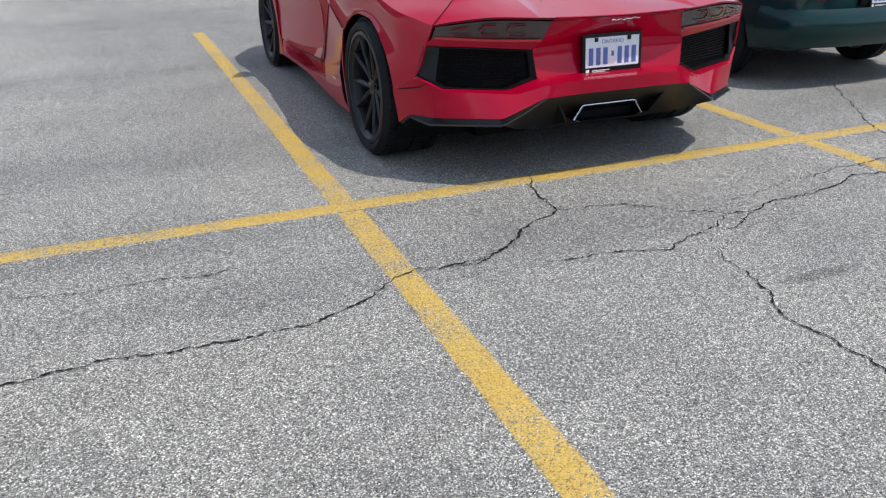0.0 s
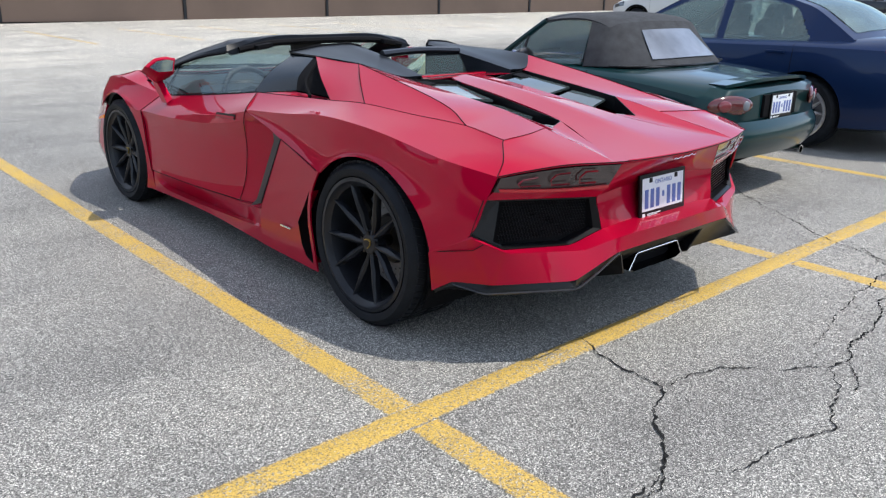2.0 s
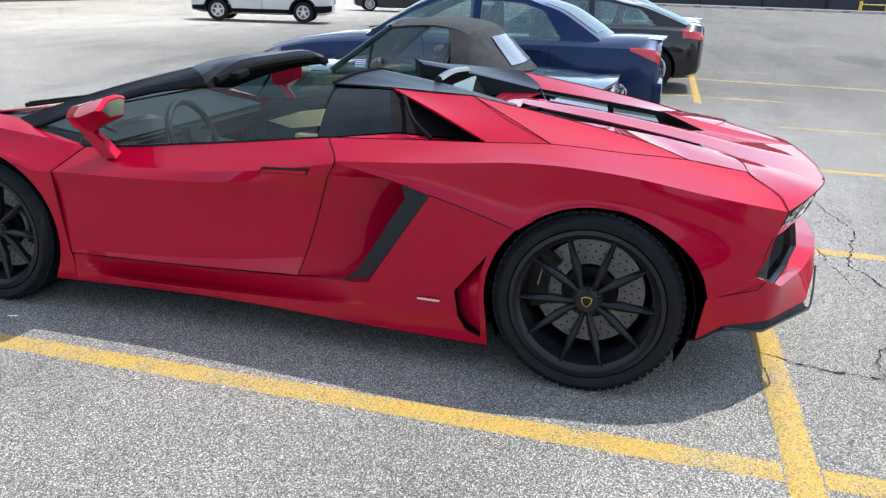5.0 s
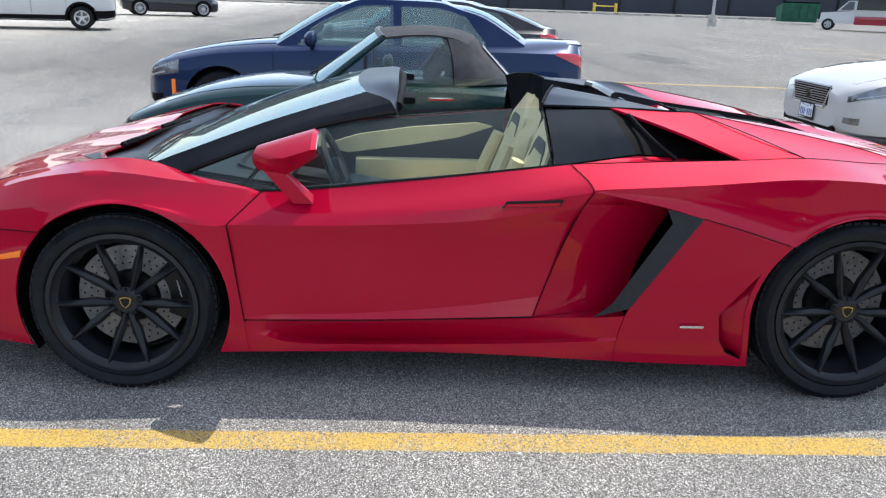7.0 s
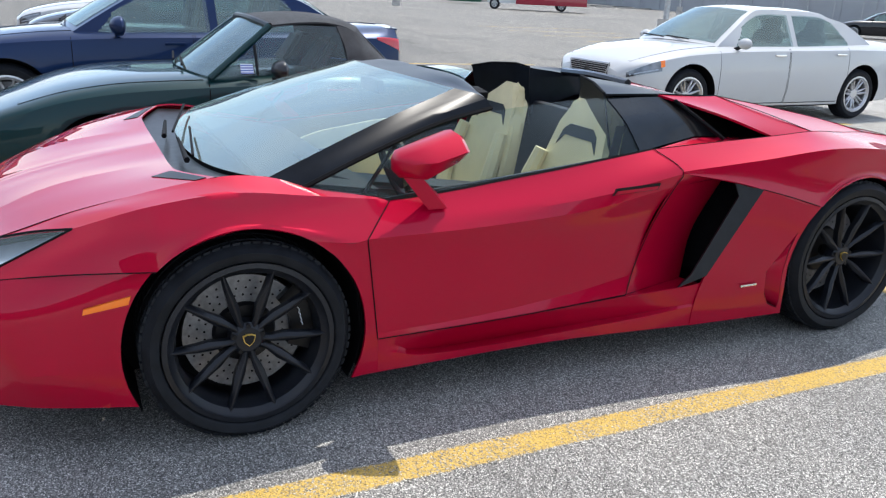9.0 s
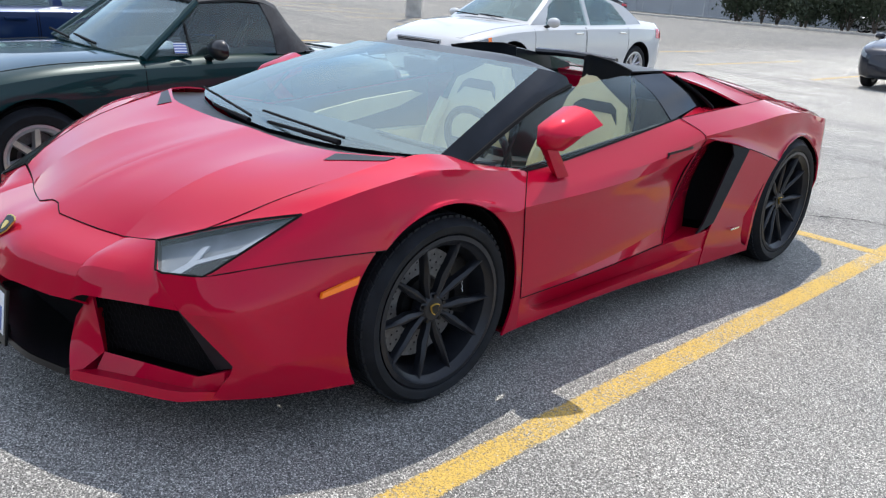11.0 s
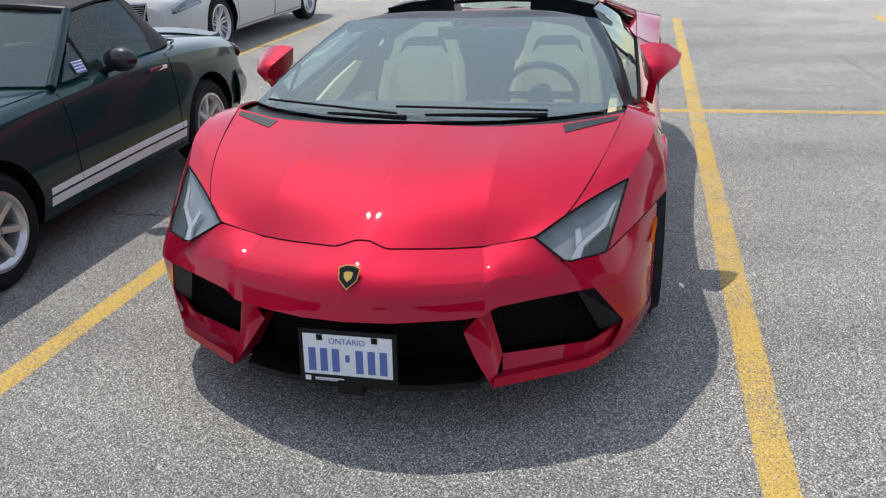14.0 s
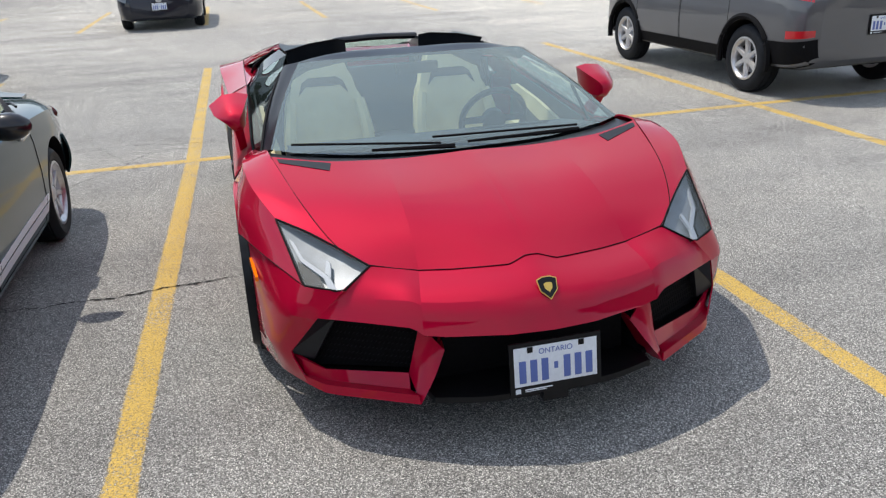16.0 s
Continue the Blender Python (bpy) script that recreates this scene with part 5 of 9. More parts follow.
        # oval tail lamp: red lens with a pale reversing lamp and an amber end
        for nm, x, y, sx, sz, sy, material, lab in (("tail_lamp", 0.600, -1.800, 0.185, 0.070, 0.034, TAIL_DARK, "oval dark red tail lamp"), ("reversing_lamp", 0.510, -1.868, 0.030, 0.034, 0.012, LAMP_HOUSE, ""), ("indicator", 0.675, -1.803, 0.055, 0.040, 0.014, SMOKE_RED, "")):
            bm = bmesh.new()
            bmesh.ops.create_uvsphere(bm, u_segments=20, v_segments=12, radius=1.0)
            for v in bm.verts:
                v.co = Vector((v.co.x * sx, v.co.y * sy, v.co.z * sz))
            part(nm, bm, material, root, lab).matrix_basis = pose(s * x, y, 0.665, 0, 0, s * 24)


SCREEN = glass_mat("screen_glass", (0.45, 0.50, 0.50), 0.0, 0.10)
SIDE_PANE = glass_mat("door_glass", (0.72, 0.78, 0.78), 0.0, 0.04)
ROADSTER = dict(
    name="roadster", label="dark green two-seat roadster with its black soft top raised", paint=GREEN_PAINT, roof_mat=FABRIC, roof_label="black fabric soft top", category="car",
    hull=[(-1.84, 0.55, 0.36, 0.66, 0.72, 0.50), (-1.79, 0.70, 0.31, 0.70, 0.775, 0.60), (-1.64, 0.785, 0.25, 0.735, 0.80, 0.66), (-1.13, 0.835, 0.19, 0.80, 0.845, 0.70), (-0.5, 0.825, 0.17, 0.83, 0.87, 0.72),
          (0.25, 0.815, 0.17, 0.80, 0.84, 0.72), (0.8, 0.825, 0.17, 0.775, 0.82, 0.70), (1.15, 0.83, 0.18, 0.73, 0.775, 0.68), (1.5, 0.79, 0.20, 0.63, 0.67, 0.62), (1.74, 0.67, 0.24, 0.54, 0.575, 0.52), (1.85, 0.46, 0.30, 0.47, 0.50, 0.36)],
    r=0.288, wb=2.265, axles=(0.99, -1.10), top=soft_top, tyre=0.185, rim=0.19, half=0.84, style=STYLE7,
    cabin=dict(wb=0.735, wr=0.50, da=0.022, dc=0.030, ya=0.35, y1=-0.24, y2=-0.84, yc=-1.27, zb=0.84, zr=1.205, u0=0.12, u1=0.56, u3=0.56, us=0.30, ur=0.765, ck=0.5, crown=0.03, round=0.14, ur1=0.94),
    rear_glass=PLASTIC_PANE, rear_inset=0.21, doors=[(-0.69, 0.34)], hood_y=1.46, handle_mat=CHROME, mirror=(-0.12, 0.895, 0.76), mirror_mat=GLOSS_BLACK,
    lamps=[("front_lamp", 1.62, 1.76, 4.4, 5.6, HEADLAMP, "pale front lamp")],
    plates=[(-1.872, 0.64, -1)],
    extra=[pipe(0.50, -1.84, 0.25, 0.034), roadster_extra])

SEDAN_CABIN = dict(wb=0.80, wr=0.56, ya=0.95, y1=0.20, y2=-0.85, yc=-1.62, zb=0.94, zr=1.435, u0=0.12, u1=0.47, u2=0.50, u3=0.84, us=0.28, ur=0.73, ck=0.66)
SEDAN_HULL = [(-2.33, 0.62, 0.36, 0.86, 0.98, 0.55), (-2.27, 0.78, 0.28, 0.92, 1.03, 0.66), (-2.05, 0.875, 0.22, 0.955, 1.05, 0.70), (-1.4, 0.915, 0.19, 0.965, 1.03, 0.72), (-0.6, 0.91, 0.18, 0.95, 1.0, 0.74),
              (0.4, 0.905, 0.18, 0.93, 0.985, 0.74), (1.0, 0.91, 0.18, 0.905, 0.975, 0.73), (1.5, 0.91, 0.19, 0.87, 0.93, 0.70), (1.95, 0.875, 0.20, 0.79, 0.845, 0.66), (2.22, 0.77, 0.22, 0.71, 0.755, 0.58), (2.33, 0.60, 0.28, 0.62, 0.665, 0.46)]
def saloon_tail(root, hull, paint):
    """Boot lip, lamp ends on the boot lid and the stepped rear bumper."""
    bm = bmesh.new()
    ruled(bm, curve((-0.66, -2.10, 1.045), (0, -2.16, 1.062), (0.66, -2.10, 1.045)), curve((-0.64, -2.25, 1.040), (0, -2.30, 1.060), (0.64, -2.25, 1.040)), 16, 1)
    part("boot_lip", bm, paint, root, thick=0.02)
    bm = bmesh.new()
    box(bm, -0.80, 0.80, -2.30, -2.10, 0.36, 0.62, 0.05)
    part("rear_bumper", bm, paint, root)
    bm = bmesh.new()
    box(bm, -0.62, 0.62, -2.31, -2.15, 0.26, 0.38, 0.03)
    part("diffuser", bm, SATIN_BLACK, root)
    for s in (-1, 1):
        bm = bmesh.new()
        prism(bm, [(s * x, -2.258 + 0.02 * (x > 0.6), z) for x, z in ((0.30, 0.855), (0.72, 0.835), (0.73, 0.905), (0.32, 0.885))], (0, 0.02, 0))
        part("lamp_end", bm, LAMP_RED, root, "red lamp end on the boot lid")


SPORT_HULL = [(-2.25, 0.74, 0.34, 0.90, 1.00, 0.62), (-2.19, 0.84, 0.27, 0.95, 1.045, 0.70), (-1.98, 0.888, 0.22, 0.965, 1.05, 0.72)] + SEDAN_HULL[3:]
BLUE_SALOON = dict(
    name="saloon_car", label="metallic blue four-door saloon car parked in a bay", paint=BLUE_PAINT, hull=SPORT_HULL, r=0.335, wb=2.85, tyre=0.225, rim=0.235, half=0.905, style=STYLE_Y,
    cabin=dict(SEDAN_CABIN, u0=0.08), doors=[(-1.12, -0.10), (-0.08, 0.98)], hood_y=2.16, mirror=(0.56, 1.02, 0.85), mirror_size=1.3,
    lamps=[("headlight", 1.95, 2.28, 4.8, 6.1, HEADLAMP, "dark headlight with a pale light strip"), ("light_strip", 1.98, 2.26, 5.62, 5.86, LAMP_WHITE, ""), ("light_strip", 2.10, 2.25, 4.95, 5.15, LAMP_WHITE, ""), ("side_marker", 1.99, 2.03, 3.3, 4.4, LAMP_AMBER, ""), ("bumper_intake", 2.14, 2.29, 2.6, 3.4, MATT_BLACK, ""), ("tail_lamp", -2.235, -1.94, lambda u: 5.0 + 0.9 * u, 6.3, LAMP_RED, "red tail lamp")],
    plates=[(-2.265, 0.72, -1)],
    extra=[grille(0.36, 0.46, 0.64, 2.32, 0, CHROME), pipe(0.55, -2.22, 0.27, 0.045, True), saloon_tail, blob("reflector", 0.62, -2.27, 0.42, 0.07, 0.02, 0.018, LAMP_RED, True, 12),
           blob("roof_aerial", 0, -0.72, 1.50, 0.018, 0.06, 0.022, BLUE_PAINT, False)])


def moved(h, dy=1.0, dz=1.0, dw=1.0):
    return [(y * dy, w * dw, zb, zs * dz, zt * dz, ws * dw) for y, w, zb, zs, zt, ws in h]


BLACK_SALOON = dict(BLUE_SALOON, label="black fastback saloon car parked in a bay", paint=BLACK_PAINT, rim_mat=RIM_BLACK,
                    hull=moved(SEDAN_HULL, 0.94), cabin=dict(SEDAN_CABIN, y2=-0.75, yc=-1.90, ck=0.60, zr=1.415), plates=[(-2.20, 0.60, -1)],
                    lamps=[("headlight", 1.84, 2.14, 4.7, 6.2, HEADLAMP, ""), ("tail_lamp", -2.185, -1.86, 5.2, 6.8, LAMP_RED, "wide red tail lamp")],
                    extra=[blob("bumper_reflector", 0.66, -2.105, 0.36, 0.05, 0.02, 0.03, LAMP_RED, True, 12)])
WHITE_SALOON = dict(
    name="saloon_car", label="large white luxury saloon car with a chrome-barred grille", paint=WHITE_PAINT, hull=moved(SEDAN_HULL, 1.01, 0.985, 1.02), r=0.345, wb=2.97, tyre=0.235, rim=0.235, half=0.925, style=STYLE7,
    cabin=dict(SEDAN_CABIN, ya=1.02, y1=0.33, y2=-0.95, yc=-1.70, zr=1.405), doors=[(-1.18, -0.12), (-0.10, 1.05)], hood_y=2.20, mirror=(0.74, 0.99, 0.85), handle_mat=CHROME,
    lamps=[("headlight", 1.93, 2.30, 4.9, lambda u: 6.2 - 0.5 * u, HEADLAMP, "headlight with an amber corner"), ("indicator", 1.89, 1.945, 5.3, 6.1, LAMP_AMBER, ""), ("light_strip", 1.98, 2.28, 5.05, 5.2, LAMP_WHITE, ""), ("fog_lamp", 2.20, 2.31, 2.8, 3.4, HEADLAMP, ""), ("tail_lamp", -2.30, -2.0, 5.0, 6.6, LAMP_RED, "")],
    plates=[(2.375, 0.40, 1)], extra=[grille(0.40, 0.49, 0.69, 2.35, 8, ALLOY, 0), grille(0.58, 0.24, 0.31, 2.34, 0, CHROME, 0, "lower_grille"), grille_ring(0.42, 0.475, 0.705, 2.362)])
def hatch_badge(root, hull, paint):
    bm = bmesh.new()
    bmesh.ops.create_cone(bm, cap_ends=True, segments=24, radius1=0.065, radius2=0.06, depth=0.03, matrix=pose(0, 2.125, 0.645, 90, 0, 0))
    part("round_badge", bm, ALLOY, root, "round silver badge")


HATCH = dict(
    name="hatchback_car", label="dark blue-black hatchback car facing the camera aisle", paint=NAVY_PAINT, hull=moved(SEDAN_HULL, 0.915, 1.02, 0.985), r=0.315, wb=2.63, tyre=0.205, rim=0.215, half=0.89, style=STYLE5,
    cabin=dict(SEDAN_CABIN, ya=0.95, y1=0.25, y2=-1.35, yc=-1.98, zr=1.45, ck=0.55, u3=0.88, ur=0.80), doors=[(-1.0, -0.08), (-0.06, 0.95)], hood_y=1.98, mirror=(0.70, 0.99, 0.82),
    lamps=[("headlight", 1.80, 2.09, 5.0, 6.3, LAMP_HOUSE, "pale headlight"), ("tail_lamp", -2.1, -1.85, 5.0, 6.7, LAMP_RED, "")], plates=[(2.135, 0.50, 1)],
    extra=[hatch_badge, grille(0.42, 0.60, 0.67, 2.10, 2, CHROME), grille(0.6, 0.28, 0.42, 2.09, 2, SATIN_BLACK, 0, "lower_grille")])
SUV_HULL = [(-2.18, 0.68, 0.40, 0.98, 1.08, 0.60), (-2.12, 0.82, 0.34, 1.02, 1.11, 0.68), (-1.9, 0.905, 0.29, 1.05, 1.12, 0.72), (-1.3, 0.925, 0.27, 1.06, 1.11, 0.74), (-0.5, 0.92, 0.26, 1.04, 1.10, 0.76),
            (0.4, 0.92, 0.26, 1.02, 1.09, 0.76), (1.0, 0.925, 0.26, 1.00, 1.08, 0.74), (1.5, 0.91, 0.27, 0.97, 1.03, 0.70), (1.9, 0.86, 0.30, 0.88, 0.94, 0.64), (2.12, 0.72, 0.34, 0.76, 0.82, 0.52)]
SUV_CABIN = dict(wb=0.82, wr=0.60, ya=1.0, y1=0.30, y2=-1.35, yc=-1.98, zb=1.05, zr=1.62, u0=0.12, u1=0.46, u2=0.49, u3=0.86, us=0.26, ur=0.80, ck=0.55)
GREY_SUV = dict(
    name="suv", label="grey compact suv with black lower cladding", category="suv", paint=GREY_PAINT, hull=SUV_HULL, r=0.345, wb=2.64, tyre=0.225, rim=0.215, half=0.925, style={"n": 6, "w0": 0.07, "w1": 0.055, "dish": 0.02},
    cabin=SUV_CABIN, doors=[(-1.02, -0.06), (-0.04, 0.98)], mirror=(0.75, 1.12, 0.84), cladding=True,
    lamps=[("headlight", 1.72, 2.06, 4.8, 6.2, HEADLAMP, ""), ("tail_lamp", -2.14, -1.80, 5.6, 6.9, LAMP_RED, "red tail lamp"), ("bumper_reflector", -2.16, -1.95, 3.45, 3.85, LAMP_RED, "red reflector strip in the bumper")],
    plates=[(-2.195, 0.72, -1)], extra=[])
WHITE_SUV = dict(GREY_SUV, label="white suv with silver-grey lower cladding", paint=WHITE_PAINT, style=STYLE5,
                 hull=moved(SUV_HULL, 1.10, 1.03, 1.02), wb=2.85, r=0.365, rim=0.235, half=0.945, cabin=dict(SUV_CABIN, ya=1.05, y1=0.35, y2=-1.55, yc=-2.2, zr=1.68),
                 lamps=[("headlight", 1.9, 2.26, 4.8, 6.2, HEADLAMP, ""), ("tail_lamp", -2.36, -2.0, 5.8, 7.0, LAMP_RED, "")], plates=[(-2.41, 0.8, -1)], extra=[roof_rail(SUV_CABIN)])


def at_place(x, y, turn=0):
    return pose(x, y, rise(x, y), 0, 0, turn)


car(ROADSTER, at_place(2.84, 0.62, 0))
car(dict(BLUE_SALOON, axles=(1.53, -1.27)), at_place(5.63, 0.74, 0))
car(dict(BLACK_SALOON, hull=moved(SEDAN_HULL, 0.94)), at_place(10.45, 0.06, 0))
car(dict(BLUE_SALOON, label="white saloon car with dark headlights parked in a bay", paint=WHITE_PAINT), at_place(13.05, 0.10, 0))
car(WHITE_SALOON, at_place(5.2, -6.55, 0))
car(GREY_SUV, at_place(-5.15, -4.05, 180))
car(HATCH, at_place(2.2, -16.0, 0))
car(WHITE_SUV, at_place(22.6, 12.0, 18))
car(dict(BLACK_SALOON, label="dark grey saloon car parked near the far kerb", paint=NAVY_PAINT), at_place(36.6, 11.8, 205))

# ---- the red sports car ----
V = Vector
sports = empty("sports_car", pose(0, 0, 0), "low red open-top sports car with black wheels and black windscreen frame", "sports car")


def arc(x, y, z, r, a0, a1, n=7, x1=None):
    """Points on a wheel arch, from angle a0 to a1 in degrees (0 is ahead, 90 up)."""
    out = []
    for k in range(n):
        t = radians(a0 + (a1 - a0) * k / (n - 1))
        xx = x if x1 is None else x + (x1 - x) * k / (n - 1)
        out.append((xx, y + r * math.cos(t), z + r * math.sin(t)))
    return out


def both(name, build, material, label="", thick=0.006, angle=30, parent=None):
    """The same panel on both flanks of the car."""
    made = []
    for s in (-1, 1):
        bm = bmesh.new()
        build(bm, s)
        made.append(part(name, bm, material, parent or sports, label, angle, thick))
    return made


def line(name, c, rad=0.0019, steps=24, sides=(-1, 1), material=None, parent=None):
    for s in sides:
        bm = bmesh.new()
        tube(bm, lambda u: V((s * c(u).x, c(u).y, c(u).z)), rad, 5, steps)
        part(name, bm, material or MATT_BLACK, parent or sports)


# --- keylines, x outboard from the middle of the car ---
HOOD_FRONT = poly((0, 2.236, 0.617), (0.022, 2.236, 0.617), (0.085, 2.258, 0.600), (0.17, 2.241, 0.597), (0.28, 2.213, 0.592), (0.39, 2.178, 0.590), (0.47, 2.158, 0.601), (0.552, 2.142, 0.618))
HOOD_SIDE = curve((0.552, 2.142, 0.618), (0.64, 2.05, 0.656), (0.735, 1.80, 0.754), (0.814, 1.412, 0.848))
HOOD_REAR = curve((0, 1.510, 0.808), (0.25, 1.507, 0.807), (0.45, 1.510, 0.819), (0.60, 1.502, 0.829), (0.814, 1.412, 0.848))
CREASE_F, CREASE_R = V((0.39, 2.178, 0.588)), V((0.37, 1.508, 0.812))
CREST = curve((0.838, 1.835, 0.722), (0.908, 1.62, 0.792), (0.928, 1.38, 0.822), (0.915, 1.15, 0.796), (0.875, 0.855, 0.752))
FENDER_IN = curve((0.64, 2.05, 0.656), (0.735, 1.80, 0.754), (0.814, 1.412, 0.848), (0.823, 1.253, 0.842), (0.838, 1.12, 0.803), (0.868, 0.87, 0.757))
LAMP_IN, LAMP_B1, LAMP_B2, LAMP_TIP = V((0.555, 2.150, 0.618)), V((0.661, 2.208, 0.562)), V((0.782, 2.123, 0.568)), V((0.838, 1.835, 0.722))
BUMPER_SEAM = curve(LAMP_B2, (0.892, 1.88, 0.600), (0.978, 1.6226, 0.6103))
FA_Y, FA_Z, FA_R = 1.352, 0.335, 0.386
RA_Y, RA_Z, RA_R = -1.350, 0.350, 0.388
BELT = curve((0.875, 0.855, 0.752), (0.866, 0.35, 0.800), (0.845, -0.27, 0.874))
DOOR_CREASE = curve((0.972, 0.965, 0.65), (0.970, 0.5, 0.658), (0.962, 0.05, 0.685), (0.950, -0.31, 0.745))
SHOULDER_IN = curve((0.845, -0.27, 0.874), (0.842, -0.60, 0.890), (0.837, -0.915, 0.903), (0.826, -1.158, 0.914), (0.765, -1.42, 0.892), (0.700, -1.66, 0.873), (0.704, -1.875, 0.846))
SHOULDER = curve((0.955, -0.34, 0.803), (0.975, -0.75, 0.835), (0.995, -1.10, 0.868), (0.985, -1.42, 0.853), (0.93, -1.74, 0.795), (0.843, -1.965, 0.750))
TAIL_LIP = curve((0, -2.185, 0.772), (0.25, -2.172, 0.774), (0.417, -2.148, 0.779), (0.62, -2.088, 0.785), (0.775, -2.012, 0.766), (0.843, -1.965, 0.750))

# --- bonnet: three facets divided by two creases ---
bm = bmesh.new()
def split_at(c, x):
    lo, hi = 0.0, 1.0
    for _ in range(40):
        mid = (lo + hi) / 2
        lo, hi = (mid, hi) if c(mid).x < x else (lo, mid)
    return lo
uf, ur = split_at(HOOD_FRONT, CREASE_F.x), split_at(HOOD_REAR, CREASE_R.x)
def spread(c, u_end):
    """A half curve laid out over both sides of the car, u running from one side to the other."""
    def at(u):
        w = 2 * u - 1
        p = c(abs(w) * u_end)
        return V((p.x if w >= 0 else -p.x, p.y, p.z))
    return at
def flank(c, s):
    return lambda u: (lambda p: V((s * p.x, p.y, p.z)))(c(u))
CREASE = curve(HOOD_FRONT(uf), (0.384, 2.05, 0.683), (0.378, 1.85, 0.758), HOOD_REAR(ur))
# the middle field rises to a faint ridge along the centre line
RIDGE_LINE = curve(HOOD_FRONT(0), (0, 2.05, 0.697), (0, 1.80, 0.764), (0, 1.510, 0.816))
for s in (-1, 1):
    patch(bm, lambda u: HOOD_FRONT(u * uf), lambda u: HOOD_REAR(u * ur) + V((0, 0, 0.010 * (1 - u))), RIDGE_LINE, CREASE, 16, 18, 0, s)
    patch(bm, lambda u: HOOD_FRONT(uf + u * (1 - uf)), lambda u: HOOD_REAR(ur + u * (1 - ur)), CREASE, HOOD_SIDE, 10, 16, 0.004, s)
hood = part("bonnet", bm, RED, sports, "red bonnet with long creases", 30, 0.006)
line("panel_gap", HOOD_FRONT)
line("panel_gap", HOOD_SIDE)
# black vent strips at the bonnet's rear corners
HOOD_TREE = BVHTree.FromPolygons([v.co for v in hood.data.vertices], [p.vertices for p in hood.data.polygons])
def on_hood(x, y, lift=0.0):
    hit = HOOD_TREE.ray_cast(V((x, y, 1.2)), V((0, 0, -1)))[0]
    return V((x, y, (hit.z if hit else 0.82) + lift))
def vent_strip(bm, s):
    a, b, c, d = (0.585, 1.525), (0.600, 1.585), (0.785, 1.474), (0.792, 1.440)
    grid = []
    for i in range(13):
        u = i / 12
        lo = (a[0] + (d[0] - a[0]) * u, a[1] + (d[1] - a[1]) * u)
        hi = (b[0] + (c[0] - b[0]) * u, b[1] + (c[1] - b[1]) * u)
        grid.append([bm.verts.new((s * p.x, p.y, p.z)) for p in (on_hood(lo[0] + (hi[0] - lo[0]) * v, lo[1] + (hi[1] - lo[1]) * v, 0.0025) for v in (0, 0.5, 1))])
    for p, q in zip(grid, grid[1:]):
        for j in range(2):
            bm.faces.new((p[j], q[j], q[j + 1], p[j + 1]))
both("bonnet_vent", vent_strip, TRIM_GREY, "dark vent strip at the bonnet corner", 0.005)

# --- front wings ---
def wing(bm, s):
    arch = arc(0.978, FA_Y, FA_Z, FA_R, 45.5, 122, 9, 0.982)
    uc = next(k / 400 for k in range(401) if CREST(k / 400).y < 1.60)
    rib = curve(arch[0], (0.962, 1.61, 0.70), CREST(uc))
    patch(bm, BUMPER_SEAM, lambda u: CREST(u * uc), curve(LAMP_B2, LAMP_TIP), rib, 16, 10, 0.004, s)
    patch(bm, curve(*arch), lambda u: CREST(uc + u * (1 - uc)), rib, curve(arch[-1], (0.972, 0.965, 0.65), (0.875, 0.855, 0.752)), 24, 10, 0.022, s)
    patch(bm, CREST, FENDER_IN, curve(LAMP_TIP, (0.74, 1.94, 0.695), (0.64, 2.05, 0.656)), curve((0.875, 0.855, 0.752), (0.868, 0.87, 0.757)), 34, 6, 0.0, s)
    rear = curve(*arc(0.982, FA_Y, FA_Z, FA_R, 122, 208, 8, 0.962))
    front = curve((0.972, 0.965, 0.65), (0.966, 0.94, 0.45), (0.958, 0.919, 0.286), (0.948, 0.91, 0.155))
    patch(bm, rear, front, curve(arch[-1], (0.972, 0.965, 0.65)), curve(rear(1), front(1)), 14, 4, 0, s)
    bmesh.ops.remove_doubles(bm, verts=bm.verts, dist=0.002)
both("front_wing", wing, RED, "red front wing over the wheel", 0.008, 75)
line("panel_gap", BUMPER_SEAM)
line("panel_gap", curve((0.877, 0.853, 0.752), (0.974, 0.965, 0.65)))
line("panel_gap", curve((0.974, 0.965, 0.65), (0.968, 0.94, 0.45), (0.960, 0.919, 0.286)))

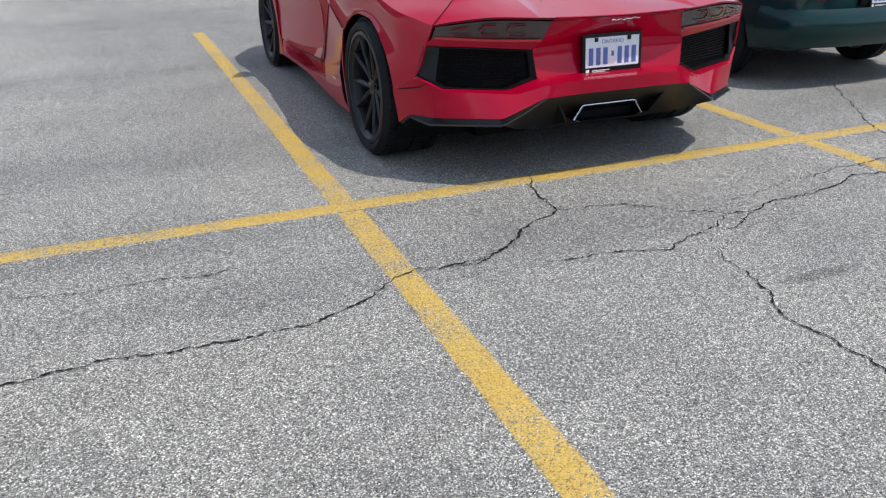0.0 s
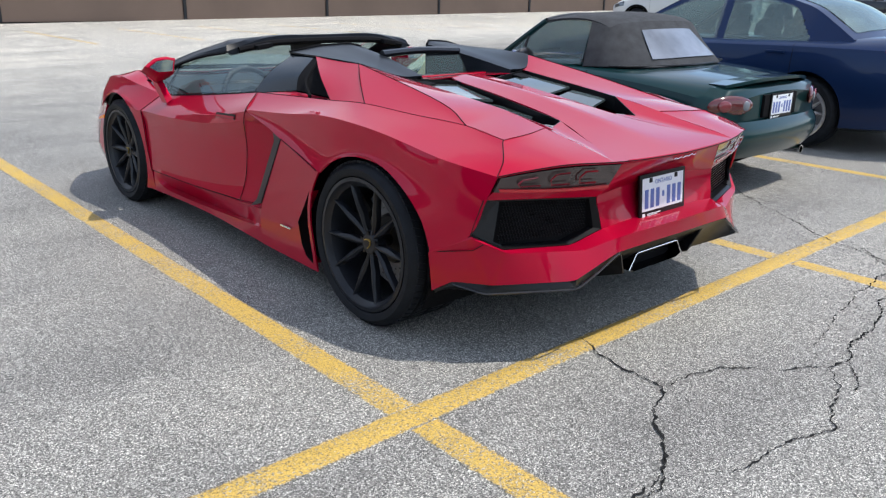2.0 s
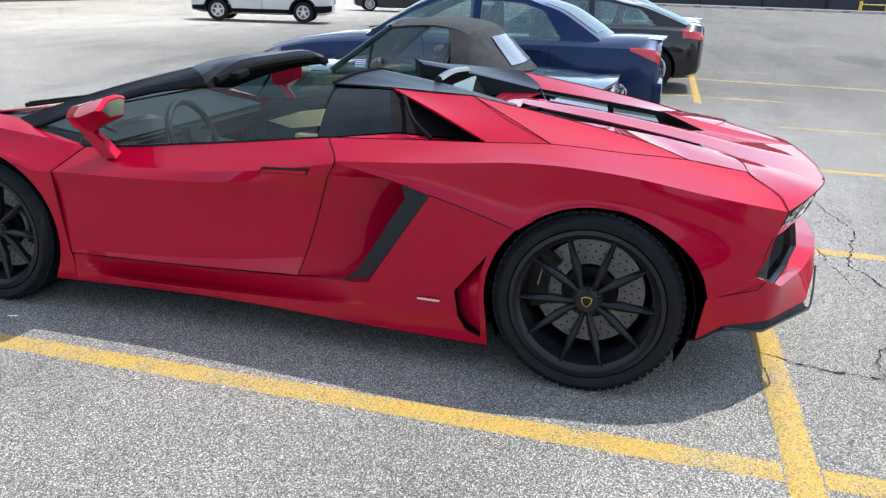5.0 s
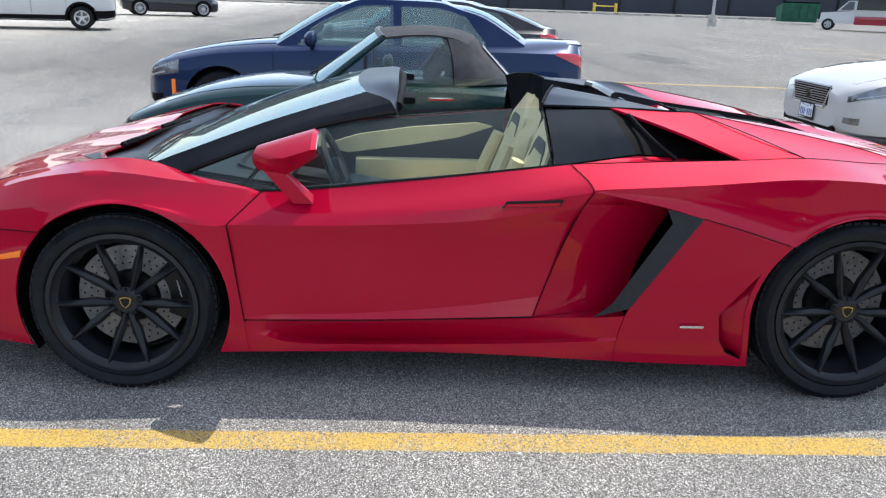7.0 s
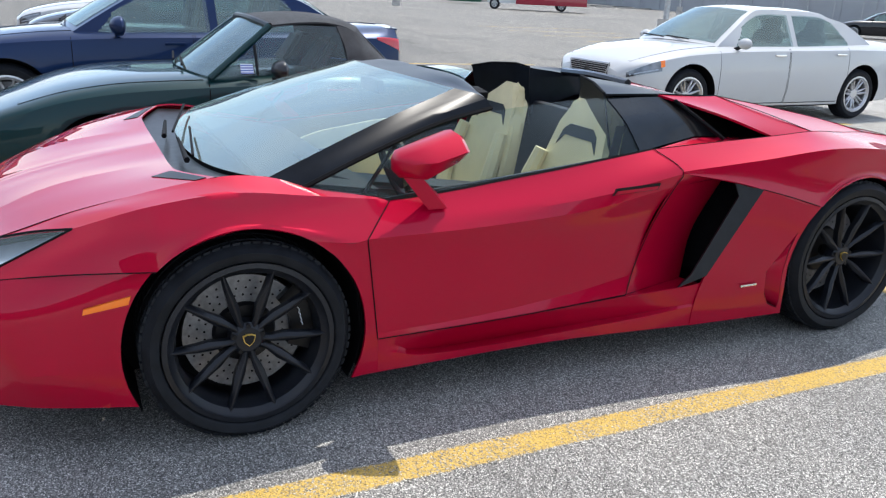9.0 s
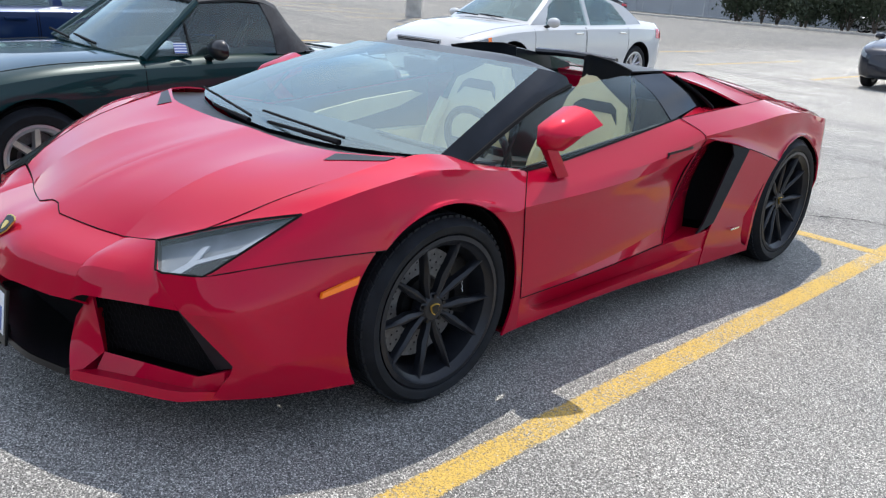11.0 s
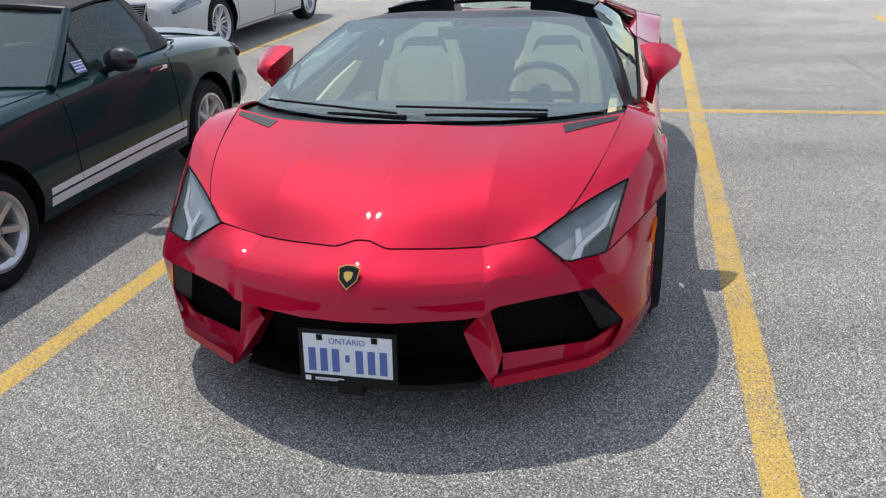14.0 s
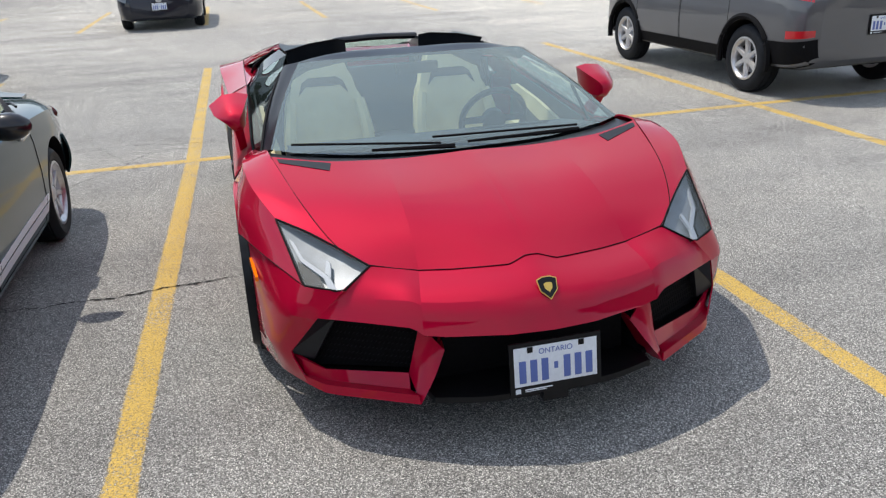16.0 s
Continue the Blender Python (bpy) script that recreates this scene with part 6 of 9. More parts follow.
# --- front bumper ---
BEAK = poly((0, 2.464, 0.434), (0.15, 2.452, 0.434), (0.35, 2.395, 0.432), (0.425, 2.366, 0.436))
def nose(bm, s):
    ub = split_at(HOOD_FRONT, 0.39)
    beak_side = curve((0.425, 2.366, 0.436), (0.418, 2.318, 0.535), (0.39, 2.178, 0.588))
    if s > 0:
        patch(bm, spread(BEAK, 1.0), spread(HOOD_FRONT, ub), flank(beak_side, -1), flank(beak_side, 1), 28, 12, 0)
    top = poly(HOOD_FRONT(ub), LAMP_IN, LAMP_B1)
    low = poly((0.425, 2.366, 0.436), (0.455, 2.350, 0.460), (0.60, 2.275, 0.468), (0.750, 2.188, 0.470))
    patch(bm, low, top, curve((0.425, 2.366, 0.436), (0.418, 2.318, 0.535), (0.39, 2.178, 0.588)), curve((0.750, 2.188, 0.470), LAMP_B1), 14, 8, 0, s)
    side_top = curve(LAMP_B1, LAMP_B2, (0.875, 1.88, 0.598), (0.94, 1.622, 0.609))
    fore = poly((0.800, 2.125, 0.185), (0.851, 2.070, 0.294), (0.750, 2.188, 0.470), LAMP_B1)
    aft = curve(*arc(0.945, FA_Y, FA_Z, FA_R, -26, 45.5, 8))
    patch(bm, curve((0.800, 2.125, 0.185), (0.88, 1.96, 0.178), aft(0)), side_top, fore, aft, 18, 14, 0.004, s)
    # the under-lip: returns inward below the nose
    patch(bm, poly((0, 2.40, 0.402), (0.15, 2.39, 0.400), (0.34, 2.33, 0.395), (0.41, 2.30, 0.395)), BEAK, curve((0, 2.40, 0.402), (0, 2.464, 0.434)), curve((0.41, 2.30, 0.395), (0.425, 2.366, 0.436)), 12, 2, 0, s)
bm = bmesh.new()
for s in (-1, 1):
    nose(bm, s)
bumper = part("front_bumper", bm, RED, sports, "red pointed front bumper", 14, 0.006)
def blade(bm, s):
    # the red blade under the side intake, with its upright fin beside the middle opening
    outer = poly((0.452, 2.392, 0.192), (0.742, 2.205, 0.182), (0.805, 2.125, 0.188), (0.93, 1.78, 0.17))
    inner = poly((0.468, 2.290, 0.262), (0.74, 2.130, 0.240), (0.845, 2.062, 0.285), (0.92, 1.80, 0.23))
    under = poly((0.45, 2.30, 0.17), (0.73, 2.10, 0.165), (0.78, 2.05, 0.165), (0.90, 1.78, 0.16))
    # an upright lip, then a ledge that drops behind it and rises into the opening
    lip = poly((0.456, 2.384, 0.224), (0.742, 2.196, 0.212), (0.808, 2.115, 0.214), (0.93, 1.775, 0.195))
    ledge = poly((0.472, 2.318, 0.214), (0.738, 2.145, 0.204), (0.815, 2.080, 0.210), (0.922, 1.785, 0.19))
    ruled(bm, outer, lip, 16, 1, 0, s)
    ruled(bm, lip, ledge, 16, 1, 0, s)
    ruled(bm, ledge, inner, 16, 1, 0, s)
    ruled(bm, under, outer, 16, 1, 0, s)
    patch(bm, curve((0.452, 2.392, 0.192), (0.468, 2.290, 0.262)), curve((0.346, 2.322, 0.345), (0.425, 2.300, 0.445)), curve((0.452, 2.392, 0.192), (0.395, 2.365, 0.27), (0.346, 2.322, 0.345)), curve((0.468, 2.290, 0.262), (0.425, 2.300, 0.445)), 6, 6, 0, s)
    patch(bm, curve((0.452, 2.392, 0.192), (0.43, 2.27, 0.18)), curve((0.346, 2.322, 0.345), (0.335, 2.24, 0.35)), curve((0.452, 2.392, 0.192), (0.395, 2.365, 0.27), (0.346, 2.322, 0.345)), curve((0.43, 2.27, 0.18), (0.335, 2.24, 0.35)), 4, 6, 0, s)
    bmesh.ops.remove_doubles(bm, verts=bm.verts, dist=0.003)
both("bumper_blade", blade, RED, "red blade and fin under the side intake", 0.010, 20)
def vane(bm, s):
    q = [(0.752, 2.184, 0.470), (0.853, 2.064, 0.294), (0.770, 2.085, 0.262), (0.690, 2.165, 0.452)]
    prism(bm, [(s * x, y, z) for x, y, z in q], (-s * 0.012, -0.02, 0))
both("intake_vane", vane, TRIM_GREY, "black angled vane in the side intake", 0)
def intake_box(bm, s):
    hexa(bm, [(s * x, y, z) for x, y, z in ((0.36, 1.98, 0.18), (0.84, 1.80, 0.18), (0.80, 2.03, 0.22), (0.43, 2.24, 0.25), (0.36, 1.98, 0.44), (0.80, 1.80, 0.44), (0.74, 2.06, 0.455), (0.41, 2.25, 0.45))])
both("intake_duct", intake_box, MATT_BLACK, "", 0)
def intake_floor(bm, s):
    prism(bm, [(s * x, y, 0.185) for x, y in ((0.40, 2.32), (0.70, 2.15), (0.80, 2.07), (0.86, 1.95), (0.84, 1.80), (0.36, 1.95))], (0, 0, 0.025))
both("intake_floor", intake_floor, MATT_BLACK, "", 0)
def hexmesh(bm, place, nu, nv, rad):
    """A honeycomb of thin bars over a patch; place(u, v) gives its points."""
    for i in range(nu):
        for j in range(nv):
            cu, cv = (i + 0.5 + 0.5 * (j % 2)) / (nu + 0.5), (j + 0.5) / nv
            ring = []
            for k in range(6):
                t = k * math.pi / 3 + math.pi / 6
                ring.append(place(min(1, max(0, cu + 0.56 / (nu + 0.5) * math.cos(t))), min(1, max(0, cv + 0.64 / nv * math.sin(t)))))
            for k in range(3):
                tube(bm, curve(ring[k], ring[(k + 1) % 6]), rad, 3, 1, False)
def front_mesh(bm, s):
    a, b, c, d = V((0.45, 2.27, 0.26)), V((0.76, 2.08, 0.25)), V((0.72, 2.10, 0.455)), V((0.42, 2.28, 0.45))
    hexmesh(bm, lambda u, v: (lambda p: V((s * p.x, p.y, p.z)))(a.lerp(b, u).lerp(d.lerp(c, u), v)), 22, 8, 0.0018)
for o in both("intake_mesh", front_mesh, MATT_BLACK, "black honeycomb mesh", 0):
    tagged(o, kind="stuff")
# middle mouth and the black splitter below it
bm = bmesh.new()
hexa(bm, [(-0.42, 1.9, 0.17), (0.42, 1.9, 0.17), (0.36, 2.24, 0.19), (-0.36, 2.24, 0.19), (-0.42, 1.9, 0.43), (0.42, 1.9, 0.43), (0.33, 2.28, 0.42), (-0.33, 2.28, 0.42)])
part("mouth_duct", bm, MATT_BLACK, sports)
bm = bmesh.new()
for s in (-1, 1):
    patch(bm, curve((0, 2.20, 0.195), (0.43, 2.20, 0.19)), curve((0, 2.445, 0.205), (0.22, 2.435, 0.205), (0.40, 2.385, 0.205)), curve((0, 2.20, 0.195), (0, 2.445, 0.205)), curve((0.43, 2.20, 0.19), (0.40, 2.385, 0.205)), 10, 3, 0, s)
bmesh.ops.remove_doubles(bm, verts=bm.verts, dist=0.001)
part("splitter", bm, SATIN_BLACK, sports, "black splitter under the nose", thick=0.022)
# parking sensors
for x, y, z, n in ((0.80, 2.125, 0.43, 35),):
    for s in (-1, 1):
        bm = bmesh.new()
        revolve(bm, [(-0.012, 0.002), (-0.012, 0.010), (-0.004, 0.0095), (-0.0035, 0.002)], 18)
        part("parking_sensor", bm, RED, sports).matrix_basis = pose(s * x, y, z, 0, 0, 90 - s * (n + 15))
# side marker
def marker(bm, s):
    patch(bm, curve((0.938, 1.832, 0.486), (0.950, 1.705, 0.508)), curve((0.938, 1.828, 0.502), (0.950, 1.697, 0.533)), curve((0.938, 1.832, 0.486), (0.938, 1.828, 0.502)), curve((0.950, 1.705, 0.508), (0.950, 1.697, 0.533)), 6, 2, 0, s)
both("side_marker", marker, LAMP_AMBER, "orange side marker lamp", 0.012)
# headlights
def lens(bm, s):
    patch(bm, poly(LAMP_IN, LAMP_B1), poly(LAMP_TIP, LAMP_TIP + V((-0.004, 0.004, 0.002))), curve(LAMP_IN, (0.64, 2.048, 0.655), (0.74, 1.94, 0.695), LAMP_TIP), poly(LAMP_B1, LAMP_B2, LAMP_TIP), 8, 14, 0.006, s)
def sunk(p, d=0.035):
    return V(p) + V((-0.35, -0.5, -0.75)).normalized() * d
def lamp_back(bm, s):
    patch(bm, poly(sunk(LAMP_IN), sunk(LAMP_B1)), poly(sunk(LAMP_TIP, 0.012), sunk(LAMP_TIP, 0.012) + V((-0.004, 0.004, 0.002))), curve(sunk(LAMP_IN), sunk((0.74, 1.94, 0.695)), sunk(LAMP_TIP, 0.012)), poly(sunk(LAMP_B1), sunk(LAMP_B2), sunk(LAMP_TIP, 0.012)), 8, 10, 0, s)
def lamp_wall(bm, s):
    rim = [LAMP_IN, LAMP_B1, LAMP_B2, LAMP_TIP]
    ruled(bm, poly(*rim), poly(sunk(LAMP_IN), sunk(LAMP_B1), sunk(LAMP_B2), sunk(LAMP_TIP, 0.012)), 20, 2, 0, s)
    ruled(bm, curve(LAMP_IN, (0.64, 2.048, 0.655), (0.74, 1.94, 0.695), LAMP_TIP), curve(sunk(LAMP_IN), sunk((0.74, 1.94, 0.695)), sunk(LAMP_TIP, 0.012)), 20, 2, 0, s)
lamps = both("headlight", lamp_back, LAMP_HOUSE, "sharp-edged headlight with a white light guide", 0.004)
for o, s in zip(lamps, (-1, 1)):
    bm = bmesh.new()
    lamp_wall(bm, s)
    part("lamp_bowl", bm, SATIN_BLACK, o, thick=0.004)
    bm = bmesh.new()
    lens(bm, s)
    part("lens", bm, LENS, o, "clear lens", 30).visible_shadow = False
    on_lamp = lambda a, b, d: sunk(LAMP_B1 + (LAMP_TIP - LAMP_B1) * a + (LAMP_B2 - LAMP_B1) * b, d)
    for nm, ring, d, material in (("light_guide", ((0.0, 0.12), (0.0, 0.36), (0.20, 0.17), (0.40, 0.42), (0.62, 0.25), (0.74, 0.15), (0.70, 0.09), (0.45, 0.26), (0.29, 0.04), (0.23, -0.04)), 0.018, LAMP_WHITE),
                                  ("light_guide", ((0.28, -0.01), (0.48, -0.40), (0.45, -0.46), (0.22, -0.06)), 0.019, LAMP_WHITE),
                                  ("lamp_corner", ((0.0, 0.47), (0.0, 0.97), (0.30, 0.66), (0.40, 0.50), (0.19, 0.27)), 0.016, SATIN_BLACK)):
        bm = bmesh.new()
        prism(bm, [(s * p.x, p.y, p.z) for p in (on_lamp(a, b, d) for a, b in ring)], (-s * 0.003, -0.005, -0.007))
        part(nm, bm, material, o)
    line("lamp_edge", poly(LAMP_IN, LAMP_B1, LAMP_B2, LAMP_TIP), 0.004, 20, (s,), parent=o)
    line("lamp_edge", curve(LAMP_IN, (0.64, 2.048, 0.655), (0.74, 1.94, 0.695), LAMP_TIP), 0.004, 20, (s,), parent=o)

# emblem on the nose: a plain shield
def shield_at(m, k, parent):
    for nm, sc, dep, material in (("emblem", 1.0, 0.004, GOLD), ("emblem_field", 0.90, 0.0055, SATIN_BLACK), ("emblem_mark", 0.42, 0.007, GOLD)):
        s = k * sc
        bm = bmesh.new()
        prism(bm, [(-s, 0, s * 0.85), (-s * 0.4, 0, s * 1.1), (s * 0.4, 0, s * 1.1), (s, 0, s * 0.85), (s * 0.85, 0, -s * 0.3), (0, 0, -s * 1.2), (-s * 0.85, 0, -s * 0.3)], (0, dep, 0))
        part(nm, bm, material, parent).matrix_basis = m
shield_at(pose(0, 2.394, 0.556, 42, 0, 0), 0.036, sports)
plate(sports, pose(0, 2.470, 0.312, -7, 0, 180))
bm = bmesh.new()
box(bm, -0.045, 0.045, 2.425, 2.475, 0.172, 0.235, 0.006)
part("plate_bracket", bm, SATIN_BLACK, sports)

# --- doors ---
DOOR_REAR_UP = curve((0.950, -0.31, 0.745), (0.955, -0.34, 0.803), (0.845, -0.27, 0.874))
DOOR_REAR = curve((0.920, -0.156, 0.300), (0.900, -0.20, 0.42), (0.915, -0.26, 0.60), (0.950, -0.31, 0.745))
def door(bm, s):
    patch(bm, DOOR_CREASE, BELT, curve((0.972, 0.965, 0.65), (0.875, 0.855, 0.752)), DOOR_REAR_UP, 26, 8, 0.010, s)
    sill = curve((0.958, 0.919, 0.286), (0.952, 0.4, 0.292), (0.920, -0.156, 0.300))
    low = curve((0.9565, 0.921, 0.302), (0.944, 0.5, 0.312), (0.922, 0.1, 0.340), (0.902, -0.185, 0.375))
    patch(bm, low, DOOR_CREASE, curve((0.9565, 0.921, 0.302), (0.956, 0.945, 0.48), (0.960, 0.957, 0.59), (0.972, 0.965, 0.65)), curve((0.902, -0.185, 0.375), (0.897, -0.235, 0.53), (0.912, -0.275, 0.65), (0.950, -0.31, 0.745)), 28, 16, -0.006, s)
    patch(bm, sill, low, curve(sill(0), low(0)), curve(sill(1), low(1)), 26, 3, 0, s)
    bmesh.ops.remove_doubles(bm, verts=bm.verts, dist=0.002)
doors = both("door", door, RED, "red scissor door with a sharp crease", 0.008, 18)
for s, o in zip((-1, 1), doors):
    for nm, q, x, material, lab in (("handle_slot", ((-0.012, 0.729), (-0.222, 0.740), (-0.236, 0.766), (-0.03, 0.756)), 0.9600, SATIN_BLACK, ""), ("door_handle", ((-0.020, 0.732), (-0.217, 0.742), (-0.223, 0.755), (-0.032, 0.746)), 0.9625, RED, "flush red door handle")):
        bm = bmesh.new()
        prism(bm, [(s * x, y, z) for y, z in q], (-s * 0.012, 0, -0.004))
        part(nm, bm, material, o, lab)
line("panel_gap", curve((0.923, -0.158, 0.300), (0.905, -0.20, 0.42), (0.918, -0.26, 0.60), (0.955, -0.312, 0.745), (0.958, -0.342, 0.803), (0.848, -0.272, 0.876)))
line("panel_gap", curve((0.962, 0.919, 0.284), (0.956, 0.4, 0.290), (0.924, -0.156, 0.298)))

# --- sills ---
def sill(bm, s):
    # flush at the front, then a deep undercut channel over a thin lip that runs back to the rear quarter
    top = curve((0.948, 0.91, 0.282), (0.950, 0.4, 0.288), (0.930, -0.156, 0.296), (0.972, -0.44, 0.322), (0.976, -0.50, 0.33))
    deep = curve((0.950, 0.93, 0.250), (0.948, 0.865, 0.250), (0.915, 0.78, 0.205), (0.892, 0.62, 0.184), (0.894, 0.2, 0.190), (0.916, -0.20, 0.206), (0.962, -0.42, 0.235), (0.975, -0.50, 0.24))
    lip = curve((0.950, 0.95, 0.215), (0.950, 0.865, 0.222), (0.950, 0.78, 0.196), (0.952, 0.62, 0.188), (0.954, 0.2, 0.194), (0.960, -0.20, 0.208), (0.972, -0.42, 0.225), (0.977, -0.50, 0.23))
    low = curve((0.948, 0.985, 0.152), (0.952, 0.195, 0.163), (0.970, -0.50, 0.142))
    ruled(bm, deep, top, 40, 2, 0, s)
    ruled(bm, lip, deep, 40, 2, 0, s)
    ruled(bm, low, lip, 40, 2, 0, s)
    ruled(bm, curve((0.86, 0.96, 0.145), (0.86, -0.47, 0.14)), low, 10, 1, 0, s)
    bmesh.ops.remove_doubles(bm, verts=bm.verts, dist=0.002)
both("sill", sill, RED, "red sill below the door", 0.006, 20)
# --- side intakes ---
def channel(bm, s):
    inner = curve((0.82, -0.52, 0.30), (0.79, -0.58, 0.50), (0.82, -0.69, 0.735))
    patch(bm, curve((0.920, -0.156, 0.300), (0.82, -0.52, 0.30)), curve((0.950, -0.31, 0.745), (0.82, -0.69, 0.735)), DOOR_REAR, inner, 14, 12, 0, s)
    # roof and floor of the duct
    patch(bm, curve((0.950, -0.31, 0.745), (0.82, -0.69, 0.735)), curve((0.955, -0.34, 0.795), (0.93, -0.80, 0.76)), curve((0.950, -0.31, 0.745), (0.955, -0.34, 0.795)), curve((0.82, -0.69, 0.735), (0.93, -0.80, 0.76)), 8, 3, 0, s)
    patch(bm, curve((0.920, -0.156, 0.298), (0.82, -0.52, 0.30)), curve((0.932, -0.16, 0.296), (0.972, -0.50, 0.325)), curve((0.920, -0.156, 0.298), (0.932, -0.16, 0.296)), curve((0.82, -0.52, 0.30), (0.972, -0.50, 0.325)), 8, 3, 0, s)
    bmesh.ops.remove_doubles(bm, verts=bm.verts, dist=0.002)
both("intake_channel", channel, RED, "red channel leading into the side intake", 0.004, 30)
def duct(bm, s):
    hexa(bm, [(s * x, y, z) for x, y, z in ((0.60, -0.62, 0.29), (0.95, -0.66, 0.33), (0.94, -0.90, 0.33), (0.60, -0.90, 0.29), (0.60, -0.76, 0.75), (0.965, -0.775, 0.72), (0.95, -0.95, 0.72), (0.60, -0.95, 0.75))])
both("duct_back", duct, MATT_BLACK, "", 0)
def fin(bm, s):
    a = [(0.965, -0.610, 0.748), (1.002, -0.738, 0.716), (0.992, -0.505, 0.365), (0.978, -0.375, 0.324), (0.975, -0.440, 0.372), (0.975, -0.635, 0.690)]
    v = prism(bm, [(s * x, y, z) for x, y, z in a], (-s * 0.012, -0.006, 0))
both("intake_blade", fin, TRIM_GREY, "dark grey blade framing the side intake", 0)

# --- rear quarters ---
def quarter(bm, s):
    patch(bm, SHOULDER, SHOULDER_IN, curve((0.955, -0.34, 0.803), (0.845, -0.27, 0.874)), curve((0.843, -1.965, 0.750), (0.775, -1.93, 0.80), (0.704, -1.875, 0.846)), 34, 6, 0.006, s)
    arch = arc(1.018, RA_Y, RA_Z, RA_R, 45, 170, 13, 0.955)
    low = curve((0.955, -0.345, 0.795), (0.985, -0.60, 0.752), (0.998, -0.738, 0.716), *arch)
    patch(bm, low, SHOULDER, curve((0.955, -0.345, 0.795), (0.955, -0.34, 0.803)), curve(arch[-1], (0.895, -1.885, 0.50), (0.865, -1.935, 0.66), (0.843, -1.965, 0.750)), 40, 10, 0.006, s)
    front = curve((0.972, -0.47, 0.142), (0.978, -0.47, 0.22), (0.985, -0.51, 0.37), (0.998, -0.738, 0.716))
    aft = curve(*([(0.980, -0.984, 0.132)] + arc(0.990, RA_Y, RA_Z, RA_R, -12, 45, 5, 1.018)))
    patch(bm, curve((0.972, -0.47, 0.142), (0.980, -0.984, 0.132)), curve((0.998, -0.738, 0.716), arch[0]), front, aft, 14, 14, 0.004, s)
    bmesh.ops.remove_doubles(bm, verts=bm.verts, dist=0.002)
quarters = both("rear_quarter", quarter, RED, "broad red rear quarter over the wheel", 0.008, 75)
line("panel_gap", curve((0.998, -0.738, 0.717), (1.010, -0.90, 0.675), (1.021, -1.06, 0.628)))
line("panel_gap", SHOULDER_IN, 0.0019, 30)
# an outlet pocket let into the panel ahead of the rear wheel: dark step at its front, red floor running out to the arch
POCKET_FORE = [(1.007, -0.975, 0.515), (0.9985, -0.915, 0.435), (0.9905, -0.845, 0.345), (0.986, -0.862, 0.240), (0.984, -0.895, 0.190), (0.984, -0.955, 0.165)]
POCKET_AFT = [(1.007, -0.976, 0.515), (1.000, -0.950, 0.440), (0.994, -0.940, 0.350), (0.989, -0.948, 0.262), (0.986, -0.958, 0.200), (0.984, -0.957, 0.165)]
bm = bmesh.new()
prism(bm, [(-0.95, y, z) for x, y, z in POCKET_FORE + POCKET_AFT[-2:0:-1]], (-0.12, 0, 0))
cut(quarters[0], bm, SATIN_BLACK, 60)
# the other flank is its mirror image
bm = bmesh.new()
bm.from_mesh(quarters[0].data)
for v in bm.verts:
    v.co.x = -v.co.x
bmesh.ops.reverse_faces(bm, faces=bm.faces)
bm.to_mesh(quarters[1].data)
bm.free()
quarters[1].data.materials.append(SATIN_BLACK)
quarters[1].data.set_sharp_from_angle(angle=radians(60))
def pocket_floor(bm, s):
    ruled(bm, poly(*[(x - 0.052, y, z) for x, y, z in POCKET_FORE]), poly(*[(x - 0.003, y, z) for x, y, z in POCKET_AFT]), 20, 3, 0, s)
both("outlet_floor", pocket_floor, RED, "red floor of the brake outlet", 0.003)
def pocket_step(bm, s):
    ruled(bm, poly(*[(x - 0.002, y, z) for x, y, z in POCKET_FORE]), poly(*[(x - 0.056, y, z) for x, y, z in POCKET_FORE]), 20, 1, 0, s)
both("outlet_step", pocket_step, MATT_BLACK, "black step of the brake outlet", 0.003)
bm = bmesh.new()
for s in (-1, 1):
    bm = bmesh.new()
    box(bm, s * 0.996 - 0.004, s * 0.996 + 0.004, -0.79, -0.70, 0.294, 0.303, 0.001)
    part("side_script", bm, CHROME, sports)

# --- buttresses and engine deck ---
Q_A, SCOOP_B, TIP, TOP = V((0.826, -1.158, 0.914)), V((0.837, -0.915, 0.903)), V((0.612, -0.459, 1.057)), V((0.590, -0.793, 1.045))
RIDGE = curve(TOP, (0.615, -1.25, 0.968), (0.640, -1.50, 0.918), (0.698, -1.658, 0.8745))
def buttress(bm, s):
    patch(bm, curve(SCOOP_B, Q_A), curve(TIP, TOP), curve(SCOOP_B, (0.745, -0.70, 0.985), TIP), curve(Q_A, TOP), 8, 10, 0.006, s)
    patch(bm, curve(Q_A, (0.765, -1.42, 0.892), (0.700, -1.66, 0.873)), RIDGE, curve(Q_A, TOP), curve((0.700, -1.66, 0.873), (0.698, -1.658, 0.8745)), 16, 8, 0.004, s)
    bmesh.ops.remove_doubles(bm, verts=bm.verts, dist=0.002)
both("buttress", buttress, RED, "red flying buttress behind the cabin", 0.010, 20)
line("panel_gap", curve(Q_A, Q_A.lerp(TOP, 0.5) + V((0.008, 0, 0.004)), TOP))
line("panel_gap", RIDGE, 0.0022, 30)
VENT_OF, VENT_K, VENT_OR, VENT_IR, VENT_IF = V((0.415, -0.93, 0.978)), V((0.395, -1.57, 0.902)), V((0.300, -1.765, 0.838)), V((0.190, -1.722, 0.852)), V((0.135, -1.0, 0.957))
SPINE = curve((0, -0.90, 0.972), (0, -1.3, 0.935), (0, -1.72, 0.868), (0, -2.185, 0.772))
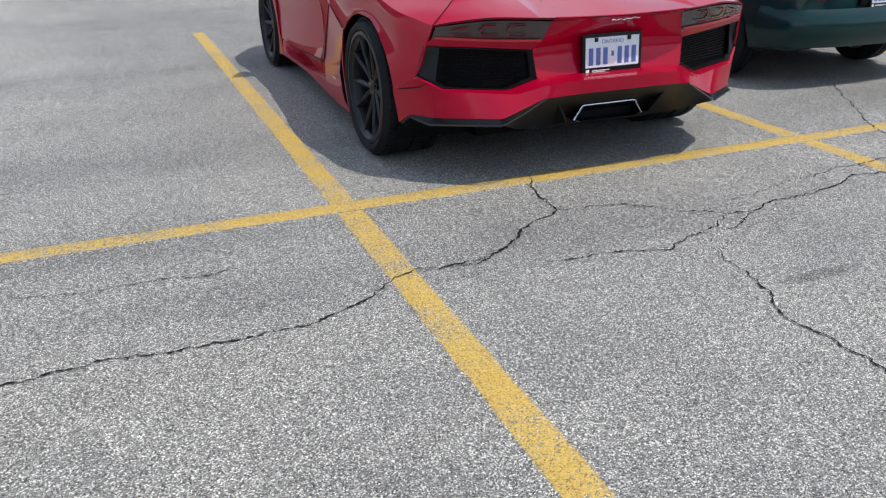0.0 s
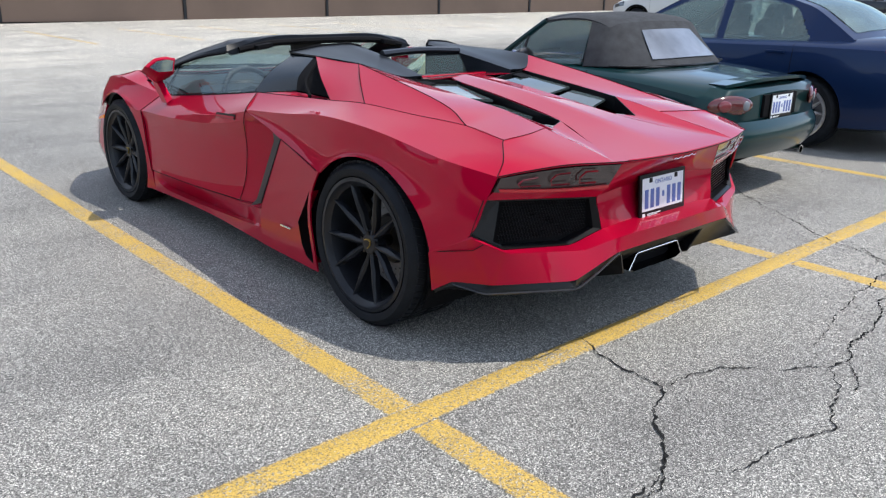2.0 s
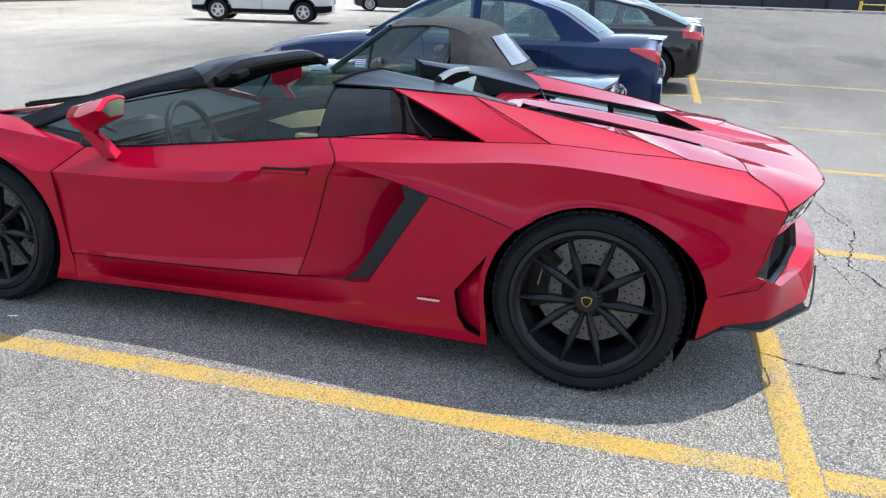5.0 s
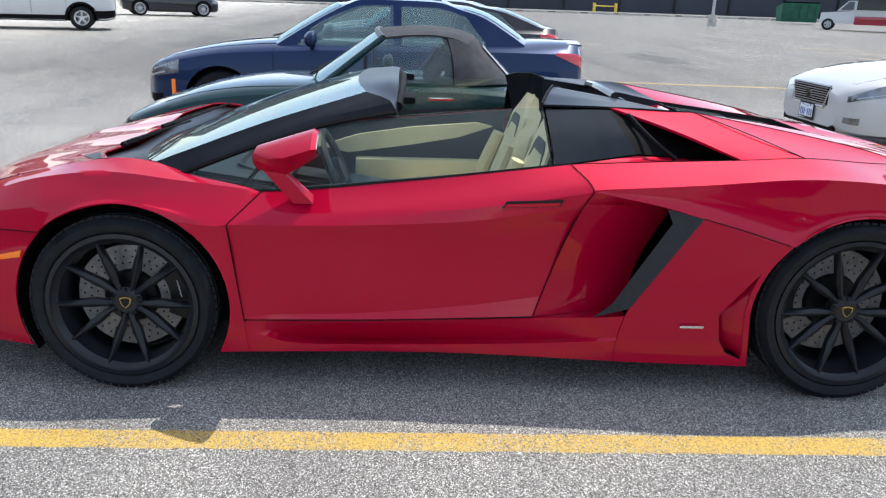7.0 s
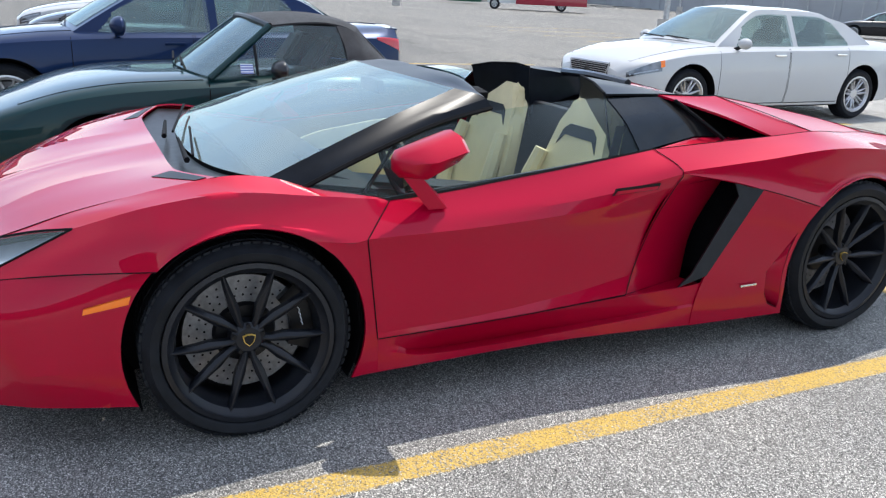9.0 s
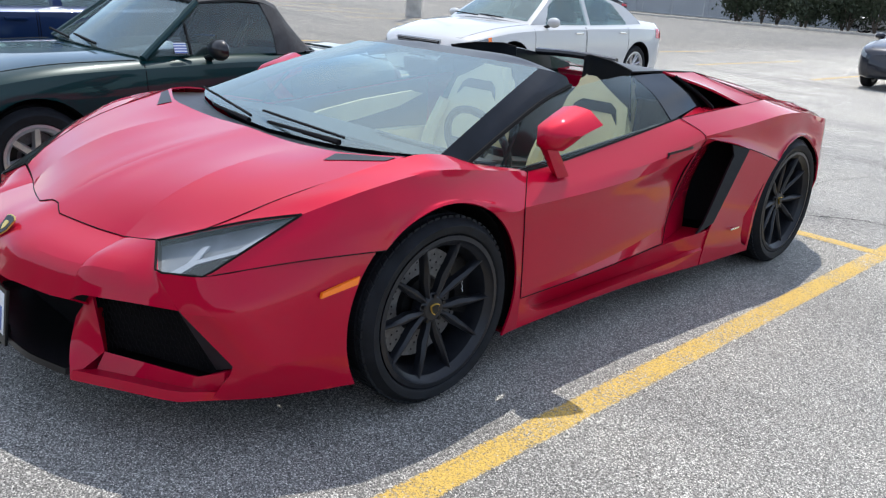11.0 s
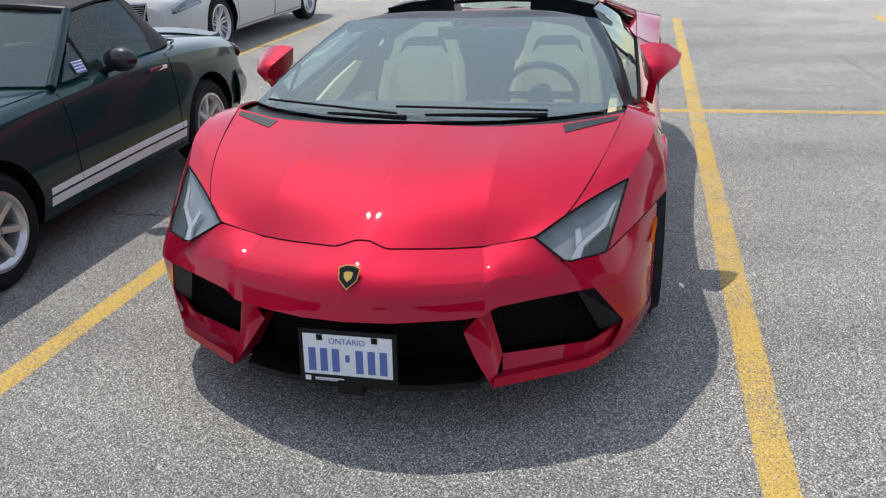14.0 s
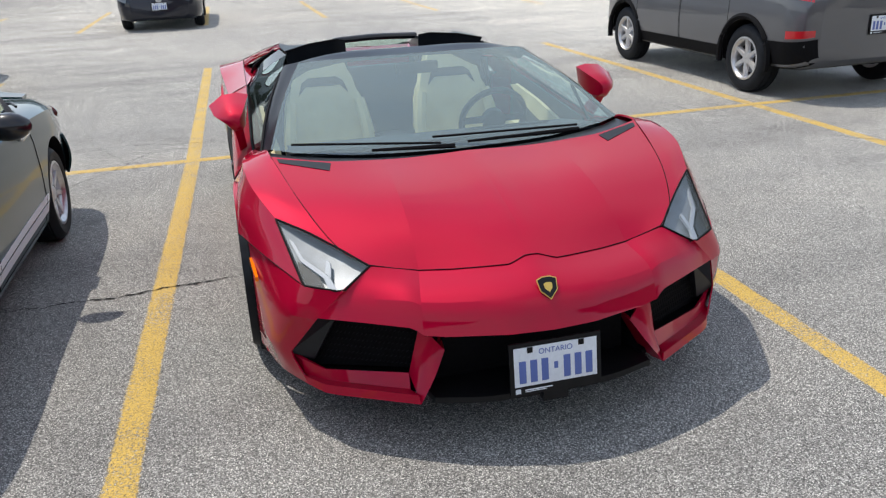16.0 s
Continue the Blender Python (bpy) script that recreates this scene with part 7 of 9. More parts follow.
SPINE_EDGE = curve((0.11, -0.93, 0.965), VENT_IF, (0.155, -1.35, 0.912), VENT_IR, (0.30, -1.95, 0.806), (0.417, -2.148, 0.779))
def deck(bm, s):
    ul = split_at(TAIL_LIP, 0.417)
    # outer deck: nearly flat from the ridge to the vent, then down to the tail lip
    knee, corner, mid = V((0.700, -1.66, 0.873)), V((0.704, -1.875, 0.846)), V((0.408, -1.82, 0.856))
    patch(bm, RIDGE, curve(VENT_OF, (0.402, -1.25, 0.942), VENT_K), curve(TOP, VENT_OF), curve(knee, VENT_K), 26, 6, 0, s)
    patch(bm, curve(knee, (0.703, -1.77, 0.860), corner), curve(VENT_K, (0.402, -1.70, 0.880), mid), curve(knee, VENT_K), curve(corner, (0.55, -1.865, 0.853), mid), 10, 6, 0, s)
    patch(bm, curve(corner, (0.55, -1.865, 0.853), mid), lambda u: TAIL_LIP(1 + u * (ul - 1)), curve(corner, (0.775, -1.93, 0.80), (0.843, -1.965, 0.750)), curve(mid, (0.415, -2.0, 0.816), (0.417, -2.148, 0.779)), 12, 8, 0, s)
    # slope from that edge in to the spine
    edge = curve(VENT_OR, (0.345, -1.95, 0.807), (0.412, -2.146, 0.779))
    patch(bm, edge, curve(VENT_K, mid, (0.417, -2.148, 0.779)), curve(VENT_OR, VENT_K), curve((0.412, -2.146, 0.779), (0.417, -2.148, 0.779)), 12, 4, 0, s)
    patch(bm, curve(VENT_IR, (0.30, -1.95, 0.806), (0.412, -2.146, 0.779)), edge, curve(VENT_IR, VENT_OR), curve((0.412, -2.146, 0.779), (0.4121, -2.146, 0.779)), 12, 3, 0, s)
    # spine
    patch(bm, SPINE, SPINE_EDGE, curve(SPINE(0), SPINE_EDGE(0)), lambda v: TAIL_LIP(v * ul), 24, 6, 0, s)
bm = bmesh.new()
for s in (-1, 1):
    deck(bm, s)
bmesh.ops.remove_doubles(bm, verts=bm.verts, dist=0.003)
part("engine_cover", bm, RED, sports, "red engine cover with a raised spine", 22, 0.006)
line("panel_gap", curve((0.706, -1.876, 0.848), (0.777, -1.931, 0.803), (0.845, -1.966, 0.752)), 0.0019)
line("panel_gap", curve((0.706, -1.877, 0.847), (0.55, -1.866, 0.854), (0.409, -1.821, 0.857)), 0.0012)
# engine bay seen through the vents
bm = bmesh.new()
hexa(bm, [(-0.44, -1.82, 0.72), (0.44, -1.82, 0.72), (0.52, -0.7, 0.80), (-0.52, -0.7, 0.80), (-0.47, -1.80, 0.74), (0.47, -1.80, 0.74), (0.5, -0.72, 0.84), (-0.5, -0.72, 0.84)])
part("engine_bay_tray", bm, MATT_BLACK, sports)
def vent_glass(bm, s):
    for (a, b), (c, d) in ((((0.150, -1.02, 0.940), (0.185, -1.30, 0.898)), ((0.395, -0.98, 0.955), (0.390, -1.28, 0.922))), (((0.185, -1.33, 0.878), (0.195, -1.56, 0.852)), ((0.385, -1.31, 0.908), (0.380, -1.52, 0.886)))):
        patch(bm, curve(a, b), curve(c, d), curve(a, c), curve(b, d), 6, 6, 0, s)
both("engine_window", vent_glass, mat("grey_engine_glass", (0.060, 0.080, 0.082), 0.08, 0.0, 0.3), "grey-green glass louvres over the engine", 0.012)
def vent_frame(bm, s):
    for a, b in ((VENT_OF, VENT_K), (VENT_K, VENT_OR), (VENT_OR, VENT_IR), (VENT_IR, VENT_IF), (VENT_IF, VENT_OF)):
        ruled(bm, curve(a, b), curve(a + V((0, 0, -0.07)), b + V((0, 0, -0.07))), 6, 2, 0, s)
both("vent_frame", vent_frame, SATIN_BLACK, "black frame of the deck vent", 0.004)
def vent_hinge(bm, s):
    for k in range(3):
        x, y = 0.235 + 0.035 * k, -1.69 + 0.01 * k
        box(bm, s * x - 0.011, s * x + 0.011, y - 0.025, y + 0.025, 0.80, 0.835, 0.005)
both("vent_bracket", vent_hinge, STEEL, "", 0)

# --- tail ---
LAMP_LOW = curve((0.378, -2.092, 0.664), (0.62, -2.035, 0.674), (0.845, -1.950, 0.690))
def tail_panel(bm, s):
    ul = split_at(TAIL_LIP, 0.345)
    mid = V((0.345, -2.125, 0.757))
    patch(bm, curve((0, -2.085, 0.487), (0.20, -2.087, 0.487), (0.39, -2.092, 0.480)), curve((0, -2.165, 0.755), mid), curve((0, -2.085, 0.487), (0, -2.047, 0.55), (0, -2.05, 0.66), (0, -2.165, 0.755)), curve((0.39, -2.092, 0.480), (0.405, -2.070, 0.62), (0.378, -2.092, 0.664), mid), 14, 12, 0, s)
    ruled(bm, curve((0, -2.165, 0.755), mid), lambda u: TAIL_LIP(u * ul), 14, 2, 0, s)
    # strip between lamp and grille
    ruled(bm, curve((0.405, -2.068, 0.622), (0.65, -2.01, 0.645), (0.869, -1.928, 0.658)), LAMP_LOW, 14, 2, 0, s)
    # lower bumper
    top = poly((0, -2.085, 0.487), (0.20, -2.087, 0.487), (0.39, -2.092, 0.480), (0.515, -2.047, 0.428), (0.80, -1.965, 0.446), (0.893, -1.888, 0.50), (0.955, -1.732, 0.417))
    crease = poly((0, -2.200, 0.475), (0.20, -2.195, 0.475), (0.37, -2.170, 0.463), (0.50, -2.110, 0.420), (0.80, -1.988, 0.438), (0.893, -1.895, 0.492), (0.957, -1.728, 0.410))
    low = poly((0, -2.190, 0.412), (0.20, -2.188, 0.412), (0.39, -2.176, 0.405), (0.575, -2.128, 0.324), (0.83, -1.955, 0.318), (0.90, -1.800, 0.308), (0.925, -1.713, 0.256))
    ruled(bm, crease, top, 36, 2, 0, s)
    ruled(bm, low, crease, 36, 4, 0, s)
    bmesh.ops.remove_doubles(bm, verts=bm.verts, dist=0.002)
bm = bmesh.new()
for s in (-1, 1):
    tail_panel(bm, s)
bmesh.ops.remove_doubles(bm, verts=bm.verts, dist=0.002)
rear_bumper = part("rear_bumper", bm, RED, sports, "red rear bumper and tail panel", 16, 0.006)
line("panel_gap", poly((0.955, -1.722, 0.412), (0.892, -1.900, 0.447), (0.862, -1.925, 0.47)))
line("tail_edge", TAIL_LIP, 0.0022, 30)
# tail lamps
def tail_lamp(bm, s):
    up = curve((0.345, -2.128, 0.758), (0.62, -2.075, 0.770), (0.833, -1.972, 0.745))
    ruled(bm, LAMP_LOW, up, 16, 4, 0, s)
tl = both("tail_lamp", tail_lamp, mat("smoked_lamp_lens", (0.050, 0.032, 0.030), 0.1, 0.0, 0.8), "smoked tail lamp with arrow-shaped light bars", 0.012)
for o, s in zip(tl, (-1, 1)):
    bm = bmesh.new()
    ruled(bm, curve((0.385, -2.104, 0.666), (0.62, -2.048, 0.676), (0.83, -1.966, 0.691)), curve((0.383, -2.108, 0.678), (0.62, -2.052, 0.688), (0.835, -1.968, 0.701)), 14, 1, 0, s)
    part("red_band", bm, LAMP_RED, o, thick=0.006)
    for k in range(3):
        u = 0.15 + 0.27 * k
        a = curve((0.40, -2.112, 0.685), (0.62, -2.062, 0.694), (0.82, -1.980, 0.704))
        b = curve((0.37, -2.136, 0.748), (0.62, -2.084, 0.757), (0.82, -1.986, 0.729))
        for (u0, v0), (u1, v1) in (((u, 0.2), (u + 0.17, 0.2)), ((u + 0.17, 0.2), (u + 0.2, 0.55)), ((u + 0.2, 0.55), (u + 0.17, 0.9)), ((u + 0.05, 0.9), (u + 0.17, 0.9))):
            bm = bmesh.new()
            p, q = a(u0).lerp(b(u0), v0), a(u1).lerp(b(u1), v1)
            tube(bm, curve((s * p.x, p.y + 0.004, p.z), (s * q.x, q.y + 0.004, q.z)), 0.0035, 4, 2)
            part("light_bar", bm, SMOKE_RED, o)
# rear grilles
G = [V(p) for p in ((0.869, -1.928, 0.658), (0.405, -2.066, 0.622), (0.395, -2.092, 0.482), (0.515, -2.045, 0.430), (0.80, -1.962, 0.448), (0.893, -1.890, 0.503))]
def grille_back(bm, s):
    vs = [bm.verts.new((s * (p.x - 0.01), p.y + 0.06, p.z)) for p in G]
    bm.faces.new(vs)
def grille_frame(bm, s):
    c = sum(G, V((0, 0, 0))) / 6
    for a, b in zip(G, G[1:] + G[:1]):
        a1, b1 = a.lerp(c, 0.07) + V((0, 0.018, 0)), b.lerp(c, 0.07) + V((0, 0.018, 0))
        ruled(bm, curve(a, b), curve(a1, b1), 6, 1, 0, s)
        ruled(bm, curve(a1, b1), curve(a1 + V((0, 0.05, 0)), b1 + V((0, 0.05, 0))), 6, 1, 0, s)
gb = both("rear_grille", grille_back, MATT_BLACK, "black hexagonal rear grille with honeycomb mesh", 0.01)
for o, s in zip(gb, (-1, 1)):
    bm = bmesh.new()
    grille_frame(bm, s)
    part("grille_frame", bm, SATIN_BLACK, o, thick=0.004)
    bm = bmesh.new()
    C, D = V((0.42, -2.05, 0.61)), V((0.78, -1.95, 0.648))
    A = V((0.80, -1.940, 0.46))
    B = V((0.43, -2.058, 0.46))
    hexmesh(bm, lambda u, v: (lambda p: V((s * p.x, p.y + 0.02, p.z)))(B.lerp(A, u).lerp(C.lerp(D, u), v)), 30, 12, 0.0016)
    tagged(part("grille_mesh", bm, SATIN_BLACK, o), kind="stuff")
    bm = bmesh.new()
    prism(bm, [(s * p.x, p.y + 0.012, p.z) for p in (G[0].lerp(G[1], 0.03), G[0].lerp(G[1], 0.15), G[4].lerp(G[5], 0.25), G[5].lerp(G[0], 0.05))], (0, 0.012, 0))
    part("grille_vane", bm, TRIM_GREY, o)
# diffuser and exhaust
bm = bmesh.new()
for s in (-1, 1):
    # the middle is a deep tunnel round the exhaust, the outer parts end in low fangs
    low = poly((0, -1.93, 0.21), (0.30, -1.94, 0.21), (0.45, -2.03, 0.245), (0.580, -2.142, 0.300), (0.855, -1.934, 0.288), (0.90, -1.802, 0.300), (0.915, -1.73, 0.252))
    top = poly((0, -2.186, 0.413), (0.20, -2.184, 0.413), (0.39, -2.172, 0.406), (0.575, -2.124, 0.325), (0.83, -1.951, 0.319), (0.898, -1.797, 0.308), (0.92, -1.715, 0.256))
    ruled(bm, low, top, 36, 3, 0, s)
    ruled(bm, poly((0, -1.55, 0.17), (0.3, -1.55, 0.17), (0.82, -1.6, 0.18)), low, 24, 2, 0, s)
bmesh.ops.remove_doubles(bm, verts=bm.verts, dist=0.002)
part("diffuser", bm, SATIN_BLACK, sports, "black rear diffuser", 20, 0.008)
bm = bmesh.new()
for s in (-1, 1):
    tube(bm, poly((s * 0.385, -2.180, 0.404), (s * 0.49, -2.165, 0.345), (s * 0.582, -2.146, 0.299), (s * 0.857, -1.937, 0.287), (s * 0.902, -1.803, 0.300)), 0.0045, 6, 24)
    part("diffuser_blade", bm, GLOSS_BLACK, sports)
    bm = bmesh.new()
    # a dark vane stands under the tunnel beside the exhaust
    ruled(bm, curve((0.225, -1.95, 0.22), (0.235, -2.10, 0.272)), curve((0.30, -1.95, 0.36), (0.31, -2.13, 0.385)), 6, 2, 0, s)
    part("diffuser_vane", bm, SATIN_BLACK, sports, thick=0.008)
    bm = bmesh.new()
EX = [(-0.190, 0.274), (-0.145, 0.335), (0.145, 0.335), (0.190, 0.274), (0.16, 0.262), (-0.16, 0.262)]
def ring_at(y, k):
    return [bm.verts.new((x * k, y, 0.295 + (z - 0.295) * k)) for x, z in EX]
r0, r1, r2, r3 = ring_at(-1.95, 1.0), ring_at(-2.093, 1.0), ring_at(-2.097, 0.95), ring_at(-1.99, 0.93)
for a, b in ((r0, r1), (r1, r2), (r2, r3)):
    for k in range(6):
        bm.faces.new((a[k], a[(k + 1) % 6], b[(k + 1) % 6], b[k]))
exhaust = part("exhaust", bm, DARK_CHROME, sports, "wide dark chrome exhaust outlet", 20)
bm = bmesh.new()
tube(bm, poly(*[(x, -2.096, z) for x, z in ((-0.190, 0.274), (-0.145, 0.335), (0.145, 0.335), (0.190, 0.274))]), 0.0028, 6, 30)
part("exhaust_edge", bm, CHROME, exhaust, "bright chrome edge")
bm = bmesh.new()
prism(bm, [(x * 0.92, -2.04, 0.295 + (z - 0.295) * 0.92) for x, z in EX], (0, 0.01, 0))
part("exhaust_back", bm, MATT_BLACK, exhaust)
plate(sports, pose(-0.003, -2.142, 0.592, -5, 0, 0))
# chrome script on the tail, as a plain wavy bar
bm = bmesh.new()
tube(bm, curve(*[(-0.075 + 0.15 * k / 12, -2.180, 0.752 + 0.0045 * math.sin(k * 2.1) * (0.6 + 0.4 * math.cos(k * 1.3)) + 0.0004 * k) for k in range(13)]), 0.0017, 5, 60)
part("tail_script", bm, CHROME, sports, "thin chrome script on the tail")

# --- windscreen, frame and cabin glass ---
WS_BASE = curve((0, 1.415, 0.802), (0.40, 1.385, 0.808), (0.70, 1.305, 0.826), (0.805, 1.245, 0.838))
WS_TOP = curve((0, 0.555, 1.100), (0.35, 0.535, 1.098), (0.590, 0.492, 1.088))
PILLAR_IN = curve((0.805, 1.245, 0.838), (0.705, 0.86, 0.978), (0.590, 0.492, 1.088))
PILLAR_OUT = curve((0.838, 1.150, 0.806), (0.792, 0.90, 0.900), (0.728, 0.62, 0.985), (0.672, 0.375, 1.030))
bm = bmesh.new()
for s in (-1, 1):
    patch(bm, WS_BASE, WS_TOP, curve((0, 1.415, 0.802), (0, 1.0, 0.962), (0, 0.555, 1.100)), PILLAR_IN, 14, 14, 0, s)
bmesh.ops.remove_doubles(bm, verts=bm.verts, dist=0.001)
ws = part("windscreen", bm, GLASS, sports, "steeply raked clear windscreen", 40)
ws.visible_shadow = False
def pillar(bm, s):
    patch(bm, PILLAR_OUT, PILLAR_IN, curve((0.838, 1.150, 0.806), (0.805, 1.245, 0.838)), curve((0.672, 0.375, 1.030), (0.660, 0.40, 1.065), (0.590, 0.492, 1.088)), 18, 5, 0.008, s)
    patch(bm, curve((0, 0.555, 1.100), (0.35, 0.535, 1.098), (0.590, 0.492, 1.088)), curve((0, 0.375, 1.112), (0.40, 0.37, 1.104), (0.672, 0.375, 1.030)), curve((0, 0.555, 1.100), (0, 0.375, 1.112)), curve((0.590, 0.492, 1.088), (0.660, 0.40, 1.065), (0.672, 0.375, 1.030)), 14, 4, 0.004, s)
    patch(bm, curve((0, 0.375, 1.112), (0.40, 0.37, 1.104), (0.672, 0.375, 1.030)), curve((0, 0.36, 1.070), (0.40, 0.36, 1.062), (0.645, 0.37, 1.005)), curve((0, 0.375, 1.112), (0, 0.36, 1.070)), curve((0.672, 0.375, 1.030), (0.645, 0.37, 1.005)), 14, 2, 0, s)
bm = bmesh.new()
for s in (-1, 1):
    pillar(bm, s)
bmesh.ops.remove_doubles(bm, verts=bm.verts, dist=0.002)
part("windscreen_frame", bm, FRAME_BLACK, sports, "gloss black windscreen frame and header", 26, 0.012)
# inner trim of the header and a black band round the glass
bm = bmesh.new()
tube(bm, curve((-0.60, 0.37, 1.035), (-0.35, 0.36, 1.072), (0.35, 0.36, 1.072), (0.60, 0.37, 1.035)), 0.020, 8, 24)
part("header_seal", bm, MATT_BLACK, sports)
for s in (-1, 1):
    bm = bmesh.new()
    box(bm, -0.05, 0.05, -0.05, 0.05, -0.014, 0.014, 0.008)
    part("roof_latch", bm, MATT_BLACK, sports).matrix_basis = pose(s * 0.46, 0.35, 1.055, 0, s * 8, 0)
line("pillar_seal", curve((0.842, 1.148, 0.802), (0.797, 0.90, 0.896), (0.733, 0.62, 0.981), (0.677, 0.375, 1.025)), 0.009, 20)
# cowl: the black trough with wipers
bm = bmesh.new()
for s in (-1, 1):
    patch(bm, HOOD_REAR, WS_BASE, curve((0, 1.510, 0.791), (0, 1.415, 0.795)), curve((0.814, 1.412, 0.840), (0.805, 1.245, 0.832)), 16, 4, 0, s)
for v in bm.verts:
    v.co.z -= 0.010
bmesh.ops.remove_doubles(bm, verts=bm.verts, dist=0.001)
part("cowl", bm, SATIN_BLACK, sports, "black cowl below the windscreen", thick=0.01)
for a, b in ((((-0.52, 1.46, 0.845), (-0.02, 1.425, 0.832)), ((-0.52, 1.44, 0.86), (0.12, 1.36, 0.85))), (((0.05, 1.47, 0.83), (0.40, 1.425, 0.835)), ((0.10, 1.43, 0.838), (0.72, 1.30, 0.862)))):
    bm = bmesh.new()
    tube(bm, curve(*a), lambda u: 0.011 - 0.005 * u, 6, 6)
    w = part("wiper", bm, MATT_BLACK, sports, "black wiper arm and blade")
    bm = bmesh.new()
    tube(bm, curve(*b), 0.0055, 5, 8)
    part("wiper_blade", bm, MATT_BLACK, w)
# side glass
GLASS_TOP = poly((0.838, 1.140, 0.804), (0.792, 0.89, 0.893), (0.728, 0.61, 0.975), (0.668, 0.36, 1.012), (0.64, 0.10, 1.035), (0.598, -0.197, 1.046))
def side_glass(bm, s):
    low = curve((0.846, 1.090, 0.792), (0.870, 0.855, 0.750), (0.860, 0.35, 0.797), (0.838, -0.205, 0.864))
    patch(bm, low, GLASS_TOP, curve((0.846, 1.090, 0.792), (0.838, 1.140, 0.804)), curve((0.838, -0.205, 0.864), (0.735, -0.20, 0.965), (0.598, -0.197, 1.046)), 24, 8, 0, s)
for o in both("side_window", side_glass, SIDE_GLASS, "raised frameless side window", 0):
    o.visible_shadow = False
line("window_seal", curve((0.848, 1.085, 0.790), (0.872, 0.86, 0.753), (0.863, 0.35, 0.800), (0.842, -0.27, 0.873)), 0.006, 24)
line("window_post", curve((0.815, 0.93, 0.755), (0.772, 0.80, 0.915)), 0.008, 4)
# black panel behind the side window, and the scoop
def rear_pane(bm, s):
    patch(bm, curve((0.838, -0.215, 0.866), (0.780, -0.535, 0.906)), curve((0.600, -0.205, 1.044), (0.622, -0.45, 1.048)), curve((0.838, -0.215, 0.866), (0.735, -0.21, 0.965), (0.600, -0.205, 1.044)), curve((0.780, -0.535, 0.906), (0.738, -0.495, 0.968), (0.622, -0.45, 1.048)), 8, 8, 0, s)
both("rear_side_panel", rear_pane, SMOKED, "black panel behind the side window", 0.008)
def scoop(bm, s):
    patch(bm, curve((0.780, -0.535, 0.906), (0.60, -0.95, 0.86)), curve((0.622, -0.45, 1.048), (0.54, -0.80, 1.00)), curve((0.780, -0.535, 0.906), (0.738, -0.495, 0.968), (0.622, -0.45, 1.048)), curve((0.60, -0.95, 0.86), (0.54, -0.80, 1.00)), 6, 6, 0, s)
    patch(bm, curve((0.60, -0.95, 0.86), (0.80, -1.05, 0.88)), curve((0.54, -0.80, 1.00), (0.66, -0.85, 0.99)), curve((0.60, -0.95, 0.86), (0.54, -0.80, 1.00)), curve((0.80, -1.05, 0.88), (0.66, -0.85, 0.99)), 4, 4, 0, s)
both("scoop_duct", scoop, MATT_BLACK, "black inner wall of the scoop", 0.004)
def scoop_floor(bm, s):
    patch(bm, curve((0.845, -0.28, 0.872), (0.837, -0.915, 0.900)), curve((0.782, -0.53, 0.899), (0.66, -0.95, 0.868)), curve((0.845, -0.28, 0.872), (0.782, -0.53, 0.899)), curve((0.837, -0.915, 0.900), (0.66, -0.95, 0.868)), 8, 4, 0, s)
both("scoop_floor", scoop_floor, RED, "", 0.004)
def scoop_core(bm, s):
    hexa(bm, [(s * x, y, z) for x, y, z in ((0.30, -1.05, 0.80), (0.66, -1.08, 0.80), (0.60, -0.52, 0.82), (0.30, -0.45, 0.82), (0.30, -1.02, 0.955), (0.60, -1.05, 0.93), (0.585, -0.55, 1.02), (0.32, -0.45, 1.01))])
both("scoop_core", scoop_core, MATT_BLACK, "", 0)
def scoop_fin(bm, s):
    tube(bm, lambda u: (lambda p: V((s * p.x, p.y, p.z)))(curve((0.795, -0.68, 0.892), (0.765, -0.60, 0.95), (0.65, -0.52, 1.035))(u)), 0.009, 6, 8)
both("scoop_fin", scoop_fin, MATT_BLACK, "", 0)

# --- black roll-over humps and rear wall ---
def hump(bm, s):
    front = poly((0.235, -0.33, 1.085), (0.29, -0.285, 1.100), (0.46, -0.235, 1.088), (0.600, -0.195, 1.060))
    back = curve((0.31, -0.93, 0.985), (0.44, -0.925, 0.990), (0.592, -0.80, 1.047))
    inner = curve((0.235, -0.33, 1.085), (0.265, -0.60, 1.048), (0.31, -0.93, 0.985))
    patch(bm, front, back, inner, curve((0.600, -0.195, 1.060), (0.613, -0.459, 1.060), (0.604, -0.68, 1.052), (0.592, -0.80, 1.047)), 12, 12, 0, s)
    patch(bm, curve((0.22, -0.345, 0.80), (0.60, -0.26, 0.80)), front, curve((0.22, -0.345, 0.80), (0.235, -0.33, 1.085)), curve((0.60, -0.26, 0.80), (0.600, -0.195, 1.060)), 12, 6, 0, s)
    ruled(bm, curve((0.22, -0.345, 0.85), (0.255, -0.62, 0.94), (0.30, -0.935, 0.955)), inner, 10, 4, 0, s)
both("rollover_hump", hump, FRAME_BLACK, "black hump behind the seat", 0.008, 30)
def hump_lip(bm, s):
    c = poly((0.235, -0.33, 1.087), (0.29, -0.282, 1.102), (0.46, -0.232, 1.090), (0.602, -0.19, 1.062))
    tube(bm, lambda u: (lambda p: V((s * p.x, p.y, p.z)))(c(u)), 0.006, 8, 16)
both("hump_seal", hump_lip, MATT_BLACK, "", 0)
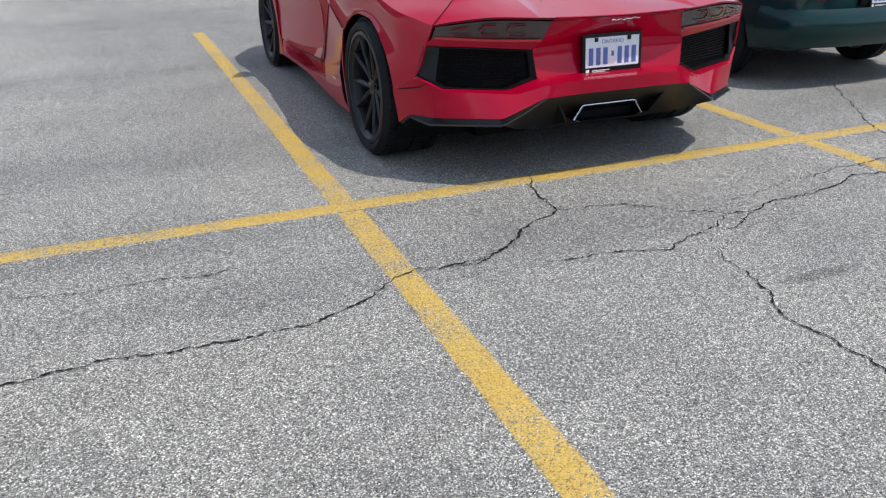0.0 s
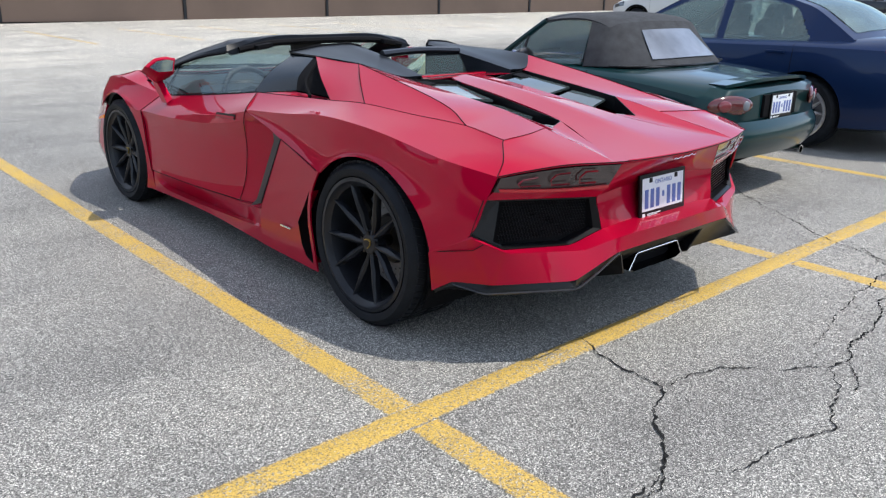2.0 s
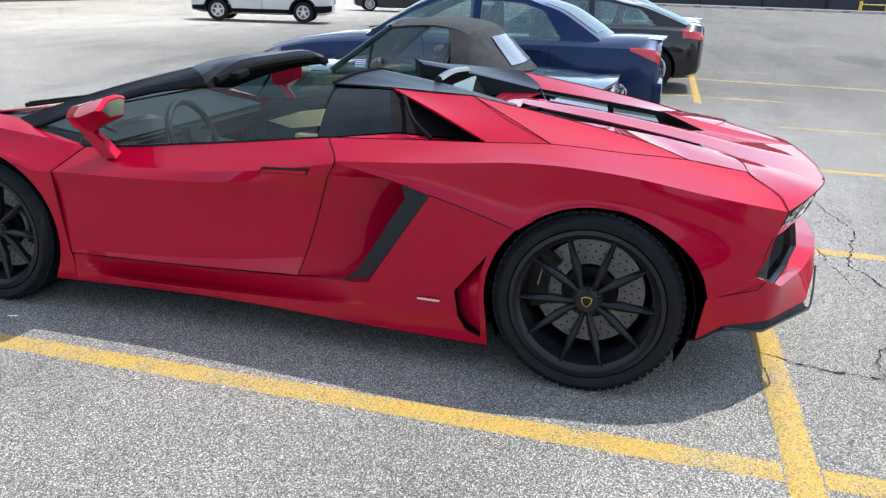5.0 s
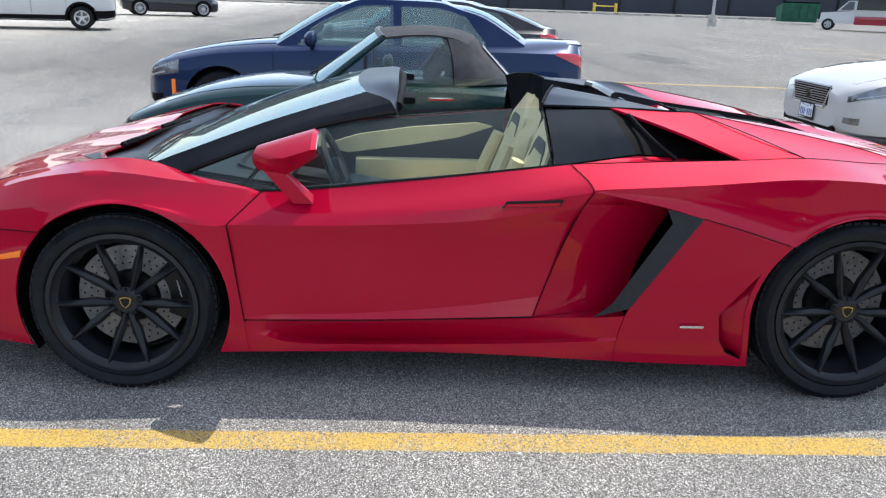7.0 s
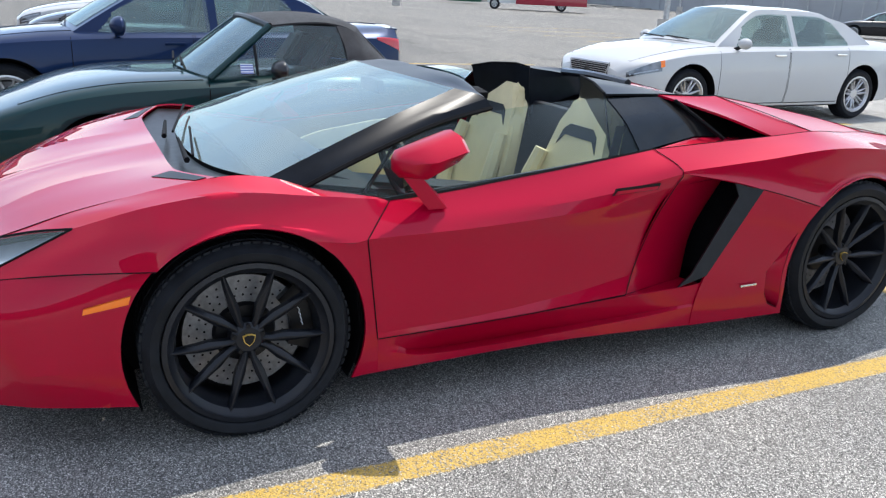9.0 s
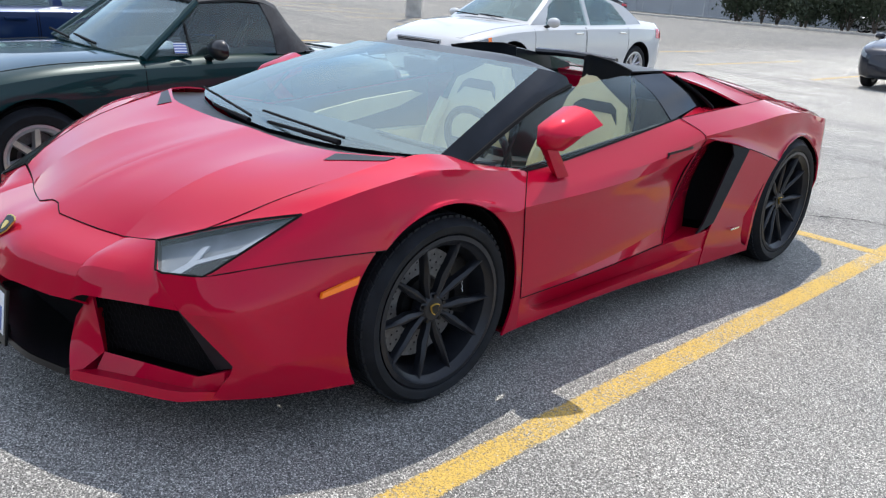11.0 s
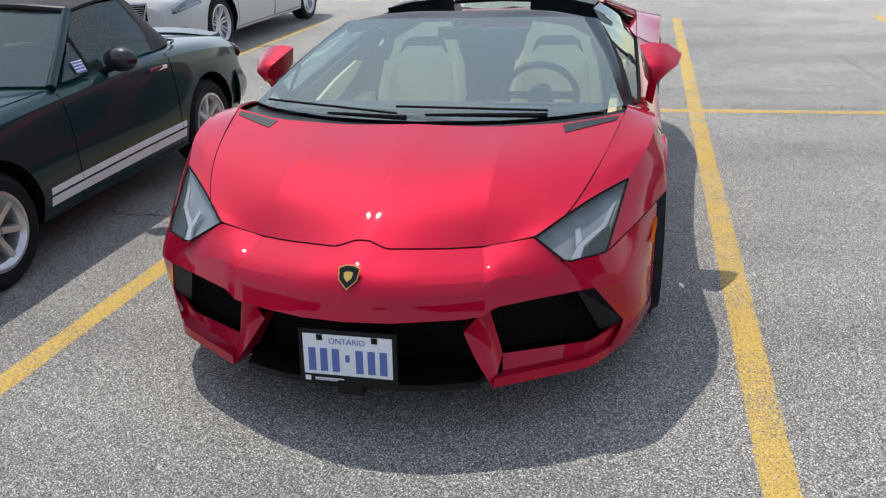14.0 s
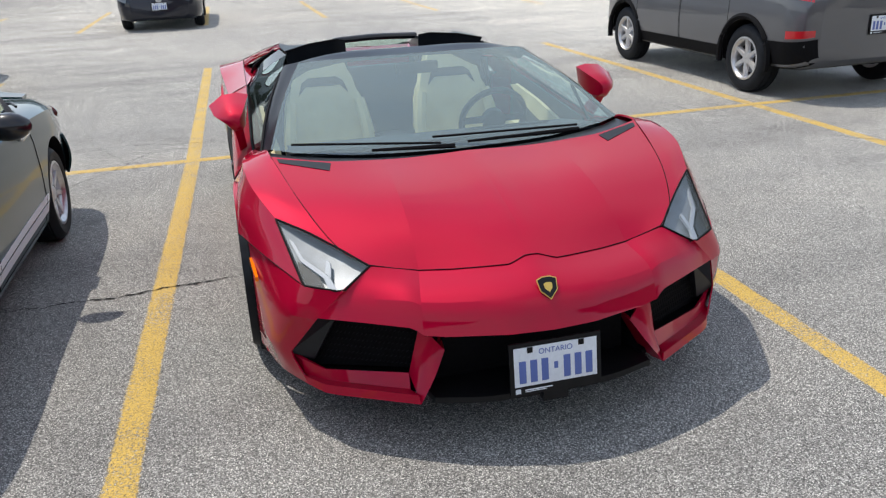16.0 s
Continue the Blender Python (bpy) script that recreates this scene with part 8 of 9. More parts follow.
# red ramp from hump to deck, then the wall with the small rear window
def ramp(bm, s):
    patch(bm, curve((0, -0.91, 0.970), (0.16, -0.93, 0.968), (0.32, -0.94, 0.966)), curve((0, -0.77, 0.962), (0.275, -0.77, 0.958)), curve((0, -0.91, 0.970), (0, -0.77, 0.962)), curve((0.32, -0.94, 0.966), (0.275, -0.77, 0.958)), 10, 4, 0, s)
both("deck_ramp", ramp, RED, "", 0.004)
bm = bmesh.new()
box(bm, -0.26, 0.26, -0.80, -0.76, 0.82, 0.965, 0.004)
part("rear_wall", bm, RED, sports)
bm = bmesh.new()
patch(bm, curve((-0.235, -0.68, 0.95), (0.235, -0.68, 0.95)), curve((-0.225, -0.62, 1.045), (0.225, -0.62, 1.045)), curve((-0.235, -0.68, 0.95), (-0.225, -0.62, 1.045)), curve((0.235, -0.68, 0.95), (0.225, -0.62, 1.045)), 6, 4)
part("rear_window", bm, SIDE_GLASS, sports, "small upright rear window", thick=0.004)
bm = bmesh.new()
tube(bm, curve((-0.27, -0.56, 1.062), (0, -0.55, 1.072), (0.27, -0.56, 1.062)), 0.020, 8, 10)
part("window_header", bm, GLOSS_BLACK, sports)

# --- mirrors ---
def mirror(bm, s):
    def sec(y, *pts):
        return [bm.verts.new((s * x, y, z)) for x, z in pts]
    rings = [sec(0.868, (0.915, 0.905), (0.935, 0.908), (0.952, 0.902), (0.955, 0.890), (0.940, 0.865), (0.918, 0.868)),
             sec(0.850, (0.900, 0.927), (0.940, 0.930), (0.968, 0.916), (0.982, 0.890), (0.945, 0.845), (0.902, 0.852)),
             sec(0.750, (0.878, 0.955), (0.930, 0.962), (0.985, 0.950), (1.030, 0.905), (0.950, 0.832), (0.888, 0.852)),
             sec(0.655, (0.860, 0.980), (0.915, 0.992), (0.985, 0.985), (1.050, 0.940), (0.985, 0.893), (0.875, 0.893)),
             sec(0.640, (0.870, 0.972), (0.915, 0.982), (0.980, 0.976), (1.036, 0.938), (0.980, 0.903), (0.885, 0.903))]
    for a, b in zip(rings, rings[1:]):
        for k in range(6):
            bm.faces.new((a[k], a[(k + 1) % 6], b[(k + 1) % 6], b[k]))
    bm.faces.new(rings[0])
    bm.faces.new(rings[-1][::-1])
mr = both("wing_mirror", mirror, RED, "angular red wing mirror on a slim foot", 0, 44)
for o, s in zip(mr, (-1, 1)):
    bm = bmesh.new()
    hexa(bm, [(s * x, y, z) for x, y, z in ((0.895, 0.662, 0.745), (0.930, 0.662, 0.722), (0.930, 0.732, 0.722), (0.895, 0.735, 0.742), (0.905, 0.775, 0.855), (0.940, 0.775, 0.850), (0.944, 0.848, 0.860), (0.905, 0.848, 0.866))])
    part("mirror_foot", bm, RED, o)
    bm = bmesh.new()
    prism(bm, [(s * x, 0.6395, z) for x, z in ((0.880, 0.967), (0.892, 0.908), (0.978, 0.908), (1.026, 0.938), (0.978, 0.970), (0.915, 0.976))], (0, -0.003, 0))
    part("mirror_glass", bm, CHROME, o)

# --- wheels ---
# the tail below the deck is drawn out a little, wider and longer
def ease(t):
    t = min(max(t, 0.0), 1.0)
    return t * t * (3 - 2 * t)
for o in sports.children_recursive:
    if o.type == "MESH" and o.name.split(".")[0] not in ("number_plate", "plate_field", "plate_bar", "plate_word", "plate_screw") and o.matrix_basis == Matrix() and o.parent.matrix_basis == Matrix():
        for v in o.data.vertices:
            x, y, z = v.co
            if y < -1.45:
                f = ease((-1.45 - y) / 0.33) * (1 - ease((z - 0.785) / 0.06))
                v.co = (x * (1 + 0.03 * f), y - 0.045 * f, z + 0.02 * f * ease((z - 0.15) / 0.3) * (1 - ease((z - 0.5) / 0.2)))
LSTYLE = {"n": 5, "pair": 0.31, "dish": 0.035, "hub": 0.060, "turn": 180}
for s in (-1, 1):
    wheel(sports, "front", s * 0.860, 1.352, 0.335, 0.235, 0.267, s, LSTYLE, RIM_BLACK, cap="shield", near=True, fore=-1)
    wheel(sports, "rear", s * 0.835, -1.350, 0.355, 0.335, 0.283, s, LSTYLE, RIM_BLACK, cap="shield", near=True)
# wheel housings
def liner(bm, s, y, z, r, x0, x1):
    pts = [(y + (r + 0.01) * math.cos(t), z + (r + 0.01) * math.sin(t)) for t in np.linspace(radians(-30), radians(210), 22)]
    for (y0, z0), (y1, z1) in zip(pts, pts[1:]):
        bm.faces.new([bm.verts.new((s * x, yy, zz)) for x, yy, zz in ((x0, y0, z0), (x1, y0, z0), (x1, y1, z1), (x0, y1, z1))])
    bm.faces.new([bm.verts.new((s * x0, yy, zz)) for yy, zz in pts])
    bmesh.ops.remove_doubles(bm, verts=bm.verts, dist=0.0005)
both("front_liner", lambda bm, s: liner(bm, s, FA_Y, FA_Z, FA_R - 0.006, 0.62, 0.925), MATT_BLACK, "", 0.003)
both("rear_liner", lambda bm, s: liner(bm, s, RA_Y, RA_Z, RA_R - 0.006, 0.55, 0.945), MATT_BLACK, "", 0.003)
# floor pan and inner structure; the solid black blocks keep light out
bm = bmesh.new()
box(bm, -0.88, 0.88, -0.92, 0.95, 0.125, 0.16)
box(bm, -0.58, 0.58, 0.9, 2.2, 0.13, 0.17)
box(bm, -0.52, 0.52, -1.72, -0.9, 0.13, 0.18)
part("floor_pan", bm, MATT_BLACK, sports)
bm = bmesh.new()
hexa(bm, [(-0.56, 1.0, 0.17), (0.56, 1.0, 0.17), (0.45, 2.0, 0.2), (-0.45, 2.0, 0.2), (-0.60, 1.0, 0.70), (0.60, 1.0, 0.70), (0.38, 2.0, 0.52), (-0.38, 2.0, 0.52)])
part("front_bulkhead", bm, MATT_BLACK, sports)
bm = bmesh.new()
hexa(bm, [(-0.5, -1.9, 0.25), (0.5, -1.9, 0.25), (0.56, -0.42, 0.16), (-0.56, -0.42, 0.16), (-0.5, -1.9, 0.70), (0.5, -1.9, 0.70), (0.56, -0.42, 0.80), (-0.56, -0.42, 0.80)])
part("engine_bulkhead", bm, MATT_BLACK, sports)

# unseen fillers added to stop sunlight leaking through behind the front wheels
def side_box(bm, s):
    hexa(bm, [(s * x, y, z) for x, y, z in ((0.55, 0.86, 0.15), (0.93, 0.86, 0.16), (0.93, 0.955, 0.16), (0.55, 1.0, 0.15), (0.55, 0.86, 0.70), (0.86, 0.86, 0.70), (0.86, 1.0, 0.70), (0.55, 1.05, 0.70))])
both("footwell_box", side_box, MATT_BLACK, "", 0)
def rear_box(bm, s):
    hexa(bm, [(s * x, y, z) for x, y, z in ((0.50, -0.95, 0.15), (0.90, -0.95, 0.15), (0.93, -0.75, 0.15), (0.50, -0.6, 0.15), (0.50, -1.0, 0.70), (0.80, -1.0, 0.70), (0.80, -0.85, 0.70), (0.50, -0.75, 0.70))])
both("radiator_box", rear_box, MATT_BLACK, "", 0)
# --- cabin ---
bm = bmesh.new()
hexa(bm, [(-0.60, 0.86, 0.60), (0.60, 0.86, 0.60), (0.60, 1.10, 0.62), (-0.60, 1.10, 0.62), (-0.74, 0.80, 0.745), (0.74, 0.80, 0.745), (0.76, 1.28, 0.815), (-0.76, 1.28, 0.815)])
bmesh.ops.bevel(bm, geom=bm.edges[:], offset=0.03, segments=3, affect="EDGES")
part("dashboard", bm, DARK_LEATHER, sports, "dark leather dashboard", 40)
bm = bmesh.new()
patch(bm, curve((-0.60, 0.83, 0.74), (-0.14, 0.83, 0.74)), curve((-0.56, 1.0, 0.79), (-0.18, 1.0, 0.79)), curve((-0.60, 0.83, 0.74), (-0.56, 1.0, 0.79)), curve((-0.14, 0.83, 0.74), (-0.18, 1.0, 0.79)), 12, 6, -0.075)
part("instrument_hood", bm, DARK_LEATHER, sports, thick=0.01)
bm = bmesh.new()
hexa(bm, [(-0.15, -0.35, 0.17), (0.15, -0.35, 0.17), (0.15, 0.95, 0.17), (-0.15, 0.95, 0.17), (-0.11, -0.35, 0.50), (0.11, -0.35, 0.50), (0.12, 0.9, 0.66), (-0.12, 0.9, 0.66)])
bmesh.ops.bevel(bm, geom=bm.edges[:], offset=0.025, segments=3, affect="EDGES")
part("centre_console", bm, DARK_LEATHER, sports, "dark centre console", 40)
for s in (-1, 1):
    # seat, one mesh a part
    bm = bmesh.new()
    hexa(bm, [(s * x, y, z) for x, y, z in ((0.18, -0.14, 0.20), (0.62, -0.14, 0.20), (0.62, 0.42, 0.22), (0.18, 0.42, 0.22), (0.18, -0.14, 0.36), (0.62, -0.14, 0.36), (0.62, 0.42, 0.42), (0.18, 0.42, 0.42))])
    bmesh.ops.bevel(bm, geom=bm.edges[:], offset=0.05, segments=3, affect="EDGES")
    part("seat_cushion", bm, CREAM, sports, "cream leather seat cushion", 50)
    bm = bmesh.new()
    cx = s * 0.40
    out = [(-0.23, 0.30), (-0.255, 0.55), (-0.240, 0.74), (-0.195, 0.825), (-0.158, 0.885), (-0.162, 0.955), (-0.140, 1.005), (-0.085, 1.026), (0.085, 1.026), (0.140, 1.005), (0.162, 0.955), (0.158, 0.885), (0.195, 0.825), (0.240, 0.74), (0.255, 0.55), (0.23, 0.30)]
    lean = lambda z: -0.06 - 0.30 * (z - 0.30)
    v = prism(bm, [(cx + x, lean(z), z) for x, z in out], (0, -0.09, 0))
    bmesh.ops.bevel(bm, geom=[e for e in bm.edges if e.is_valid], offset=0.022, segments=3, affect="EDGES")
    sb = part("seat_back", bm, CREAM, sports, "cream bucket seat back with integral headrest", 50)
    for k in (-1, 1):
        bm = bmesh.new()
        c = curve((cx + k * 0.215, lean(0.34) + 0.035, 0.34), (cx + k * 0.235, lean(0.55) + 0.045, 0.55), (cx + k * 0.205, lean(0.76) + 0.03, 0.76))
        tube(bm, c, lambda u: 0.045 - 0.012 * u, 8, 10)
        part("seat_bolster", bm, CREAM, sb)
    bm = bmesh.new()
    prism(bm, [(cx + x, lean(z) + 0.004, z) for x, z in ((-0.150, 0.795), (-0.125, 0.865), (-0.085, 0.892), (0.085, 0.892), (0.125, 0.865), (0.150, 0.795), (0.105, 0.842), (-0.105, 0.842))], (0, -0.05, 0))
    part("headrest_gap", bm, DARK_LEATHER, sb, "dark belt opening below the headrest")
    # door card: dark below, cream armrest and top
    bm = bmesh.new()
    patch(bm, curve((0.79, 0.85, 0.36), (0.79, -0.2, 0.36)), curve((0.825, 0.85, 0.745), (0.815, -0.22, 0.855)), curve((0.79, 0.85, 0.36), (0.825, 0.85, 0.745)), curve((0.79, -0.2, 0.36), (0.815, -0.22, 0.855)), 10, 8, 0, s)
    dc = part("door_card", bm, DARK_LEATHER, sports, "dark door card with a cream panel", thick=0.01)
    bm = bmesh.new()
    prism(bm, [(s * x, y, z) for x, y, z in ((0.782, 0.82, 0.635), (0.787, 0.60, 0.705), (0.790, 0.30, 0.752), (0.792, -0.06, 0.785), (0.791, -0.15, 0.765), (0.788, 0.04, 0.700), (0.784, 0.32, 0.650), (0.780, 0.66, 0.600))], (-s * 0.02, 0, 0))
    part("cream_panel", bm, CREAM, dc)
    bm = bmesh.new()
    box(bm, s * 0.750 - 0.04, s * 0.750 + 0.04, -0.18, 0.62, 0.44, 0.58, 0.03)
    part("armrest", bm, CREAM, dc)
    # belt
    bm = bmesh.new()
    c = curve((s * 0.62, -0.30, 0.93), (s * 0.66, -0.22, 0.7), (s * 0.66, -0.12, 0.42))
    ruled(bm, c, lambda u: c(u) + V((0, 0.045, 0)), 10, 1)
    part("seat_belt", bm, DARK_LEATHER, sports, "dark seat belt", thick=0.003)
bm = bmesh.new()
box(bm, -0.70, 0.70, -0.42, -0.36, 0.17, 0.92, 0.02)
part("cabin_bulkhead", bm, DARK_LEATHER, sports, "dark rear cabin wall")
# steering wheel
bm = bmesh.new()
bmesh.ops.create_circle(bm, segments=4, radius=0.1)
bm.clear()
tube(bm, lambda u: V((0.175 * math.cos(u * math.tau), 0.175 * math.sin(u * math.tau) if math.sin(u * math.tau) > -0.75 else -0.75 * 0.175, 0)), 0.017, 8, 40, False)
bmesh.ops.remove_doubles(bm, verts=bm.verts, dist=0.002)
sw = part("steering_wheel", bm, DARK_LEATHER, sports, "dark flat-bottomed steering wheel")
sw.matrix_basis = pose(-0.40, 0.62, 0.735, 68, 0, 0)
bm = bmesh.new()
bmesh.ops.create_cone(bm, cap_ends=True, segments=20, radius1=0.065, radius2=0.055, depth=0.05)
part("hub", bm, DARK_LEATHER, sw)
for a in (0, 180, 270):
    bm = bmesh.new()
    box(bm, 0.05, 0.165, -0.018, 0.018, -0.008, 0.008, 0.004, pose(0, 0, 0, 0, 0, a))
    part("spoke", bm, SATIN_BLACK, sw)
# rear-view mirror
bm = bmesh.new()
box(bm, -0.11, 0.11, -0.015, 0.015, -0.03, 0.03, 0.012)
part("rear_view_mirror", bm, SATIN_BLACK, sports).matrix_basis = pose(0, 0.60, 1.035, -10, 0, 0)

# ---- far side of the lot ----
def building(name, x0, x1, y0, y1, h, material, label, ribs=0):
    z = min(rise(x0, y0), rise(x1, y0), rise(x0, y1), rise(x1, y1)) - 0.3
    root = empty(name, pose((x0 + x1) / 2, (y0 + y1) / 2, z), label, "building")
    hx, hy = (x1 - x0) / 2, (y1 - y0) / 2
    bm = bmesh.new()
    box(bm, -hx, hx, -hy, hy, 0, h)
    part("wall", bm, material, root)
    bm = bmesh.new()
    box(bm, -hx - 0.15, hx + 0.15, -hy - 0.15, hy + 0.15, h, h + 0.35)
    part("parapet", bm, TRIM_GREY, root)
    return root, hx, hy


wall_b, hx, hy = building("retail_building", -70, 48, 26.5, 44, 7.0, BROWN_WALL, "long brown-panelled building along the edge of the lot")
for k in range(18):
    bm = bmesh.new()
    x = -hx + 3 + k * 6.5
    box(bm, x - 0.06, x + 0.06, -hy - 0.05, -hy, 0, 7)
    part("wall_joint", bm, TRIM_GREY, wall_b)
bm = bmesh.new()
box(bm, -hx, hx, -hy - 0.08, -hy - 0.002, 0, 0.45)
part("wall_plinth", bm, MATT_BLACK, wall_b)

dark_b, hx, hy = building("warehouse", 112, 150, -150, 40, 8.0, DARK_WALL, "long dark blue warehouse across the far road")
for k in range(24):
    bm = bmesh.new()
    y = -hy + 4 + k * 7.8
    box(bm, -hx - 0.25, -hx, y - 0.12, y + 0.12, 0, 8)
    part("wall_rib", bm, TRIM_GREY, dark_b)

grey_b, hx, hy = building("depot", -10, 105, -96, -72, 7.5, GREY_WALL, "long pale grey metal-clad building behind the fence")
for k in range(28):
    bm = bmesh.new()
    x = -hx + 2 + k * 4.1
    box(bm, x - 0.05, x + 0.05, hy, hy + 0.06, 0, 7.5)
    part("wall_rib", bm, GREY_WALL, grey_b)

# raised verge with kerb blocks along the far side
bm = bmesh.new()
vy = np.linspace(-150, 60, 43)
rows = [[bm.verts.new((x, y, rise(x, y) + dz)) for x, dz in ((92, -0.05), (92.05, 0.16), (100, 0.2), (111, 0.2), (111.1, -0.05))] for y in vy]
for a, b in zip(rows, rows[1:]):
    for j in range(4):
        bm.faces.new((a[j], b[j], b[j + 1], a[j + 1]))
tagged(part("verge", bm, noisy(mat("verge_gravel", (0.17, 0.165, 0.15), 0.95), 1.2, 0.35, 0.004, 30)), "grey gravel verge behind the far kerb", "verge", kind="structure")


def wheel_stop(x, y, turn=0, group="far kerb blocks"):
    bm = bmesh.new()
    box(bm, -0.12, 0.12, -1.4, 1.4, 0, 0.16, 0.03)
    ob = part("kerb_block", bm, CONCRETE)
    ob.matrix_world = at_place(x, y, turn)
    return tagged(ob, "pale concrete kerb block on asphalt", "kerb", group)


for k in range(34):
    y = -82 + k * 3.6
    wheel_stop(88.0 + 0.4 * math.sin(k), y)
for k in range(9):
    wheel_stop(52 + k * 3.6, 25.5 - k * 0.2, 90)


def light_pole(x, y, h=9.0):
    root = empty("light_pole", at_place(x, y), "tall grey steel light pole on a round concrete base", "light pole", "light poles")
    bm = bmesh.new()
    bmesh.ops.create_cone(bm, cap_ends=True, segments=24, radius1=0.32, radius2=0.30, depth=0.8, matrix=pose(0, 0, 0.4))
    part("base", bm, CONCRETE, root)
    bm = bmesh.new()
    tube(bm, curve((0, 0, 0.8), (0, 0, h)), lambda u: 0.11 - 0.04 * u, 12, 4)
    part("pole", bm, STEEL, root)
    bm = bmesh.new()
    box(bm, -0.35, 0.35, -0.15, 0.15, h, h + 0.14, 0.03)
    part("lamp_head", bm, TRIM_GREY, root)


light_pole(54.5, -21.2)
light_pole(21.5, -19.0)
light_pole(66, -58)


def bollards(x, y):
    root = empty("bollard_rail", at_place(x, y), "pair of yellow steel bollards with a rail between", "bollard")
    for s in (-1, 1):
        bm = bmesh.new()
        tube(bm, curve((0, s * 1.3, 0), (0, s * 1.3, 1.25)), 0.17, 12, 2)
        part("bollard", bm, BOLLARD_YELLOW, root)
    bm = bmesh.new()
    tube(bm, curve((0, -1.2, 0.9), (0, 1.2, 0.9)), 0.06, 8, 2)
    part("rail", bm, BOLLARD_YELLOW, root)


bollards(95, -23)


def container(x, y, turn):
    root = empty("waste_container", at_place(x, y, turn), "green steel waste container with an open lid", "waste container")
    bm = bmesh.new()
    hexa(bm, [(-0.9, -1.6, 0.2), (0.9, -1.6, 0.2), (0.9, 1.6, 0.2), (-0.9, 1.6, 0.2), (-1.2, -1.7, 1.9), (1.2, -1.7, 1.5), (1.2, 1.7, 1.5), (-1.2, 1.7, 1.9)])
    body = part("body", bm, SKIP_GREEN, root)
    for k in range(5):
        bm = bmesh.new()
        y0 = -1.4 + k * 0.7
        hexa(bm, [(-1.0, y0 - 0.05, 0.2), (-0.95, y0 - 0.05, 0.2), (-0.95, y0 + 0.05, 0.2), (-1.0, y0 + 0.05, 0.2), (-1.28, y0 - 0.05, 1.85), (-1.15, y0 - 0.05, 1.85), (-1.15, y0 + 0.05, 1.85), (-1.28, y0 + 0.05, 1.85)])
        part("rib", bm, SKIP_GREEN, body)
    bm = bmesh.new()
    box(bm, -1.2, 1.2, -1.65, 1.65, 0, 0.05, 0.01, pose(0, 0, 1.72, 0, 12, 0))
    part("lid", bm, MATT_BLACK, root)


container(74, -36.5, -10)


def shuttle_bus(x, y, turn):
    root = empty("shuttle_bus", at_place(x, y, turn), "white cab shuttle bus with dark windows and a red lower body", "bus")
    bm = bmesh.new()
    box(bm, -1.15, 1.15, -6.0, -0.2, 0.55, 3.0, 0.12)
    part("coach_body", bm, WHITE_PAINT, root)
    for s in (-1, 1):
        bm = bmesh.new()
        box(bm, s * 1.15 - 0.03, s * 1.15 + 0.03, -5.95, -0.25, 1.5, 3.0, 0.01)
        part("side_windows", bm, WINDOW, root)
        bm = bmesh.new()
        box(bm, s * 1.15 - 0.025, s * 1.15 + 0.025, -6.0, -0.2, 0.45, 1.05, 0.01)
        part("lower_panel", bm, BUS_RED, root)
    bm = bmesh.new()
    hexa(bm, [(-1.0, -0.25, 0.5), (1.0, -0.25, 0.5), (1.0, 2.2, 0.5), (-1.0, 2.2, 0.5), (-0.95, -0.25, 1.45), (0.95, -0.25, 1.45), (0.9, 2.1, 1.25), (-0.9, 2.1, 1.25)])
    part("bonnet", bm, WHITE_PAINT, root)
    bm = bmesh.new()
    hexa(bm, [(-0.98, -0.25, 1.45), (0.98, -0.25, 1.45), (0.95, 1.05, 1.42), (-0.95, 1.05, 1.42), (-0.85, -0.25, 2.15), (0.85, -0.25, 2.15), (0.82, 0.35, 2.15), (-0.82, 0.35, 2.15)])
    part("cab", bm, WHITE_PAINT, root)
    for s in (-1, 1):
        bm = bmesh.new()
        hexa(bm, [(s * 0.99, -0.05, 1.5), (s * 1.0, -0.05, 1.5), (s * 0.985, 0.85, 1.48), (s * 0.975, 0.85, 1.48), (s * 0.88, -0.05, 2.08), (s * 0.89, -0.05, 2.08), (s * 0.875, 0.32, 2.08), (s * 0.865, 0.32, 2.08)])
        part("cab_window", bm, WINDOW, root)
    bm = bmesh.new()
    box(bm, -0.85, 0.85, 2.12, 2.24, 0.75, 1.15, 0.02)
    part("grille", bm, MATT_BLACK, root)
    for yy in (1.55, -3.95):
        for s in (-1, 1):
            wheel(root, "bus_wheel", s * 0.95, yy, 0.42, 0.25, 0.25, s, STYLE5, ALLOY, cap=None)


shuttle_bus(57.6, -33.0, -30)


